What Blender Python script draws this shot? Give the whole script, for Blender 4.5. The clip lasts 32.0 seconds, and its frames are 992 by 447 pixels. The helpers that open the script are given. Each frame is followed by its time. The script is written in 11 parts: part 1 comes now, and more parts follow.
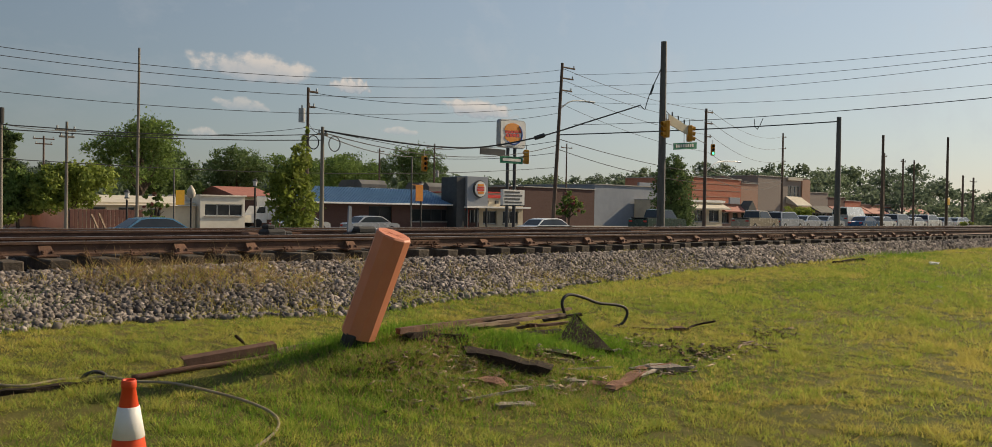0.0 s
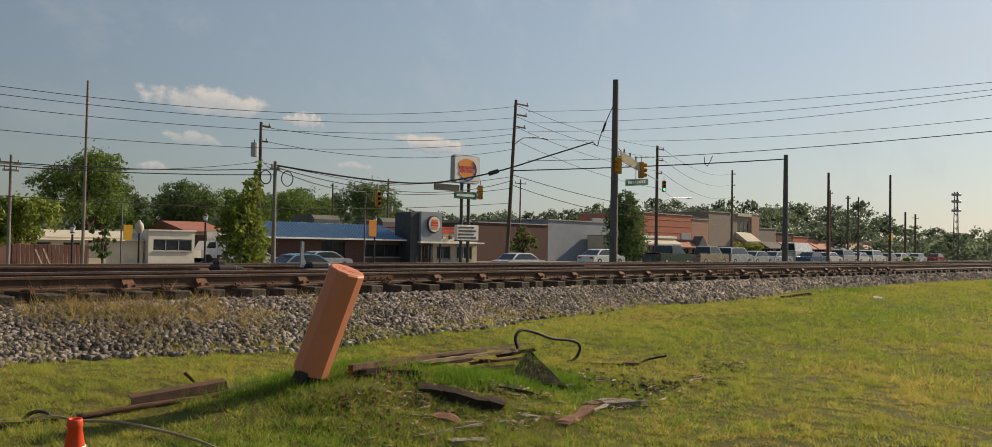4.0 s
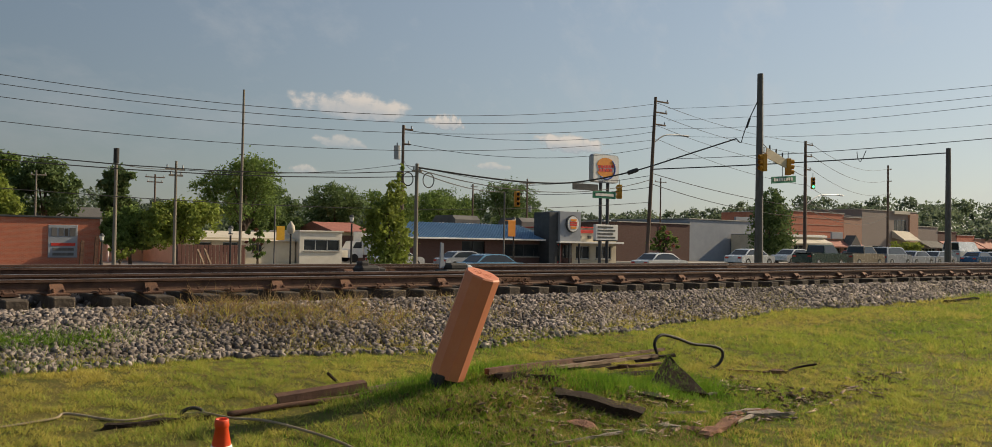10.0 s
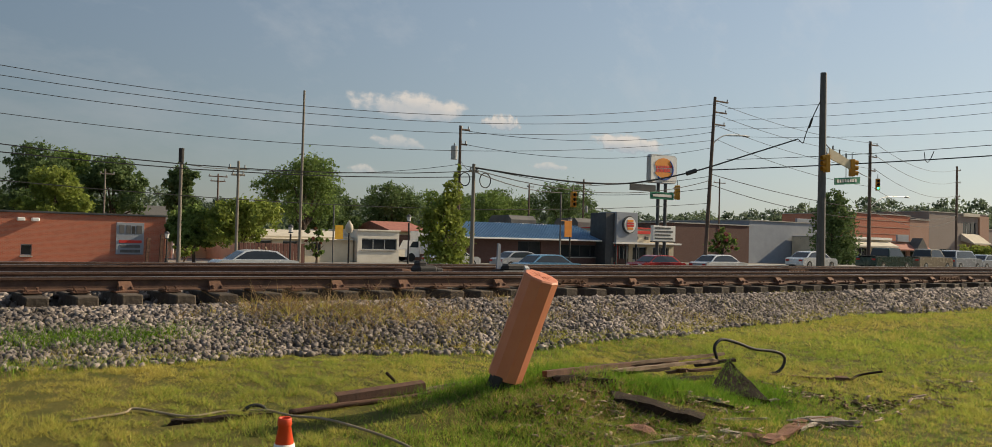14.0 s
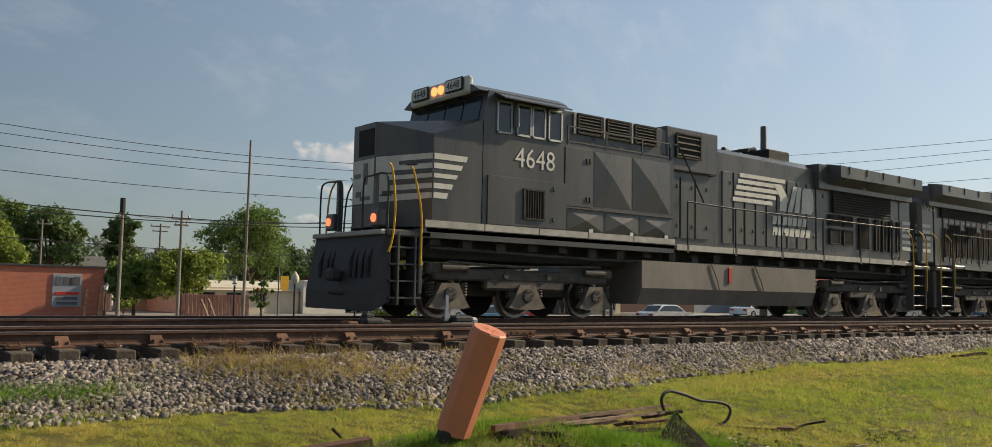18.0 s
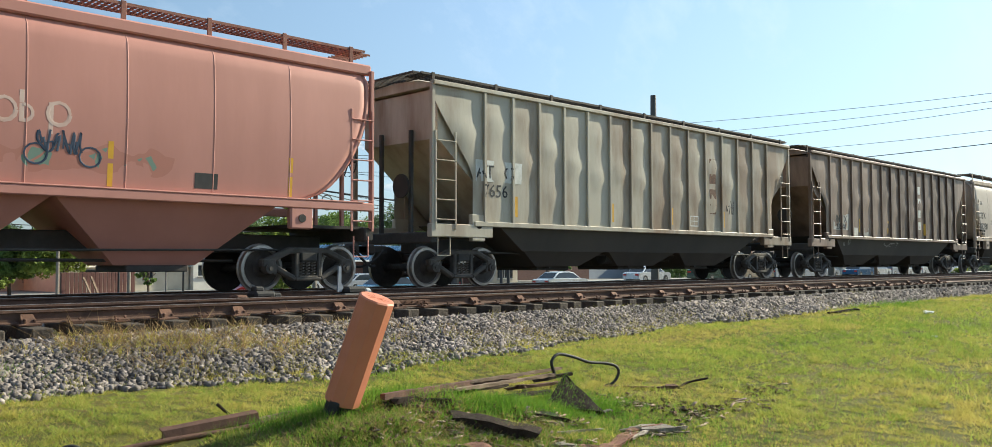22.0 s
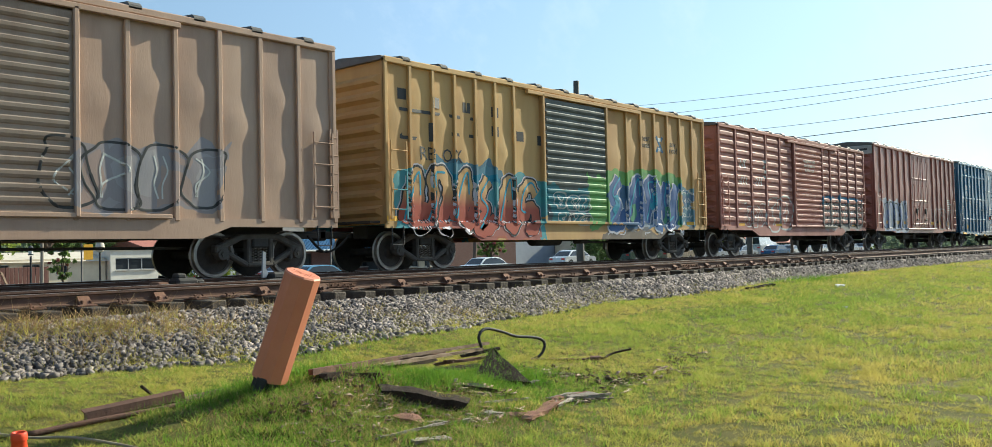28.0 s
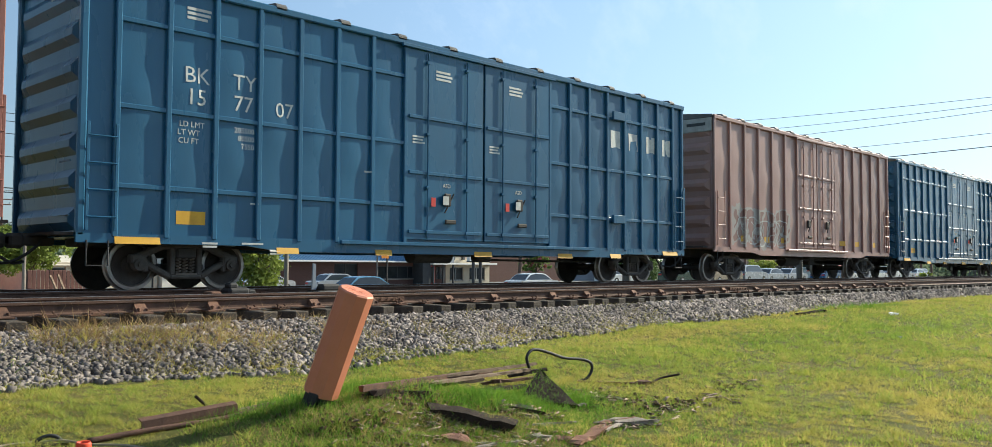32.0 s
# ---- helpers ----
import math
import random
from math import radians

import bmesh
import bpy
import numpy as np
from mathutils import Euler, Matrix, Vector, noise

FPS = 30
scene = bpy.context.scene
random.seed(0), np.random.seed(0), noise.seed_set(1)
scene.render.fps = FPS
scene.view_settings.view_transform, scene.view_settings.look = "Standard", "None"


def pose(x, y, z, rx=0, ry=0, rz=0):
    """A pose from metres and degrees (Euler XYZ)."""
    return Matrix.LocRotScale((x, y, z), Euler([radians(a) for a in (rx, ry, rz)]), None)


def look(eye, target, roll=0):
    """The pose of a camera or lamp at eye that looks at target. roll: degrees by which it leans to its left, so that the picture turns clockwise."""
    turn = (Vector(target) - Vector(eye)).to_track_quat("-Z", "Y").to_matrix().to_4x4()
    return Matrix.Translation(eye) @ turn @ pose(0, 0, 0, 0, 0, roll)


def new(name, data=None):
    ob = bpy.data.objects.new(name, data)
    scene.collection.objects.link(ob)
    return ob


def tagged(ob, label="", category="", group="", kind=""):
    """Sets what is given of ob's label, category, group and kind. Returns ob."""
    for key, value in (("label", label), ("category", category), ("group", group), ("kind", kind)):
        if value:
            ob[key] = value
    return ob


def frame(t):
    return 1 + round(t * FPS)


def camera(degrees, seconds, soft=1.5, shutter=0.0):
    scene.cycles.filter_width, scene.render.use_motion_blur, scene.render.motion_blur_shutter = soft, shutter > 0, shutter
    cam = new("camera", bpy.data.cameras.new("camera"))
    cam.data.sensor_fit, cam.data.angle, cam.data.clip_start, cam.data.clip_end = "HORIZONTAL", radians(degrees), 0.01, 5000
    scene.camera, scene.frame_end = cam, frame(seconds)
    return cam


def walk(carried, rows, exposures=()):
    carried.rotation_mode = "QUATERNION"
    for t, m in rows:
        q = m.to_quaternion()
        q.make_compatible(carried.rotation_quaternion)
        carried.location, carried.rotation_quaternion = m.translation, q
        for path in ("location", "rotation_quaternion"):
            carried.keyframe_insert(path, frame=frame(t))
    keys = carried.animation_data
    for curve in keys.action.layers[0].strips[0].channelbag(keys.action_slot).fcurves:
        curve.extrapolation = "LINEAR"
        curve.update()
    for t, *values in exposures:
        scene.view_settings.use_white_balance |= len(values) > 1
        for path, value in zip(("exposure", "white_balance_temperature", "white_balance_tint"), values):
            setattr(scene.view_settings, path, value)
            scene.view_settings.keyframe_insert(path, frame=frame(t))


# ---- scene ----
cam = camera(57.82, 32.0, soft=0.8)
PATH = (
    (0.0, -0.023, 0.022, 1.420, 89.11, -0.92, -44.35),
    (0.5, -0.053, 0.039, 1.418, 89.56, -1.42, -44.59),
    (1.0, -0.060, 0.030, 1.416, 89.30, -1.59, -45.46),
    (1.5, -0.057, 0.001, 1.424, 90.03, -1.36, -45.94),
    (2.0, -0.060, -0.012, 1.427, 90.60, -0.86, -46.98),
    (2.5, -0.064, -0.017, 1.422, 91.24, -0.85, -47.86),
    (3.0, -0.070, -0.029, 1.430, 91.56, -1.12, -47.93),
    (3.5, -0.059, -0.027, 1.427, 91.73, -1.01, -47.33),
    (5.5, -0.081, -0.003, 1.423, 89.82, -1.19, -47.44),
    (6.0, -0.075, -0.001, 1.420, 89.67, -1.02, -46.84),
    (6.5, -0.071, 0.004, 1.426, 89.48, -0.72, -46.33),
    (7.0, -0.068, 0.002, 1.428, 89.84, -0.76, -46.77),
    (7.5, -0.079, 0.009, 1.431, 89.84, -0.49, -46.79),
    (8.0, -0.037, -0.003, 1.454, 89.95, -0.76, -46.03),
    (8.5, 0.015, -0.024, 1.458, 89.77, -0.89, -43.96),
    (9.0, 0.023, -0.011, 1.461, 89.89, -0.26, -41.27),
    (9.5, 0.030, 0.030, 1.458, 90.35, -0.44, -39.97),
    (10.0, 0.032, 0.039, 1.460, 91.23, -0.91, -38.43),
    (10.5, 0.027, 0.038, 1.462, 91.36, -1.42, -37.93),
    (11.0, 0.033, 0.029, 1.465, 91.26, -1.09, -37.73),
    (11.5, 0.039, 0.022, 1.473, 91.33, -1.14, -38.10),
    (12.0, 0.031, 0.031, 1.473, 91.25, -0.98, -37.55),
    (12.5, 0.027, 0.044, 1.467, 91.31, -0.95, -36.13),
    (13.0, 0.023, 0.057, 1.473, 91.11, -1.49, -34.88),
    (13.5, 0.019, 0.055, 1.476, 91.18, -1.32, -34.87),
    (15.5, 0.004, 0.059, 1.485, 91.12, -1.99, -35.26),
    (16.0, -0.001, 0.055, 1.492, 91.34, -2.55, -35.77),
    (16.5, -0.012, 0.042, 1.494, 91.92, -2.28, -35.99),
    (17.0, -0.009, 0.050, 1.492, 92.76, -1.69, -35.71),
    (17.5, -0.007, 0.040, 1.497, 93.80, -1.50, -37.21),
    (18.0, -0.005, 0.033, 1.502, 94.43, -1.16, -38.19),
    (18.5, -0.007, 0.027, 1.498, 94.10, -0.81, -38.15),
    (19.0, 0.007, 0.030, 1.497, 93.52, -0.59, -38.56),
    (19.5, 0.023, 0.037, 1.489, 93.04, -1.01, -38.75),
    (20.0, 0.052, 0.023, 1.495, 93.27, 0.10, -38.32),
    (20.5, 0.060, 0.020, 1.491, 93.09, 0.74, -39.65),
    (21.0, 0.068, 0.012, 1.491, 93.13, 1.12, -42.22),
    (21.5, 0.075, 0.019, 1.494, 92.55, 1.21, -42.70),
    (22.0, 0.092, 0.012, 1.474, 92.59, 0.16, -44.65),
    (22.5, 0.125, -0.010, 1.447, 92.16, 1.56, -46.17),
    (23.0, 0.126, -0.016, 1.433, 93.11, 2.56, -48.38),
    (23.5, 0.141, -0.022, 1.431, 94.26, 2.79, -47.33),
    (24.0, 0.119, -0.034, 1.409, 94.40, 2.29, -45.68),
    (24.5, 0.010, -0.032, 1.373, 94.05, 1.56, -44.98),
    (25.0, -0.061, -0.024, 1.362, 95.20, 1.85, -45.23),
    (25.5, -0.032, -0.040, 1.360, 95.06, 0.57, -45.09),
    (26.0, 0.013, -0.049, 1.352, 93.61, 0.23, -45.26),
    (26.5, 0.033, -0.061, 1.330, 91.52, 1.38, -46.99),
    (28.5, 0.030, -0.058, 1.360, 92.18, 1.12, -50.14),
    (29.0, -0.017, -0.055, 1.367, 92.35, 1.13, -50.81),
    (29.5, -0.026, -0.064, 1.375, 92.01, 1.00, -50.21),
    (30.0, -0.028, -0.060, 1.388, 92.73, 0.73, -50.05),
    (30.5, -0.018, -0.058, 1.388, 92.60, 0.81, -49.43),
    (31.0, -0.031, -0.048, 1.392, 92.56, 0.44, -47.52),
    (31.5, -0.035, -0.042, 1.398, 92.25, 0.03, -45.70),
    (32.0, -0.032, -0.035, 1.412, 92.72, -0.28, -46.46),
)
EXPOSURE = ((0, 0.15, 6780, 9), (10, 0.19, 6880, 9), (13, 0.26, 6750, 8), (16, 0.36, 6720, 8), (17, 0.38, 6700, 8), (17.5, 0.38, 6680, 8), (18.0, 0.37, 6550, 7), (18.5, 0.12, 6550, 7), (19.0, 0.78, 6150, 4), (19.6, 0.86, 6100, 3), (21, 0.91, 6000, 2), (22, 0.94, 5680, 0), (24, 0.93, 5900, 0), (25, 0.92, 6020, 1), (26, 0.91, 5750, -2), (29, 0.95, 5600, -2), (31, 0.93, 5650, -1), (32, 0.91, 5600, 1))
walk(cam, [(t, pose(*p)) for t, *p in PATH], EXPOSURE)
from mathutils.bvhtree import BVHTree

# ---- light ----
SUN_AZ, SUN_EL = -10.0, 28.0          # degrees: from the track's direction, above the horizon
sky = bpy.data.worlds.new("sky")
sky.use_nodes = True
scene.world = sky


def build_sky():
    nt = sky.node_tree
    nt.nodes.clear()
    out = nt.nodes.new("ShaderNodeOutputWorld")
    bg = nt.nodes.new("ShaderNodeBackground")
    tex = nt.nodes.new("ShaderNodeTexSky")
    tex.sky_type = "NISHITA"
    tex.sun_disc = False
    tex.sun_elevation = radians(SUN_EL)
    tex.sun_rotation = radians(90 - SUN_AZ)
    tex.air_density, tex.dust_density, tex.ozone_density = 1.0, 0.6, 1.6
    # thin high cirrus
    co = nt.nodes.new("ShaderNodeTexCoord")
    mp = nt.nodes.new("ShaderNodeMapping")
    mp.inputs["Rotation"].default_value = (0.3, 0.5, 0.6)
    mp.inputs["Scale"].default_value = (1.5, 7.0, 5.0)
    nz = nt.nodes.new("ShaderNodeTexNoise")
    nz.inputs["Scale"].default_value = 1.7
    nz.inputs["Detail"].default_value = 7
    nz.inputs["Roughness"].default_value = 0.62
    rp = nt.nodes.new("ShaderNodeValToRGB")
    rp.color_ramp.elements[0].position, rp.color_ramp.elements[1].position = 0.50, 0.78
    rp.color_ramp.elements[1].color = (0.55, 0.55, 0.55, 1)
    mx = nt.nodes.new("ShaderNodeMix")
    mx.data_type = "RGBA"
    mx.inputs["B"].default_value = (6.5, 6.7, 7.2, 1)
    link = nt.links.new
    link(co.outputs["Generated"], mp.inputs["Vector"])
    link(mp.outputs["Vector"], nz.inputs["Vector"])
    link(nz.outputs["Fac"], rp.inputs["Fac"])
    link(rp.outputs["Color"], mx.inputs["Factor"])
    link(tex.outputs["Color"], mx.inputs["A"])
    # summer haze that pales the blue
    hz = nt.nodes.new("ShaderNodeMix")
    hz.data_type = "RGBA"
    # thicker towards the horizon
    axis = nt.nodes.new("ShaderNodeSeparateXYZ")
    thick = nt.nodes.new("ShaderNodeMapRange")
    for key, val in (("From Min", 0.0), ("From Max", 0.32), ("To Min", 0.72), ("To Max", 0.46)):
        thick.inputs[key].default_value = val
    link(co.outputs["Generated"], axis.inputs[0])
    link(axis.outputs["Z"], thick.inputs["Value"])
    link(thick.outputs["Result"], hz.inputs["Factor"])
    # haze glows more on the sun's side
    el, az = radians(SUN_EL), radians(SUN_AZ)
    dot = nt.nodes.new("ShaderNodeVectorMath")
    dot.operation = "DOT_PRODUCT"
    dot.inputs[1].default_value = (math.cos(el) * math.cos(az), math.cos(el) * math.sin(az), math.sin(el))
    gain = nt.nodes.new("ShaderNodeMapRange")
    for key, val in (("From Min", 0.0), ("From Max", 1.0), ("To Min", 0.46), ("To Max", 1.85)):
        gain.inputs[key].default_value = val
    scaled = nt.nodes.new("ShaderNodeVectorMath")
    scaled.operation = "SCALE"
    scaled.inputs[0].default_value = (2.2, 2.45, 2.7)
    link(co.outputs["Generated"], dot.inputs[0])
    link(dot.outputs["Value"], gain.inputs["Value"])
    link(gain.outputs["Result"], scaled.inputs["Scale"])
    link(scaled.outputs["Vector"], hz.inputs["B"])
    link(mx.outputs["Result"], hz.inputs["A"])
    link(hz.outputs["Result"], bg.inputs["Color"])
    link(bg.outputs["Background"], out.inputs["Surface"])
    bg.inputs["Strength"].default_value = 0.10


build_sky()
sun_data = bpy.data.lights.new("sun", "SUN")
sun_data.energy, sun_data.angle, sun_data.color = 4.7, radians(0.6), (1.0, 0.83, 0.60)
sun = new("sun", sun_data)
SUN_DIR = Vector((math.cos(radians(SUN_EL)) * math.cos(radians(SUN_AZ)), math.cos(radians(SUN_EL)) * math.sin(radians(SUN_AZ)), math.sin(radians(SUN_EL))))
sun.matrix_world = look(SUN_DIR * 60, (0, 0, 0))


# ---- materials ----
def mat(name, c, c2=None, rough=0.7, metal=0.0, scale=3.0, big=0.4, bump=0.2, bscale=60.0, streak=1.0, island=0.0, objvar=0.0, spec=0.4, detail=6, lo=0.38, hi=0.66, glow=0.0, two_sided=0.0):
    """A procedural surface: c to c2 by noise at two scales, fine bump, rough variation. streak < 1 draws the noise out upright."""
    m = bpy.data.materials.new(name)
    m.use_nodes = True
    nt = m.node_tree
    link = nt.links.new
    b = nt.nodes["Principled BSDF"]
    b.inputs["Metallic"].default_value = metal
    b.inputs["Specular IOR Level"].default_value = spec
    c2 = c2 or tuple(v * 0.72 for v in c)
    co = nt.nodes.new("ShaderNodeTexCoord")
    mp = nt.nodes.new("ShaderNodeMapping")
    mp.inputs["Scale"].default_value = (1, 1, streak)
    link(co.outputs["Object"], mp.inputs["Vector"])
    vec = mp.outputs["Vector"]

    def tex(s, d):
        n = nt.nodes.new("ShaderNodeTexNoise")
        n.inputs["Scale"].default_value, n.inputs["Detail"].default_value, n.inputs["Roughness"].default_value = s, d, 0.6
        link(vec, n.inputs["Vector"])
        return n.outputs["Fac"]
    n1, n2 = tex(scale, detail), tex(scale * 0.17, 3)
    mixf = nt.nodes.new("ShaderNodeMath")
    mixf.operation = "MULTIPLY_ADD"
    mixf.inputs[1].default_value = big
    link(n2, mixf.inputs[0])
    sub = nt.nodes.new("ShaderNodeMath")
    sub.operation = "MULTIPLY"
    sub.inputs[1].default_value = 1 - big
    link(n1, sub.inputs[0])
    link(sub.outputs[0], mixf.inputs[2])
    mr = nt.nodes.new("ShaderNodeMapRange")
    mr.inputs["From Min"].default_value, mr.inputs["From Max"].default_value = lo, hi
    link(mixf.outputs[0], mr.inputs["Value"])
    mx = nt.nodes.new("ShaderNodeMix")
    mx.data_type = "RGBA"
    mx.inputs["A"].default_value, mx.inputs["B"].default_value = (*c, 1), (*c2, 1)
    link(mr.outputs["Result"], mx.inputs["Factor"])
    col = mx.outputs["Result"]
    if island or objvar:
        src = nt.nodes.new("ShaderNodeNewGeometry").outputs["Random Per Island"] if island else nt.nodes.new("ShaderNodeObjectInfo").outputs["Random"]
        amt = island or objvar
        r2 = nt.nodes.new("ShaderNodeMapRange")
        r2.inputs["To Min"].default_value, r2.inputs["To Max"].default_value = 1 - amt, 1 + amt
        link(src, r2.inputs["Value"])
        vm = nt.nodes.new("ShaderNodeVectorMath")
        vm.operation = "SCALE"
        link(col, vm.inputs[0])
        link(r2.outputs["Result"], vm.inputs["Scale"])
        col = vm.outputs["Vector"]
    link(col, b.inputs["Base Color"])
    rr = nt.nodes.new("ShaderNodeMapRange")
    rr.inputs["To Min"].default_value, rr.inputs["To Max"].default_value = max(0.03, rough - 0.1), min(1, rough + 0.12)
    link(n1, rr.inputs["Value"])
    link(rr.outputs["Result"], b.inputs["Roughness"])
    if bump:
        bp = nt.nodes.new("ShaderNodeBump")
        bp.inputs["Strength"].default_value, bp.inputs["Distance"].default_value = bump, 0.02
        link(tex(bscale, 4), bp.inputs["Height"])
        link(bp.outputs["Normal"], b.inputs["Normal"])
    if two_sided:
        # leaves let some light through
        tr = nt.nodes.new("ShaderNodeBsdfTranslucent")
        ms = nt.nodes.new("ShaderNodeMixShader")
        ms.inputs["Fac"].default_value = two_sided
        link(col, tr.inputs["Color"])
        link(b.outputs["BSDF"], ms.inputs[1])
        link(tr.outputs["BSDF"], ms.inputs[2])
        link(ms.outputs["Shader"], nt.nodes["Material Output"].inputs["Surface"])
    if glow:
        b.inputs["Emission Color"].default_value, b.inputs["Emission Strength"].default_value = (*c, 1), glow
    return m


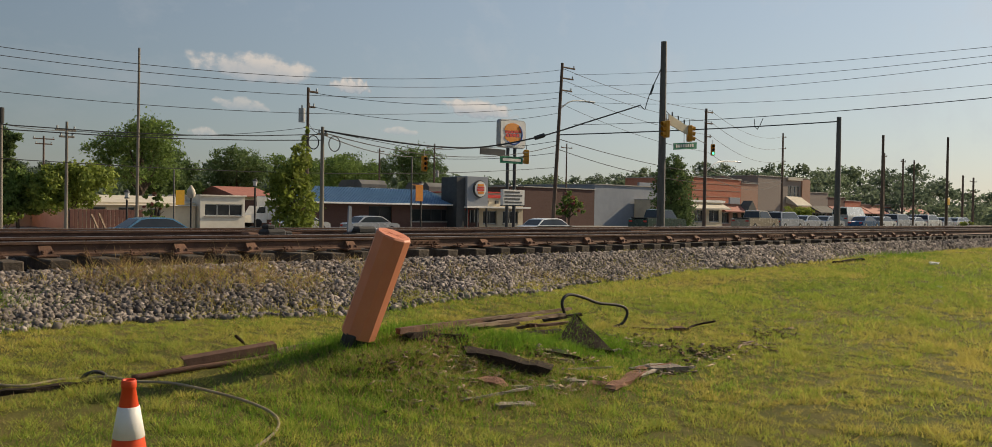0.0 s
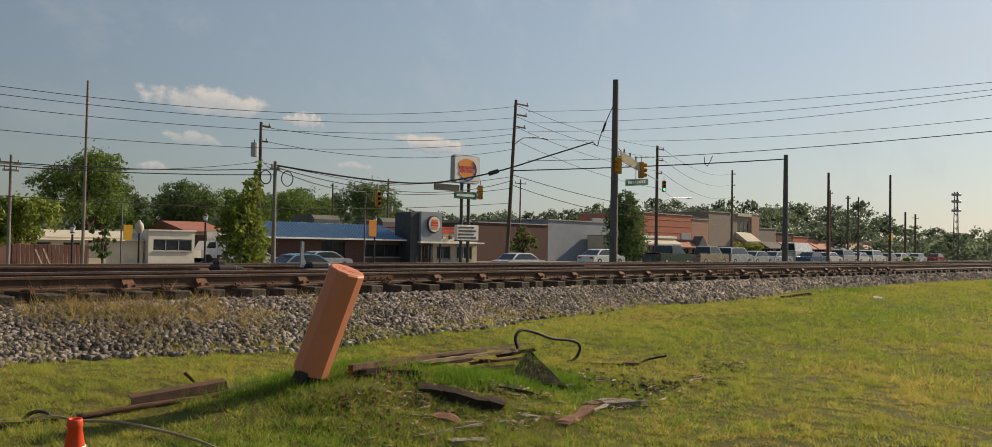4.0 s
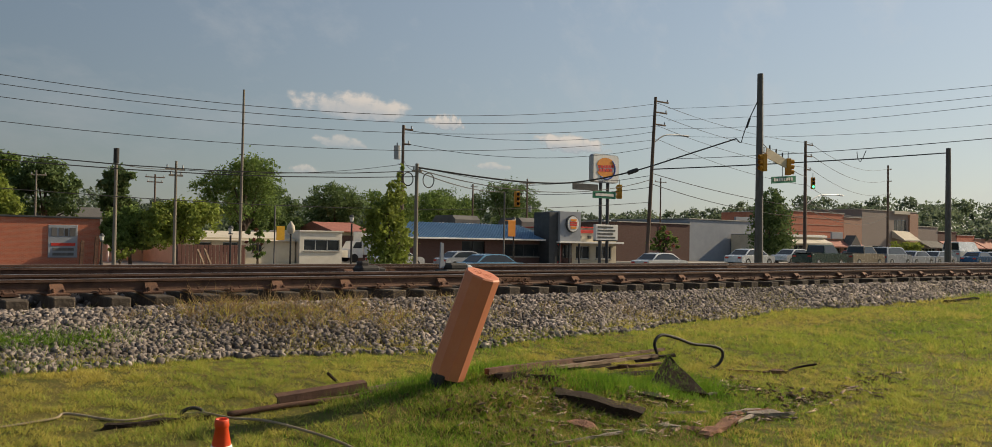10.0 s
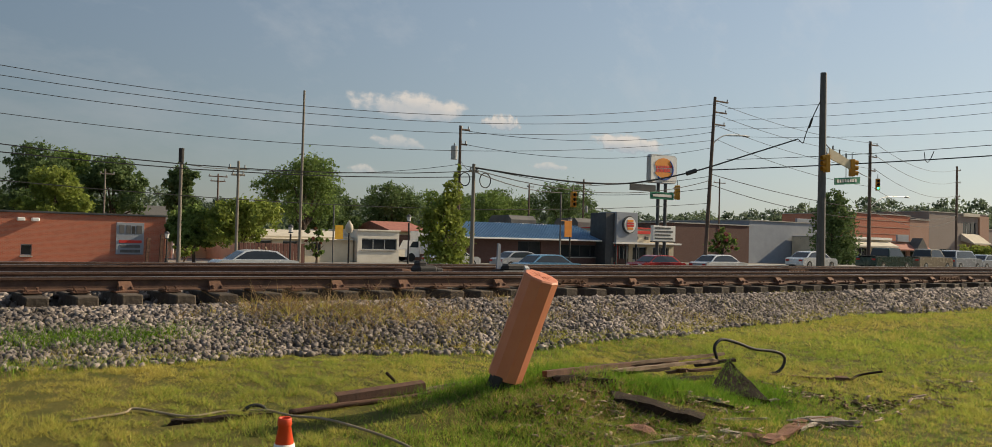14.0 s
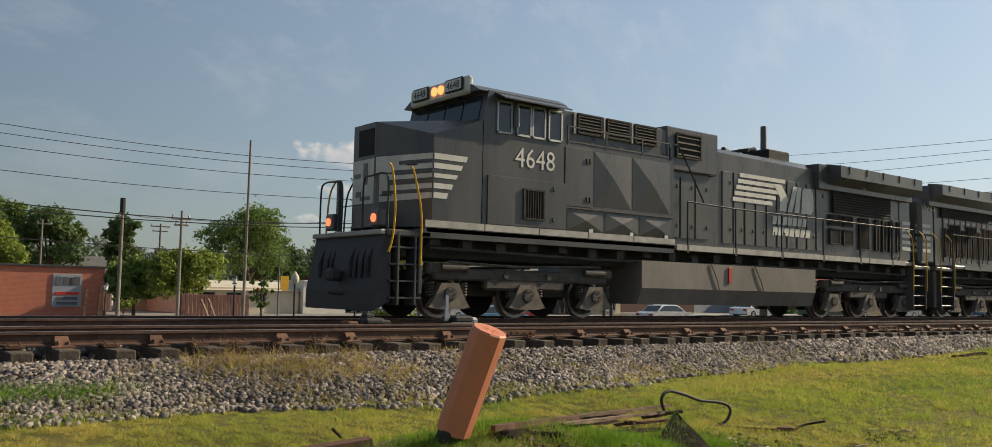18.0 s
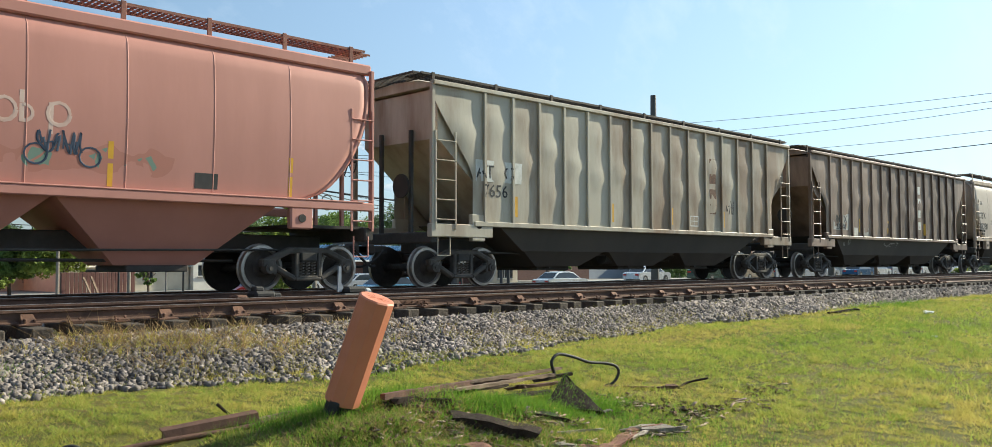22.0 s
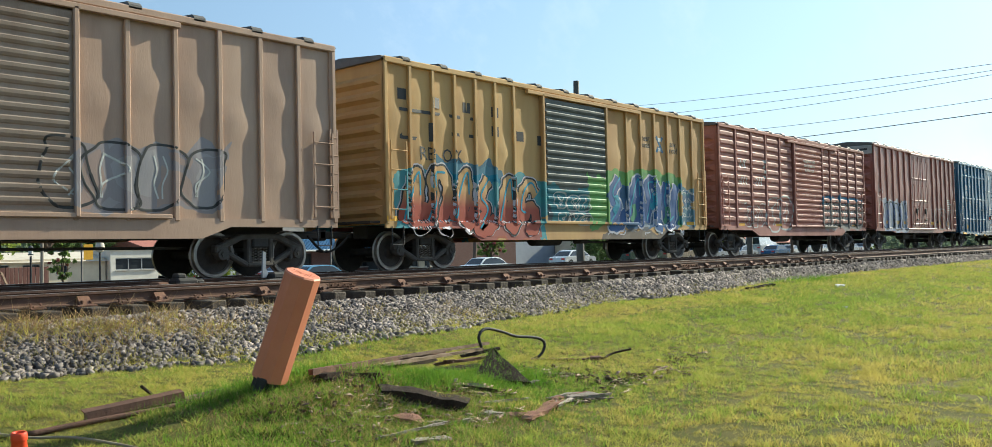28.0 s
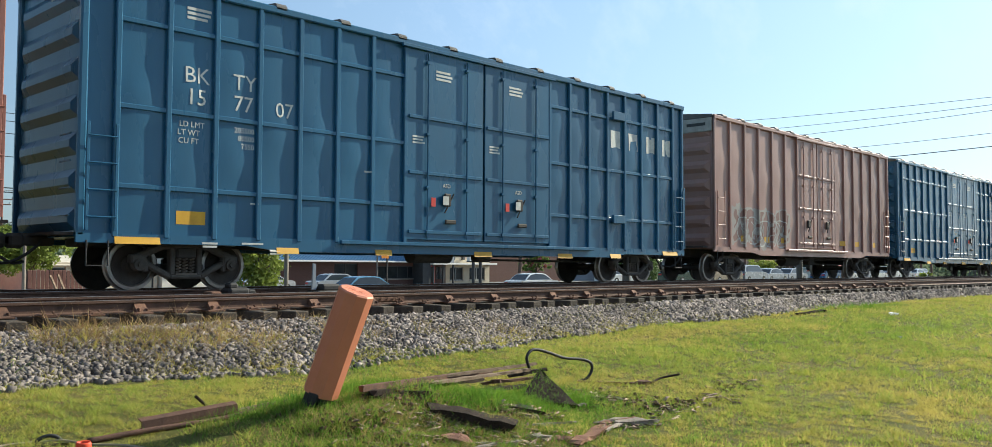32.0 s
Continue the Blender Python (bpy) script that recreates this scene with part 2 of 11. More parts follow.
M = {
    "yellow": mat("safety_yellow", (0.75, 0.42, 0.03), (0.62, 0.33, 0.03), 0.5, scale=5, bump=0.05),
    "ground": mat("grassy_soil", (0.135, 0.115, 0.035), (0.075, 0.085, 0.02), 0.95, scale=6, big=0.6, bump=0.8, bscale=30, spec=0.1),
    "grass": mat("grass_blade", (0.60, 0.49, 0.135), (0.40, 0.40, 0.08), 0.75, scale=2.6, big=0.6, bump=0, island=0.28, lo=0.36, hi=0.64, spec=0.2, two_sided=0.45),
    "grass_mid": mat("fresh_grass_blade", (0.39, 0.43, 0.08), (0.24, 0.35, 0.055), 0.75, scale=2.0, big=0.6, bump=0, island=0.3, lo=0.36, hi=0.64, spec=0.2, two_sided=0.45),
    "grass_green": mat("lush_grass", (0.20, 0.33, 0.035), (0.11, 0.22, 0.022), 0.7, scale=2, bump=0, island=0.35, spec=0.2, two_sided=0.45),
    "straw": mat("dry_weed", (0.50, 0.36, 0.19), (0.27, 0.175, 0.085), 0.8, scale=2, bump=0, island=0.35, spec=0.1, two_sided=0.35),
    "thatch": mat("dead_thatch", (0.52, 0.38, 0.17), (0.27, 0.21, 0.08), 0.85, scale=3, bump=0, island=0.4, spec=0.1, two_sided=0.3),
    "soil": mat("dark_soil", (0.15, 0.10, 0.065), (0.07, 0.048, 0.032), 0.95, scale=9, bump=1.0, bscale=35, spec=0.1),
    # near black: shade in the gaps between loose stones is put into this colour
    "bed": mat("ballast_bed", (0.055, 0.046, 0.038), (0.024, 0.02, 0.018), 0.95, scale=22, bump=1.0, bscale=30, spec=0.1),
    "stone": mat("granite_ballast", (0.285, 0.245, 0.22), (0.085, 0.073, 0.066), 0.9, scale=8, bump=0.3, island=0.6, spec=0.2),
    "rail": mat("rusty_rail", (0.15, 0.085, 0.06), (0.075, 0.045, 0.035), 0.75, 0.3, scale=6, bump=0.4, bscale=50),
    "railtop": mat("worn_rail_head", (0.55, 0.52, 0.50), (0.36, 0.32, 0.30), 0.38, 0.9, scale=12, bump=0.1),
    "plate": mat("rusty_tie_plate", (0.20, 0.105, 0.065), (0.10, 0.055, 0.04), 0.85, 0.2, scale=14, bump=0.5, objvar=0.25),
    "tie": mat("creosoted_tie", (0.105, 0.082, 0.062), (0.035, 0.028, 0.023), 0.92, scale=7, bump=0.9, bscale=28, objvar=0.3),
    "post": mat("orange_marker_plastic", (0.62, 0.235, 0.135), (0.50, 0.165, 0.085), 0.55, scale=3, big=0.6, bump=0.08, bscale=90),
    "black": mat("black_rubber", (0.025, 0.024, 0.024), (0.045, 0.042, 0.04), 0.7, scale=9, bump=0.3),
    "cone": mat("cone_orange_pvc", (0.75, 0.075, 0.02), (0.60, 0.055, 0.015), 0.5, scale=7, bump=0.1),
    "cone_white": mat("cone_reflective_sleeve", (0.78, 0.76, 0.74), (0.62, 0.59, 0.56), 0.5, scale=9, bump=0.1, lo=0.5, hi=0.8),
    "oldwood": mat("weathered_wood", (0.27, 0.20, 0.145), (0.13, 0.09, 0.065), 0.9, scale=6, bump=0.9, bscale=40, objvar=0.25, spec=0.12),
    "greywood": mat("silvered_wood", (0.36, 0.31, 0.26), (0.19, 0.155, 0.125), 0.9, scale=7, bump=0.9, bscale=45, objvar=0.2, spec=0.12),
    "redwood": mat("reddish_broken_wood", (0.30, 0.165, 0.115), (0.16, 0.085, 0.06), 0.9, scale=7, bump=0.9, bscale=45, objvar=0.2, spec=0.12),
    "splinter": mat("rotten_splinters", (0.34, 0.25, 0.19), (0.17, 0.115, 0.085), 0.9, scale=9, bump=0.3, island=0.45),
    "darkwood": mat("rotten_tie_wood", (0.05, 0.036, 0.026), (0.02, 0.015, 0.012), 0.95, scale=8, bump=1.0, bscale=30, spec=0.12),
    "fencewood": mat("maroon_stained_board", (0.20, 0.095, 0.075), (0.14, 0.065, 0.052), 0.85, scale=2, bump=0.2, objvar=0.1),
    "rust": mat("rusty_steel", (0.17, 0.088, 0.056), (0.085, 0.048, 0.036), 0.85, 0.1, scale=9, bump=0.5, bscale=60),
    "cable": mat("tan_cable_sheath", (0.36, 0.29, 0.20), (0.22, 0.17, 0.11), 0.8, scale=12, bump=0.2),
    "litter": mat("white_litter", (0.78, 0.78, 0.76), (0.6, 0.6, 0.58), 0.6, bump=0.3),
    "asphalt": mat("asphalt", (0.075, 0.072, 0.068), (0.05, 0.048, 0.045), 0.9, scale=2, bump=0.4, bscale=80),
    "worn_asphalt": mat("worn_pale_asphalt", (0.25, 0.235, 0.21), (0.16, 0.15, 0.135), 0.9, scale=1.2, bump=0.4, bscale=60),
    "concrete": mat("concrete", (0.42, 0.40, 0.36), (0.30, 0.28, 0.25), 0.9, scale=1.5, bump=0.4, bscale=50),
    "paintline": mat("road_paint", (0.7, 0.68, 0.6), (0.5, 0.48, 0.42), 0.8, scale=4),
    "pole": mat("utility_pole_wood", (0.17, 0.12, 0.09), (0.085, 0.06, 0.05), 0.9, scale=5, streak=0.12, bump=0.7, bscale=40),
    "pole_grey": mat("grey_pole_wood", (0.27, 0.24, 0.20), (0.17, 0.145, 0.12), 0.9, scale=5, streak=0.12, bump=0.7, bscale=40),
    "steel": mat("weathered_steel_pole", (0.16, 0.155, 0.15), (0.10, 0.097, 0.095), 0.6, 0.5, scale=4, streak=0.3, bump=0.15),
    "galv": mat("galvanised_steel", (0.42, 0.43, 0.44), (0.3, 0.31, 0.32), 0.5, 0.6, scale=6, bump=0.1),
    "wire": mat("cable_black", (0.03, 0.03, 0.032), (0.05, 0.05, 0.05), 0.7, bump=0),
    "signal": mat("signal_yellow", (0.62, 0.30, 0.03), (0.45, 0.2, 0.02), 0.55, bump=0.05),
    "sign_green": mat("street_sign_green", (0.02, 0.22, 0.12), (0.015, 0.17, 0.09), 0.45, bump=0.02),
    "white": mat("white_paint", (0.80, 0.79, 0.76), (0.68, 0.66, 0.62), 0.6, scale=2, bump=0.1),
    "brick": None,
    "glass": mat("dark_window_glass", (0.02, 0.025, 0.03), (0.035, 0.04, 0.045), 0.06, scale=1, bump=0, spec=0.6),
    "cream": mat("cream_stucco", (0.66, 0.58, 0.44), (0.54, 0.46, 0.34), 0.9, scale=1.2, bump=0.3, bscale=70),
    "greywall": mat("pale_grey_painted_wall", (0.31, 0.335, 0.375), (0.26, 0.28, 0.315), 0.85, scale=0.8, bump=0.2),
    "blueroof": mat("blue_metal_roof", (0.17, 0.31, 0.47), (0.13, 0.24, 0.38), 0.5, 0.2, scale=1.2, bump=0.1),
    "roofgrey": mat("roof_membrane", (0.16, 0.155, 0.15), (0.1, 0.1, 0.1), 0.9, scale=1),
    "shingle": mat("grey_shingles", (0.13, 0.125, 0.12), (0.08, 0.078, 0.075), 0.9, scale=8),
    "redroof": mat("faded_red_roof", (0.40, 0.16, 0.12), (0.28, 0.11, 0.09), 0.8, scale=2),
    "signred": mat("sign_red", (0.62, 0.045, 0.03), (0.52, 0.035, 0.025), 0.45, bump=0.02),
    "orange": mat("sign_orange", (0.80, 0.30, 0.04), (0.7, 0.24, 0.03), 0.45, bump=0.02),
    "signblue": mat("sign_blue", (0.03, 0.10, 0.40), (0.025, 0.08, 0.3), 0.45, bump=0.02),
    "darkpanel": mat("charcoal_panel", (0.055, 0.06, 0.065), (0.04, 0.043, 0.047), 0.6, scale=2, bump=0.1),
    "bark": mat("tree_bark", (0.12, 0.085, 0.06), (0.06, 0.045, 0.035), 0.95, scale=6, streak=0.3, bump=1.0, bscale=20),
    # distance haze is put into these leaf colours: paler and bluer than near leaves
    "far_leaf": mat("hazed_far_woods_mid", (0.20, 0.25, 0.15), (0.125, 0.165, 0.105), 0.75, scale=0.08, big=0.5, bump=0, island=0.3, spec=0.2, two_sided=0.5),
    "far_leaf_dark": mat("hazed_far_woods_dark", (0.16, 0.205, 0.135), (0.105, 0.14, 0.095), 0.75, scale=0.08, big=0.5, bump=0, island=0.3, spec=0.2, two_sided=0.5),
    "white_render": mat("pale_render", (0.72, 0.68, 0.6), (0.62, 0.58, 0.5), 0.9, scale=1.5, bump=0.3),
    "leaf": mat("leaf_mid", (0.19, 0.265, 0.07), (0.095, 0.155, 0.04), 0.7, scale=0.35, big=0.5, bump=0, island=0.35, spec=0.25, two_sided=0.4),
    "leaf_light": mat("leaf_light", (0.27, 0.315, 0.065), (0.155, 0.215, 0.04), 0.7, scale=0.35, bump=0, island=0.35, spec=0.25, two_sided=0.4),
    "leaf_dark": mat("leaf_dark", (0.145, 0.205, 0.075), (0.075, 0.12, 0.045), 0.75, scale=0.35, bump=0, island=0.35, spec=0.2, two_sided=0.35),
    "blossom": mat("crape_myrtle_bloom", (0.32, 0.07, 0.09), (0.12, 0.12, 0.03), 0.7, scale=1.2, bump=0, island=0.3, two_sided=0.3),
    "offwhite": mat("offwhite_render", (0.60, 0.55, 0.46), (0.48, 0.43, 0.35), 0.9, scale=1.5, bump=0.3),
    "tyre": mat("tyre_rubber", (0.02, 0.02, 0.02), (0.03, 0.03, 0.03), 0.85, bump=0.2),
    "chrome": mat("bright_metal", (0.6, 0.6, 0.6), (0.5, 0.5, 0.5), 0.25, 0.9, bump=0),
}


def brick_mat(name, c1, c2, mortar, sc=1.0):
    m = mat(name, c1, c2, 0.9)
    nt = m.node_tree
    b = nt.nodes["Principled BSDF"]
    br = nt.nodes.new("ShaderNodeTexBrick")
    co = nt.nodes.new("ShaderNodeTexCoord")
    mp = nt.nodes.new("ShaderNodeMapping")
    mp.inputs["Rotation"].default_value = (radians(90), 0, 0)
    nt.links.new(co.outputs["Object"], mp.inputs["Vector"])
    nt.links.new(mp.outputs["Vector"], br.inputs["Vector"])
    br.inputs["Color1"].default_value, br.inputs["Color2"].default_value, br.inputs["Mortar"].default_value = (*c1, 1), (*c2, 1), (*mortar, 1)
    br.inputs["Scale"].default_value = 1.0
    br.inputs["Brick Width"].default_value, br.inputs["Row Height"].default_value, br.inputs["Mortar Size"].default_value = 0.24 * sc, 0.085 * sc, 0.012 * sc
    old = b.inputs["Base Color"].links[0].from_socket
    mx = nt.nodes.new("ShaderNodeMix")
    mx.data_type = "RGBA"
    mx.inputs["Factor"].default_value = 0.6
    nt.links.new(old, mx.inputs["A"])
    nt.links.new(br.outputs["Color"], mx.inputs["B"])
    nt.links.new(mx.outputs["Result"], b.inputs["Base Color"])
    return m


M["brick"] = brick_mat("red_brick", (0.53, 0.16, 0.088), (0.38, 0.105, 0.06), (0.40, 0.27, 0.20))
M["brick_dark"] = brick_mat("brown_brick", (0.125, 0.062, 0.05), (0.09, 0.045, 0.037), (0.13, 0.095, 0.085))
M["brick_tan"] = brick_mat("taupe_brick", (0.29, 0.235, 0.205), (0.25, 0.2, 0.175), (0.31, 0.26, 0.23))
M["brick_rose"] = brick_mat("rose_brick", (0.42, 0.24, 0.17), (0.34, 0.185, 0.13), (0.42, 0.32, 0.26))


# ---- mesh tools ----
class G:
    """Collects vertices and faces of one mesh."""

    def __init__(self):
        self.v, self.f = [], []

    def add(self, vs, fs, m=None):
        n = len(self.v)
        self.v += [tuple(m @ Vector(p)) for p in vs] if m else [tuple(p) for p in vs]
        self.f += [tuple(i + n for i in f) for f in fs]
        return self

    def box(self, cx, cy, cz, sx, sy, sz, m=None, b=0.0):
        hx, hy, hz = sx / 2, sy / 2, sz / 2
        if b <= 0:
            vs = [(cx + i * hx, cy + j * hy, cz + k * hz) for i in (-1, 1) for j in (-1, 1) for k in (-1, 1)]
            return self.add(vs, [(0, 1, 3, 2), (4, 6, 7, 5), (0, 4, 5, 1), (2, 3, 7, 6), (0, 2, 6, 4), (1, 5, 7, 3)], m)
        b = min(b, hx * 0.9, hy * 0.9, hz * 0.9)
        vs, idx = [], {}
        for i in (-1, 1):
            for j in (-1, 1):
                for k in (-1, 1):
                    for a in range(3):
                        p = [hx, hy, hz]
                        for q in range(3):
                            if q != a:
                                p[q] -= b
                        idx[i, j, k, a] = len(vs)
                        vs.append((cx + i * p[0], cy + j * p[1], cz + k * p[2]))
        fs = []
        for s in (-1, 1):
            fs.append([idx[s, j, k, 0] for j, k in ((-1, -1), (1, -1), (1, 1), (-1, 1))][::s])
            fs.append([idx[i, s, k, 1] for i, k in ((-1, -1), (-1, 1), (1, 1), (1, -1))][::s])
            fs.append([idx[i, j, s, 2] for i, j in ((-1, -1), (1, -1), (1, 1), (-1, 1))][::s])
            for r in (-1, 1):
                fs.append([idx[-1, s, r, 1], idx[1, s, r, 1], idx[1, s, r, 2], idx[-1, s, r, 2]][::-s * r])
                fs.append([idx[s, -1, r, 0], idx[s, 1, r, 0], idx[s, 1, r, 2], idx[s, -1, r, 2]][::s * r])
                fs.append([idx[s, r, -1, 0], idx[s, r, 1, 0], idx[s, r, 1, 1], idx[s, r, -1, 1]][::-s * r])
                for q in (-1, 1):
                    fs.append([idx[s, r, q, 0], idx[s, r, q, 1], idx[s, r, q, 2]][::s * r * q])
        return self.add(vs, fs, m)

    def cyl(self, p0, p1, r0, r1=None, n=10, caps=True, m=None):
        r1 = r0 if r1 is None else r1
        p0, p1 = Vector(p0), Vector(p1)
        d = (p1 - p0).normalized()
        a = d.orthogonal().normalized()
        c = d.cross(a)
        vs, fs = [], []
        for k in range(n):
            w = a * math.cos(2 * math.pi * k / n) + c * math.sin(2 * math.pi * k / n)
            vs += [p0 + w * r0, p1 + w * r1]
        for k in range(n):
            j = (k + 1) % n
            fs.append((2 * k, 2 * j, 2 * j + 1, 2 * k + 1))
        if caps:
            fs.append(tuple(2 * k for k in range(n))[::-1])
            fs.append(tuple(2 * k + 1 for k in range(n)))
        return self.add(vs, fs, m)

    def tube(self, pts, r, n=6, m=None):
        pts = [Vector(p) for p in pts]
        vs, fs = [], []
        a = None
        for i, p in enumerate(pts):
            d = (pts[min(i + 1, len(pts) - 1)] - pts[max(i - 1, 0)]).normalized()
            if a is None:
                a = d.orthogonal().normalized()
            a = (a - d * a.dot(d)).normalized()
            c = d.cross(a)
            rr = r[i] if isinstance(r, (list, tuple)) else r
            vs += [p + (a * math.cos(2 * math.pi * k / n) + c * math.sin(2 * math.pi * k / n)) * rr for k in range(n)]
        for i in range(len(pts) - 1):
            for k in range(n):
                j = (k + 1) % n
                fs.append((i * n + k, i * n + j, (i + 1) * n + j, (i + 1) * n + k))
        fs += [tuple(range(n))[::-1], tuple((len(pts) - 1) * n + k for k in range(n))]
        return self.add(vs, fs, m)

    def sweep(self, prof, x0, x1, m=None, steps=1):
        """A closed outline of (y, z), drawn along x."""
        n = len(prof)
        vs = [(x0 + (x1 - x0) * s / steps, y, z) for s in range(steps + 1) for y, z in prof]
        fs = [(s * n + k, s * n + (k + 1) % n, (s + 1) * n + (k + 1) % n, (s + 1) * n + k) for s in range(steps) for k in range(n)]
        fs += [tuple(range(n))[::-1], tuple(steps * n + k for k in range(n))]
        return self.add(vs, fs, m)

    def plate(self, poly, y0, y1, m=None):
        """A closed outline of (x, z), thick from y0 to y1."""
        n = len(poly)
        vs = [(x, y, z) for y in (y0, y1) for x, z in poly]
        fs = [(k, n + k, n + (k + 1) % n, (k + 1) % n) for k in range(n)]
        fs += [tuple(range(n)), tuple(n + k for k in range(n))[::-1]]
        return self.add(vs, fs, m)

    def sheet(self, rows):
        n = len(rows[0])
        k = len(rows)
        return self.add([p for r in rows for p in r], [(i * n + j, i * n + j + 1, (i + 1) * n + j + 1, (i + 1) * n + j) for i in range(k - 1) for j in range(n - 1)])

    def mesh(self, name, smooth=False, fix=True):
        me = bpy.data.meshes.new(name)
        me.from_pydata(self.v, [], self.f)
        if fix:
            bm = bmesh.new()
            bm.from_mesh(me)
            bmesh.ops.recalc_face_normals(bm, faces=bm.faces)
            bm.to_mesh(me)
            bm.free()
        if smooth:
            me.polygons.foreach_set("use_smooth", [True] * len(me.polygons))
        return me


def part(name, g, material, parent=None, label="", smooth=False, fix=True, at=None):
    """Links one mesh as one object under a thing or a part."""
    me = g.mesh(name, smooth, fix) if isinstance(g, G) else g
    if material and not me.materials:
        me.materials.append(M[material] if isinstance(material, str) else material)
    ob = new(name, me)
    if parent:
        ob.parent = parent
    if at:
        ob.matrix_basis = at
    if label:
        ob["label"] = label
    return ob


def thing(name, label, category, m=None, group="", kind=""):
    ob = new(name)
    ob.empty_display_size = 0.2
    if m:
        ob.matrix_basis = m
    return tagged(ob, label, category, group, kind)


def np_mesh(name, verts, faces):
    """A mesh of many triangles from arrays."""
    me = bpy.data.meshes.new(name)
    me.vertices.add(len(verts))
    me.vertices.foreach_set("co", np.ascontiguousarray(verts, dtype=np.float32).ravel())
    k = faces.shape[1]
    me.loops.add(faces.size)
    me.loops.foreach_set("vertex_index", np.ascontiguousarray(faces, dtype=np.int32).ravel())
    me.polygons.add(len(faces))
    me.polygons.foreach_set("loop_start", np.arange(0, faces.size, k, dtype=np.int32))
    me.update(calc_edges=True)
    return me


def words(text, size, material, parent, m, name="lettering", thick=0.004, align="CENTER", sx=1.0):
    """Raised lettering as a mesh part, in the x-z plane, read from -y."""
    cu = bpy.data.curves.new("lettering", "FONT")
    cu.body, cu.size, cu.align_x, cu.extrude, cu.resolution_u = text, size, align, thick, 2
    tmp = bpy.data.objects.new("lettering", cu)
    me = bpy.data.meshes.new_from_object(tmp)
    bpy.data.objects.remove(tmp)
    bpy.data.curves.remove(cu)
    me.transform(Matrix.Rotation(radians(90), 4, "X") @ Matrix.Diagonal((sx, 1, 1, 1)))
    me.materials.clear()
    return part(name, me, material, parent, at=m)


# ---- the lie of the land ----
def ss(t):
    t = np.clip(t, 0, 1)
    return t * t * (3 - 2 * t)


RAIL = 0.95        # top of the rails
NEAR, FAR_T = 12.25, 16.5    # middles of the two tracks


TABLES = {}


def lumps(x, y, size, seed):
    """Smooth random field from 0 to 1, with bumps of the given size."""
    tab = TABLES.get(seed)
    if tab is None:
        tab = TABLES[seed] = np.random.default_rng(seed).random((256, 256))
    u, v = x / size, y / size
    i, j = np.floor(u).astype(int), np.floor(v).astype(int)
    a, b = ss(u - i), ss(v - j)
    f = lambda p, q: tab[p % 256, q % 256]
    return (f(i, j) * (1 - a) + f(i + 1, j) * a) * (1 - b) + (f(i, j + 1) * (1 - a) + f(i + 1, j + 1) * a) * b


def gz(x, y):
    """Height of the soil."""
    x, y = np.asarray(x, float), np.asarray(y, float)
    z = 0.20 * ss((y - 4) / 5) + 0.20 * ss((x - 8) / 25) * ss((y - 5) / 4.5)
    z = z + 0.27 * np.exp(-((x - 5.0) / 1.35) ** 2 - ((y - 5.95) / 0.8) ** 2) + 0.05 * np.exp(-((x - 7.7) / 0.5) ** 2 - ((y - 6.1) / 0.35) ** 2)
    # hummocks of the dug-up mound, and the hollow in it
    dug = np.exp(-((x - 4.9) / 1.3) ** 2 - ((y - 5.35) / 0.75) ** 2) + 0.45 * np.exp(-((x - 7.3) / 1.2) ** 2 - ((y - 5.3) / 0.6) ** 2)
    z = z + dug * (0.10 * (lumps(x + 40, y + 40, 0.30, 31) - 0.5) + 0.08 * (lumps(x + 40, y + 40, 0.13, 32) - 0.5))
    z = z - 0.10 * np.exp(-((x - 5.25) / 0.42) ** 2 - ((y - 5.62) / 0.2) ** 2) + 0.03 * np.exp(-((x - 4.35) / 0.35) ** 2 - ((y - 5.5) / 0.3) ** 2)
    z = z + 0.025 * np.sin(x * 0.9 + 1.3 * np.sin(y * 0.7)) * np.exp(-((x - 8) / 20) ** 2)
    z = z + (0.25 - z) * ss((y - 9.6) / 1.0)
    return z + (-0.75 - 0.25) * ss((y - 19) / 6)


def toe(x):
    """Where the ballast meets the grass."""
    return 9.2 + (0.25 * np.sin(x * 0.55) + 0.15 * np.sin(x * 1.7 + 1)) * np.clip((30 - x) / 24, 0.3, 1) + 0.6 * np.clip((x - 7.5) / 3.5, 0, 1) + 0.5 * np.clip((x - 13) / 9, 0, 1)


def bed_z(x, y):
    t0 = toe(x)
    if y < 10.75:
        z0 = float(gz(x, t0)) - 0.03
        return z0 + (0.605 - z0) * min(1, max(0, (y - t0) / (10.75 - t0)))
    if y < 18.0:
        return 0.605 + 0.12 * min(1, max(0, (y - 11.3) / 0.9))
    return 0.74 - 1.4 * ss((y - 18.0) / 3.0)


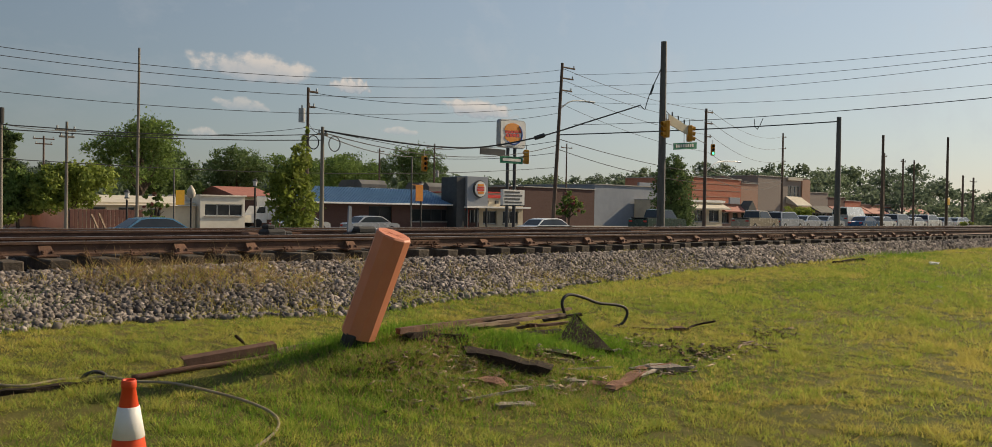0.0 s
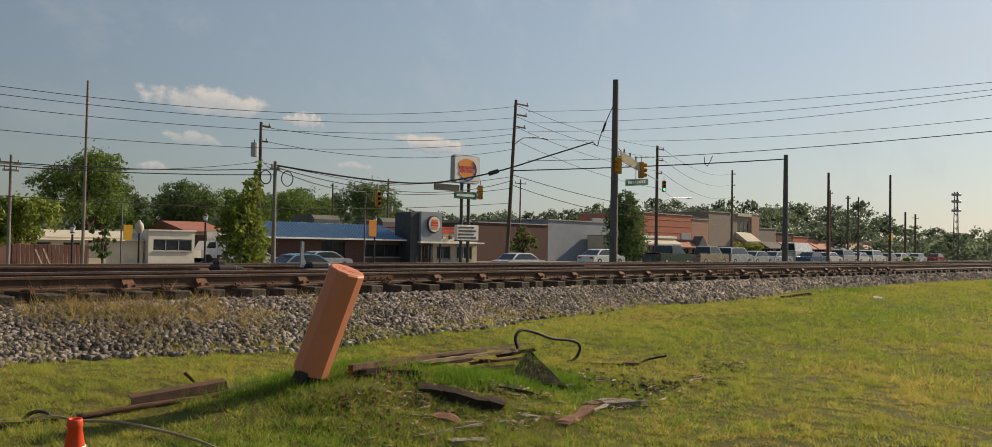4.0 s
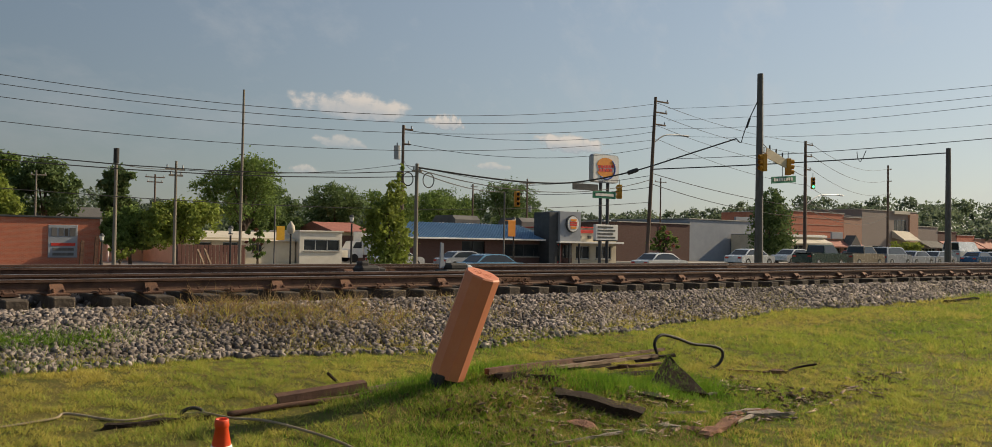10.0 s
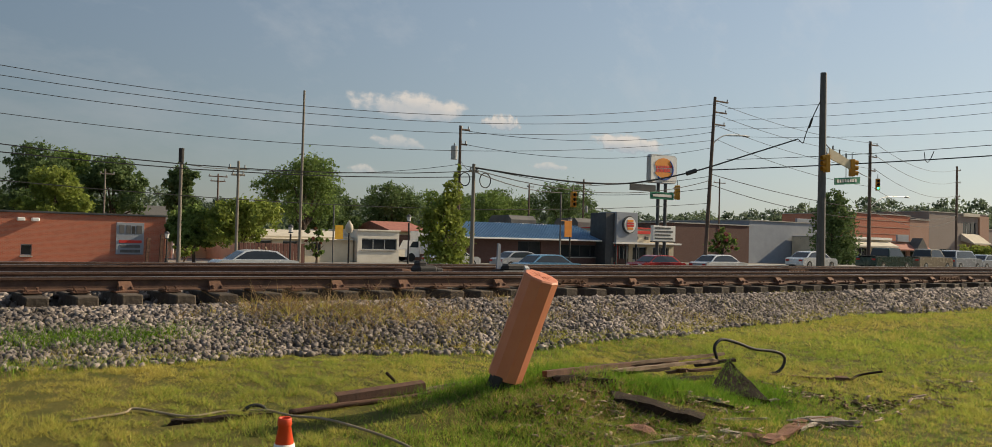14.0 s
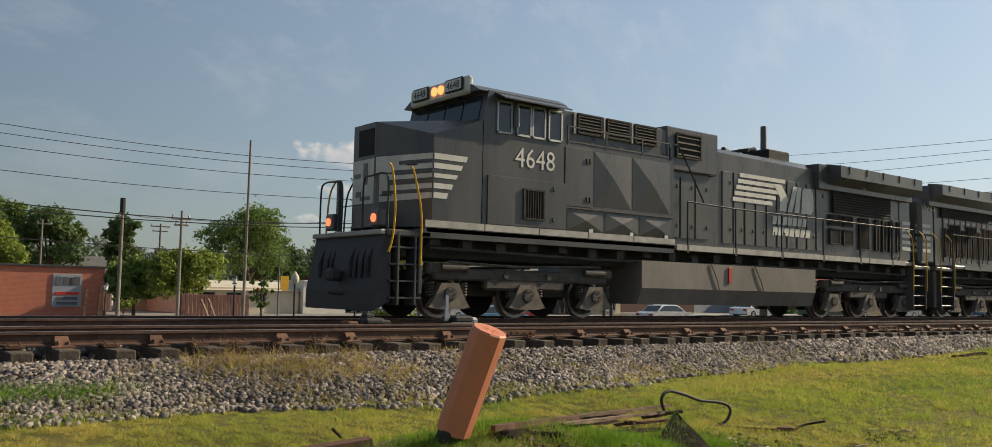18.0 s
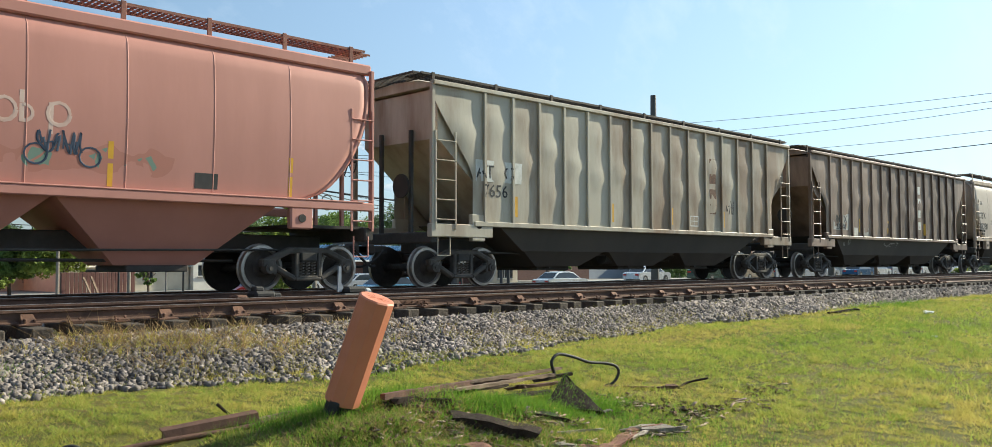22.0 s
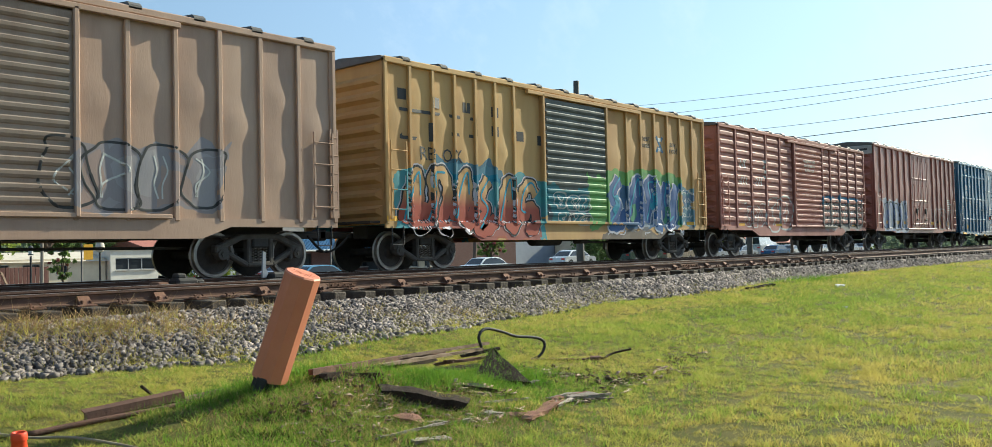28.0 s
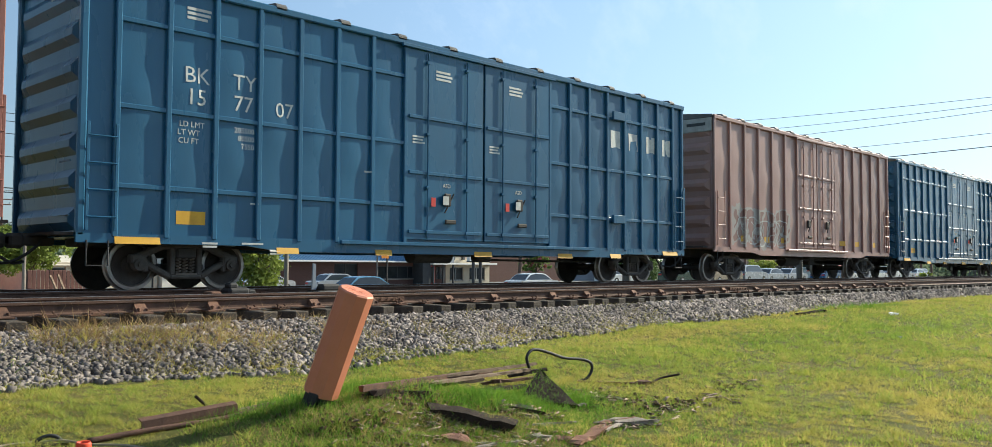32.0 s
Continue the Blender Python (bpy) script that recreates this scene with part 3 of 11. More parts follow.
def build_ground():
    g = G()
    xs = np.concatenate([[-900, -400, -150, -60, -30, -15], np.arange(-8, 2.4, 0.3), np.arange(2.4, 9, 0.07), np.arange(9, 14, 0.3), np.arange(14, 50, 1.0), [55, 60, 70, 90, 120, 170, 250, 400, 700, 1300, 2600]])
    ys = np.concatenate([[-900, -300, -100, -40, -15, -6], np.arange(-2, 4, 0.28), np.arange(4, 7, 0.07), np.arange(7, 10.4, 0.28), [11, 13, 16, 18, 19, 20, 21, 22, 23.5, 25, 27, 30, 40, 60, 90, 140, 220, 360, 600, 1100, 2600]])
    rng = np.random.default_rng(4)
    rows = []
    for x in xs:
        z = gz(np.full(len(ys), x), ys) + np.where((ys > 1) & (ys < 9.5) & (-8 < x) & (x < 50), rng.normal(0, 0.005, len(ys)), 0)
        rows.append([(x, y, float(zz)) for y, zz in zip(ys, z)])
    g.sheet(rows)
    tagged(part("ground", g, "ground", smooth=True, fix=False), "mown yellow-green grass field beside the tracks", "ground", kind="structure")
    # ballast bed under both tracks
    g = G()
    ys = np.concatenate([np.arange(0, 1.01, 0.125)])
    rows = []
    for x in np.concatenate([[-300, -100, -40, -20], np.arange(-12, 60, 0.4), [70, 90, 130, 200, 350, 700, 1500]]):
        t0 = toe(x)
        r = [(x, t0 - 0.05, float(gz(x, t0)) - 0.06)]
        for s in ys[1:]:
            y = t0 + (10.75 - t0) * s
            r.append((x, y, bed_z(x, y) + 0.02 * noise.noise((x * 2.1, y * 2.3, 0))))
        for y in (11.5, 12.3, 13.2, 14.3, 15.5, 16.5, 17.5, 18.0, 18.8, 19.8, 20.8):
            r.append((x, y, bed_z(x, y) - (0.05 if y < 18 else 0)))
        rows.append(r)
    g.sheet(rows)
    tagged(part("ballast_bed", g, "bed", smooth=False, fix=False), "crushed stone bed carrying both tracks, near black for gap shade", "ballast", kind="structure")


build_ground()


def build_tracks():
    rail_prof = [(-0.07, 0), (0.07, 0), (0.07, 0.012), (0.012, 0.03), (0.009, 0.12), (0.036, 0.13), (0.036, 0.162), (-0.036, 0.162), (-0.036, 0.13), (-0.009, 0.12), (-0.012, 0.03), (-0.07, 0.012)]
    tie_g = G()
    tie_g.box(0, 0, -0.09, 0.23, 2.62, 0.18, b=0.012)
    tie_me = tie_g.mesh("tie")
    tie_me.materials.append(M["tie"])
    pl = G()
    pl.box(0, 0, 0.011, 0.19, 0.36, 0.022, b=0.005)
    for s in (-1, 1):
        for k in (-1, 1):
            pl.box(k * 0.06, s * 0.085, 0.04, 0.022, 0.022, 0.05, b=0.004)
            pl.box(k * 0.06, s * 0.072, 0.066, 0.03, 0.045, 0.014, b=0.003)
    pl.box(0, -0.16, 0.03, 0.13, 0.04, 0.03, b=0.008)
    plate_me = pl.mesh("tie_plate")
    plate_me.materials.append(M["plate"])
    br = G()     # rail brace, a bent block that leans on the web
    br.box(0, 0, 0.012, 0.26, 0.34, 0.024, b=0.005)
    br.add([(-0.09, -0.16, 0.02), (0.09, -0.16, 0.02), (0.07, -0.03, 0.135), (-0.07, -0.03, 0.135), (-0.09, 0.0, 0.02), (0.09, 0.0, 0.02)], [(0, 1, 2, 3), (0, 3, 4), (1, 5, 2), (3, 2, 5, 4), (0, 4, 5, 1)])
    br.box(-0.05, -0.13, 0.06, 0.03, 0.05, 0.05, b=0.008)
    br.box(0.06, -0.12, 0.055, 0.03, 0.05, 0.04, b=0.008)
    brace_me = br.mesh("rail_brace")
    brace_me.materials.append(M["plate"])
    rng = random.Random(7)
    for yc, name, lab in ((NEAR, "near", "railway track with rusty rails on dark timber ties"), (FAR_T, "far", "second railway track with worn bright rail heads")):
        tr = thing("railway_track", lab, "track", pose(0, yc, RAIL - 0.185), "railway tracks")
        for s in (-1, 1):
            g = G()
            g.sweep(rail_prof, -300, 1500, pose(0, s * 0.752, 0.021))
            r = part("rail", g, "rail", tr)
            g = G()
            g.box(600, s * 0.752, 0.021 + 0.1635, 1800, 0.05, 0.003)
            part("running_surface", g, "railtop", r, "bright wheel-worn rail head")
            if s < 0:
                for x in (-3.2, 9.4, 21.2):
                    g = G()
                    for q in (-1, 1):
                        g.box(x, s * 0.752 + q * 0.024, 0.095, 0.9, 0.022, 0.075, b=0.006)
                        for k in (-0.34, -0.2, -0.07, 0.07, 0.2, 0.34):
                            g.cyl((x + k, s * 0.752 + q * 0.03, 0.095), (x + k, s * 0.752 + q * 0.06, 0.095), 0.016, n=6)
                    part("joint_bar", g, "plate", r, "bolted rusty joint bar")
        x = -12.0
        i = 0
        lim = 62 if name == "near" else 48
        while x < lim:
            dz = rng.uniform(-0.012, 0.004)
            t = part("tie", tie_me, None, tr, at=pose(x, rng.uniform(-0.09, 0.09), dz - 0.002, 0, rng.uniform(-0.4, 0.4), rng.uniform(-1.5, 1.5)))
            if x < 34:
                for s in (-1, 1):
                    me = brace_me if (name == "near" and s < 0 and i % 5 in (2, 4)) else plate_me
                    part("tie_plate" if me is plate_me else "rail_brace", me, None, tr, at=pose(x, s * 0.752, 0.0, 0, 0, 180 if s > 0 else 0))
            x += 0.55 + rng.uniform(-0.05, 0.05)
            i += 1
        g = G()
        while x < 420:
            g.box(x, rng.uniform(-0.08, 0.08), -0.09, 0.23, 2.6, 0.18)
            x += 0.55
        tagged(part("far_ties", g, "tie", tr, fix=False), kind="stuff")


build_tracks()


def scatter_stones():
    """Crushed stone over the shoulder and between the rails."""
    rng = np.random.default_rng(11)
    pts = []
    n = 0
    for x0, x1, dens in ((-3, 8, 620), (8, 16, 470), (16, 28, 280), (28, 60, 90)):
        k = int((x1 - x0) * 2.2 * dens)
        xs, us = rng.uniform(x0, x1, k), rng.uniform(-0.28, 1.12, k)
        us = np.where((us < 0) & (rng.random(k) < 0.5), rng.random(k), us)
        us = np.where((us < 0.22) & (rng.random(k) < 0.45), rng.uniform(0.2, 1.1, k), us)
        for x, u in zip(xs, us):
            t0 = toe(x)
            y = t0 + (10.75 - t0) * u
            pts.append((x, y, bed_z(x, y) if u > 0 else float(gz(x, y)), 1.0 if x < 16 else 1.5))
        k2 = int((x1 - x0) * 6.5 * dens * 0.16)
        for x, y in zip(rng.uniform(x0, x1, k2), rng.uniform(11, 18.5, k2)):
            pts.append((x, y, bed_z(x, y) - 0.04, 1.2))
    pts = np.array(pts)
    k = len(pts)
    base = np.array([(i, j, q) for i in (-1, 1) for j in (-1, 1) for q in (-1, 1)], float)
    sz = rng.uniform(0.012, 0.047, (k, 1, 3)) * pts[:, 3][:, None, None]
    v = base[None] * sz * rng.uniform(0.55, 1.15, (k, 8, 3))
    ang = rng.uniform(0, 6.28, (k, 3))
    c, s = np.cos(ang), np.sin(ang)
    for a, (p, q) in enumerate(((1, 2), (0, 2), (0, 1))):
        vp, vq = v[:, :, p].copy(), v[:, :, q].copy()
        v[:, :, p] = vp * c[:, a, None] - vq * s[:, a, None]
        v[:, :, q] = vp * s[:, a, None] + vq * c[:, a, None]
    v = v + pts[:, None, :3] + np.array([0, 0, 0.012])
    f = np.array([(0, 1, 3), (0, 3, 2), (4, 6, 7), (4, 7, 5), (0, 4, 5), (0, 5, 1), (2, 3, 7), (2, 7, 6), (0, 2, 6), (0, 6, 4), (1, 5, 7), (1, 7, 3)])
    faces = (f[None] + (np.arange(k) * 8)[:, None, None]).reshape(-1, 3)
    tagged(part("ballast_stones", np_mesh("ballast_stones", v.reshape(-1, 3), faces), "stone"), "loose grey crushed granite beside the ties", "ballast", kind="stuff")


scatter_stones()


def blades(name, pts, height, width, material, label, lean=0.5, seed=1, category="grass"):
    """Many narrow blades, one triangle each."""
    rng = np.random.default_rng(seed)
    k = len(pts)
    a = rng.uniform(0, 2 * np.pi, k)
    h = height * rng.uniform(0.5, 1.25, k) * pts[:, 3]
    w = width * rng.uniform(0.7, 1.3, k) * (pts[:, 4] if pts.shape[1] > 4 else 1.0)
    d = np.stack([np.cos(a), np.sin(a), np.zeros(k)], 1)
    l = rng.normal(0, lean, (k, 2)) * h[:, None]
    p = pts[:, :3] - np.array([0, 0, 0.01])
    v = np.empty((k, 3, 3))
    v[:, 0], v[:, 1] = p - d * w[:, None], p + d * w[:, None]
    v[:, 2] = p + np.concatenate([l, h[:, None]], 1)
    return tagged(part(name, np_mesh(name, v.reshape(-1, 3), np.arange(3 * k).reshape(k, 3)), material), label, category, kind="stuff")


def grow_grass():
    rng = np.random.default_rng(21)
    out = []
    for x0, x1, y0, y1, dens, wide in ((-1.5, 5, 2.2, 9.6, 5600, 1.0), (5, 10, 1.2, 9.8, 4600, 1.1), (10, 18, 0.4, 10.2, 1900, 1.7), (18, 34, -0.6, 10.4, 620, 2.8), (34, 70, -2.5, 10.6, 150, 5.0)):
        k = int((x1 - x0) * (y1 - y0) * dens)
        x, y = rng.uniform(x0, x1, k), rng.uniform(y0, y1, k)
        # only the strip that lies ahead
        keep = (y > x * 0.07 - 0.2) & (y < toe(x) + rng.normal(0.05, 0.12, k))
        keep &= rng.random(k) < np.clip(-0.28 + 1.5 * lumps(x, y, 0.11, 13) + 0.6 * lumps(x, y, 0.5, 3) + 0.35 * lumps(x, y, 2.2, 4), 0.12, 1)
        # thin on the bare hummocks
        keep &= rng.random(k) > 0.35 * np.exp(-((x - 4.75) / 0.6) ** 2 - ((y - 5.4) / 0.35) ** 2)
        x, y = x[keep], y[keep]
        clump = 0.3 + 2.2 * lumps(x, y, 0.11, 13) ** 1.8 * (0.45 + 0.9 * lumps(x, y, 0.6, 6))
        out.append(np.stack([x, y, gz(x, y), clump * (1.0 + 0.25 * (x0 > 9) + 0.3 * (x0 > 17)), np.full(len(x), wide)], 1))
    pts = np.concatenate(out)
    x, y = pts[:, 0], pts[:, 1]
    # fresh green round the mound and along a damp band, straw-gold behind, ochre in the open
    fresh = 0.22 + 0.75 * (lumps(x + 30, y + 30, 1.1, 7) - 0.5) + 0.45 * (lumps(x + 30, y + 30, 0.3, 8) - 0.5) + 0.55 * ss((6.5 - y) / 1.2) * ss((6.0 - x) / 2.0) + 0.5 * np.exp(-((y - 6.6) / 1.1) ** 2) * ss((x - 7) / 3)
    green = rng.random(len(x)) < fresh
    blades("grass", pts[~green], 0.036, 0.0032, "grass", "short sunlit yellow-green grass", 0.8, 1)
    blades("fresh_grass", pts[green], 0.042, 0.0032, "grass_mid", "short fresh green grass among the yellow", 0.7, 31)
    # greener, taller tufts
    cl = []
    for cx, cy, sx, sy, n, h in ((4.5, 5.45, 0.4, 0.28, 4200, 1.25), (5.0, 5.05, 0.45, 0.25, 3600, 1.2), (4.3, 6.0, 0.25, 0.2, 900, 1.8), (5.85, 5.75, 0.42, 0.16, 3000, 2.2), (6.35, 5.55, 0.4, 0.14, 1800, 1.9), (5.2, 4.85, 0.7, 0.3, 2600, 1.3), (6.6, 5.1, 0.6, 0.3, 2200, 1.3), (4.75, 6.35, 0.35, 0.2, 1600, 2.6), (4.0, 6.35, 0.3, 0.2, 900, 2.2), (6.93, 5.9, 0.16, 0.14, 1600, 2.6), (7.0, 5.6, 0.25, 0.16, 1200, 2.0), (3.6, 5.1, 0.9, 0.4, 6200, 1.2),
                                 (1.2, 9.2, 0.9, 0.25, 1500, 2.0), (7.4, 8.6, 0.8, 0.4, 900, 1.7), (13.5, 7.2, 3.0, 0.7, 3500, 1.6), (20, 7.8, 3.0, 0.6, 2200, 1.7), (5.5, 4.2, 1.6, 0.5, 2600, 1.2), (0.6, 5.0, 0.6, 0.5, 1500, 1.2), (23.5, 9.4, 1.2, 0.4, 1500, 3.6)):
        x, y = rng.normal(cx, sx, n), rng.normal(cy, sy, n)
        cl.append(np.stack([x, y, gz(x, y), np.full(n, h)], 1))
    blades("grass_tufts", np.concatenate(cl), 0.05, 0.0036, "grass_green", "lush green grass tufts round the dug-up patch", 0.45, 2)
    # low tussocks over the open lawn
    n = 900
    cx = 6 + 30 * rng.random(n) ** 1.4
    cy = cx * 0.07 + (toe(cx) - 0.3 - cx * 0.07) * rng.random(n)
    own = rng.integers(0, n, 42000)
    sp = rng.uniform(0.05, 0.16, n)[own] * (0.7 + cx[own] / 30)
    x, y = cx[own] + rng.normal(0, 1, 42000) * sp * 1.4, cy[own] + rng.normal(0, 1, 42000) * sp
    blades("tussocks", np.stack([x, y, gz(x, y), rng.uniform(0.6, 1.5, n)[own], 1 + x / 9], 1), 0.05, 0.0034, "grass_mid", "low green tussocks scattered over the lawn", 0.5, 51)
    # sun-bleached stalks among the lawn
    x, y = rng.uniform(-1, 20, 60000), rng.uniform(2, 9.2, 60000)
    keep = (rng.random(60000) < lumps(x, y, 0.9, 9) ** 2) & (y > x * 0.16 + 0.4)
    x, y = x[keep], y[keep]
    blades("dead_stalks", np.stack([x, y, gz(x, y), np.full(len(x), 1.0)], 1), 0.05, 0.0035, "straw", "sun-bleached stalks among the grass", 0.8, 12)
    # grass creeping up the shoulder
    k = 70000
    x = rng.uniform(-2, 26, k)
    t0 = toe(x)
    y = t0 + rng.exponential(0.34, k) - 0.15
    keep = rng.random(k) < lumps(x, y, 0.4, 15) ** 2 * 1.9
    x, y = x[keep], y[keep]
    blades("creeping_grass", np.stack([x, y, np.array([bed_z(a, b) for a, b in zip(x, y)]), rng.uniform(0.7, 1.7, len(x))], 1), 0.07, 0.004, "grass", "grass creeping up the stone shoulder", 0.6, 16)
    # dry weeds on the ballast shoulder
    cl = []
    for cx, sx, n, u in ((4.1, 0.3, 2000, 0.8), (4.6, 0.35, 2800, 0.9), (5.2, 0.4, 3000, 0.75), (5.9, 0.35, 2200, 0.62), (4.7, 0.5, 1600, 0.5), (6.6, 0.25, 700, 0.7), (2.6, 0.2, 160, 0.4), (7.4, 0.25, 500, 0.75), (8.2, 0.25, 600, 0.65), (9.2, 0.3, 350, 0.6), (10.6, 0.3, 300, 0.5), (5.4, 0.9, 1400, 1.08), (3.3, 0.5, 260, 0.9), (7.4, 0.8, 500, 1.05)):
        m = max(3, n // 55)
        own = rng.integers(0, m, n)
        mx, mu, mh = rng.normal(cx, sx, m), np.clip(rng.normal(u, 0.16, m), 0.02, 1.2), rng.uniform(0.25, 1.2, m)
        x, uu = mx[own] + rng.normal(0, 0.05, n) * mh[own], mu[own] + rng.normal(0, 0.03, n)
        t0 = toe(x)
        y = t0 + (10.75 - t0) * uu
        z = np.array([bed_z(a, b) for a, b in zip(x, y)])
        cl.append(np.stack([x, y, z, mh[own] * rng.uniform(0.5, 1.4, n)], 1))
    cl = np.concatenate(cl)
    pick = rng.random(len(cl)) < 0.5
    cl = cl[rng.random(len(cl)) < 0.8]
    pick = pick[:len(cl)]
    blades("dry_weeds", cl[pick][::2], 0.25, 0.0046, "straw", "tall dry weeds growing out of the ballast", 0.95, 3, "weeds")
    x = np.concatenate([rng.normal(2.2, 0.45, 2600), rng.normal(1.3, 0.5, 1800)])
    uu = rng.normal(0.42, 0.09, len(x))
    y = toe(x) + (10.75 - toe(x)) * uu
    blades("green_clump", np.stack([x, y, np.array([bed_z(a, b) for a, b in zip(x, y)]), rng.uniform(0.6, 1.5, len(x))], 1), 0.10, 0.005, "grass_green", "low green weeds spreading on the ballast", 0.6, 41, "weeds")
    blades("green_weeds", cl[~pick], 0.12, 0.0065, "grass", "green weeds growing out of the ballast", 0.8, 4, "weeds")


grow_grass()


# ---- things on the grass ----
def build_marker_post():
    base, top = Vector((4.30, 6.1, 0.25)), Vector((4.43, 5.74, 1.21))
    ax = (top - base).normalized()
    m = Matrix.Translation(base) @ ax.to_track_quat("Z", "Y").to_matrix().to_4x4()
    L = (top - base).length
    th = thing("marker_post", "leaning orange faceted plastic marker post, faded", "post", m)
    n, r = 10, 0.148
    prof = [(0.14, r), (L - 0.012, r), (L, r - 0.012)]
    g = G()
    vs = [(rr * math.cos(2 * math.pi * k / n), rr * math.sin(2 * math.pi * k / n), z) for z, rr in prof for k in range(n)]
    fs = [(i * n + k, i * n + (k + 1) % n, (i + 1) * n + (k + 1) % n, (i + 1) * n + k) for i in range(2) for k in range(n)]
    g.add(vs, fs + [tuple(range(n))[::-1]])
    sleeve = part("sleeve", g, "post", th)
    g = G()
    g.add([((r - 0.012) * math.cos(2 * math.pi * k / n), (r - 0.012) * math.sin(2 * math.pi * k / n), L) for k in range(n)] + [(0.06 * math.cos(2 * math.pi * k / n), 0.06 * math.sin(2 * math.pi * k / n), L - 0.002) for k in range(n)], [(k, (k + 1) % n, n + (k + 1) % n, n + k) for k in range(n)] + [tuple(range(n, 2 * n))])
    for k in range(5):
        g.box(0, 0, L - 0.003, 0.008, 0.2, 0.006, Matrix.Rotation(k * 0.628, 4, "Z"))
    part("cap", g, "post", th, "ribbed faded cap")
    g = G()
    g.cyl((0, 0, -0.12), (0, 0, 0.16), 0.125, n=12)
    for k in (-1, 1):
        g.box(k * 0.12, -0.02, 0.10, 0.06, 0.09, 0.13, b=0.01)
    part("base_collar", g, "black", th, "black base bracket half sunk in soil")


def build_cone():
    x, y = 1.84, 4.58
    th = thing("traffic_cone", "small orange traffic cone with white sleeve and scuffs", "cone", pose(x, y, float(gz(x, y)), 2, -2, 20))

    def ring(zs, n=28):
        g = G()
        vs = [(r * math.cos(2 * math.pi * k / n), r * math.sin(2 * math.pi * k / n), z) for z, r in zs for k in range(n)]
        return g.add(vs, [(i * n + k, i * n + (k + 1) % n, (i + 1) * n + (k + 1) % n, (i + 1) * n + k) for i in range(len(zs) - 1) for k in range(n)])
    s = lambda z: 0.105 - (z - 0.03) * (0.105 - 0.029) / 0.45
    part("cone_body", ring([(0.03, s(0.03)), (0.17, s(0.17)), (0.33, s(0.33)), (0.455, s(0.455)), (0.458, 0.036), (0.462, 0.038), (0.492, 0.036), (0.50, 0.032), (0.497, 0.026), (0.40, 0.027)]), "cone", th, smooth=True)
    part("sleeve", ring([(0.205, s(0.205) + 0.001), (0.207, s(0.207) + 0.004), (0.363, s(0.363) + 0.004), (0.365, s(0.365) + 0.001)]), "cone_white", th, "dirty white reflective sleeve", smooth=True)
    g = G()
    g.box(0, 0, 0.016, 0.30, 0.30, 0.032, b=0.012)
    part("base", g, "cone", th)


def on(x, y, dz=0.0):
    return Vector((x, y, float(gz(x, y)) + dz))


def plank(name, a, b, w, h, material, label, category, roll=0.0, chip=0.03, seed=0, group=""):
    """A worn timber or bar between two points."""
    rng = random.Random(seed)
    a, b = Vector(a), Vector(b)
    d = b - a
    L = d.length
    q = d.to_track_quat("X", "Z").to_matrix().to_4x4()
    m = Matrix.Translation(a) @ q @ Matrix.Rotation(radians(roll), 4, "X")
    g = G()
    n = max(4, int(L / 0.09))
    rows = []
    for i in range(n + 1):
        k = 1 - (0.4 if i in (0, n) else 0) * rng.random()
        rows.append([(L * i / n + (rng.uniform(-2.5, 1.2) * chip * (1 if i else -1) if i in (0, n) else 0), sy * w / 2 * k + rng.uniform(-chip, chip) * 0.38, sz * h / 2 * k + rng.uniform(-chip, chip) * 0.3) for sy, sz in ((-1, -1), (1, -1), (1, 1), (-1, 1))])
    vs = [p for r in rows for p in r]
    fs = [(i * 4 + k, i * 4 + (k + 1) % 4, i * 4 + 4 + (k + 1) % 4, i * 4 + 4 + k) for i in range(n) for k in range(4)] + [(3, 2, 1, 0), (n * 4, n * 4 + 1, n * 4 + 2, n * 4 + 3)]
    g.add(vs, fs)
    ob = part(name, g, material, at=m)
    return tagged(ob, label, category, group)


def smooth_pts(ps, n=8):
    ps = [Vector(p) for p in ps]
    out = []
    for i in range(len(ps) - 1):
        p0, p1, p2, p3 = ps[max(i - 1, 0)], ps[i], ps[i + 1], ps[min(i + 2, len(ps) - 1)]
        for k in range(n):
            t = k / n
            out.append(0.5 * ((2 * p1) + (p2 - p0) * t + (2 * p0 - 5 * p1 + 4 * p2 - p3) * t * t + (3 * p1 - p0 - 3 * p2 + p3) * t ** 3))
    return out + [ps[-1]]


build_marker_post()
build_cone()


def tube_thing(name, pts, r, material, label, category, n=7, steps=6):
    g = G()
    g.tube(smooth_pts(pts, steps), r, n)
    return tagged(part(name, g, material, smooth=True), label, category)


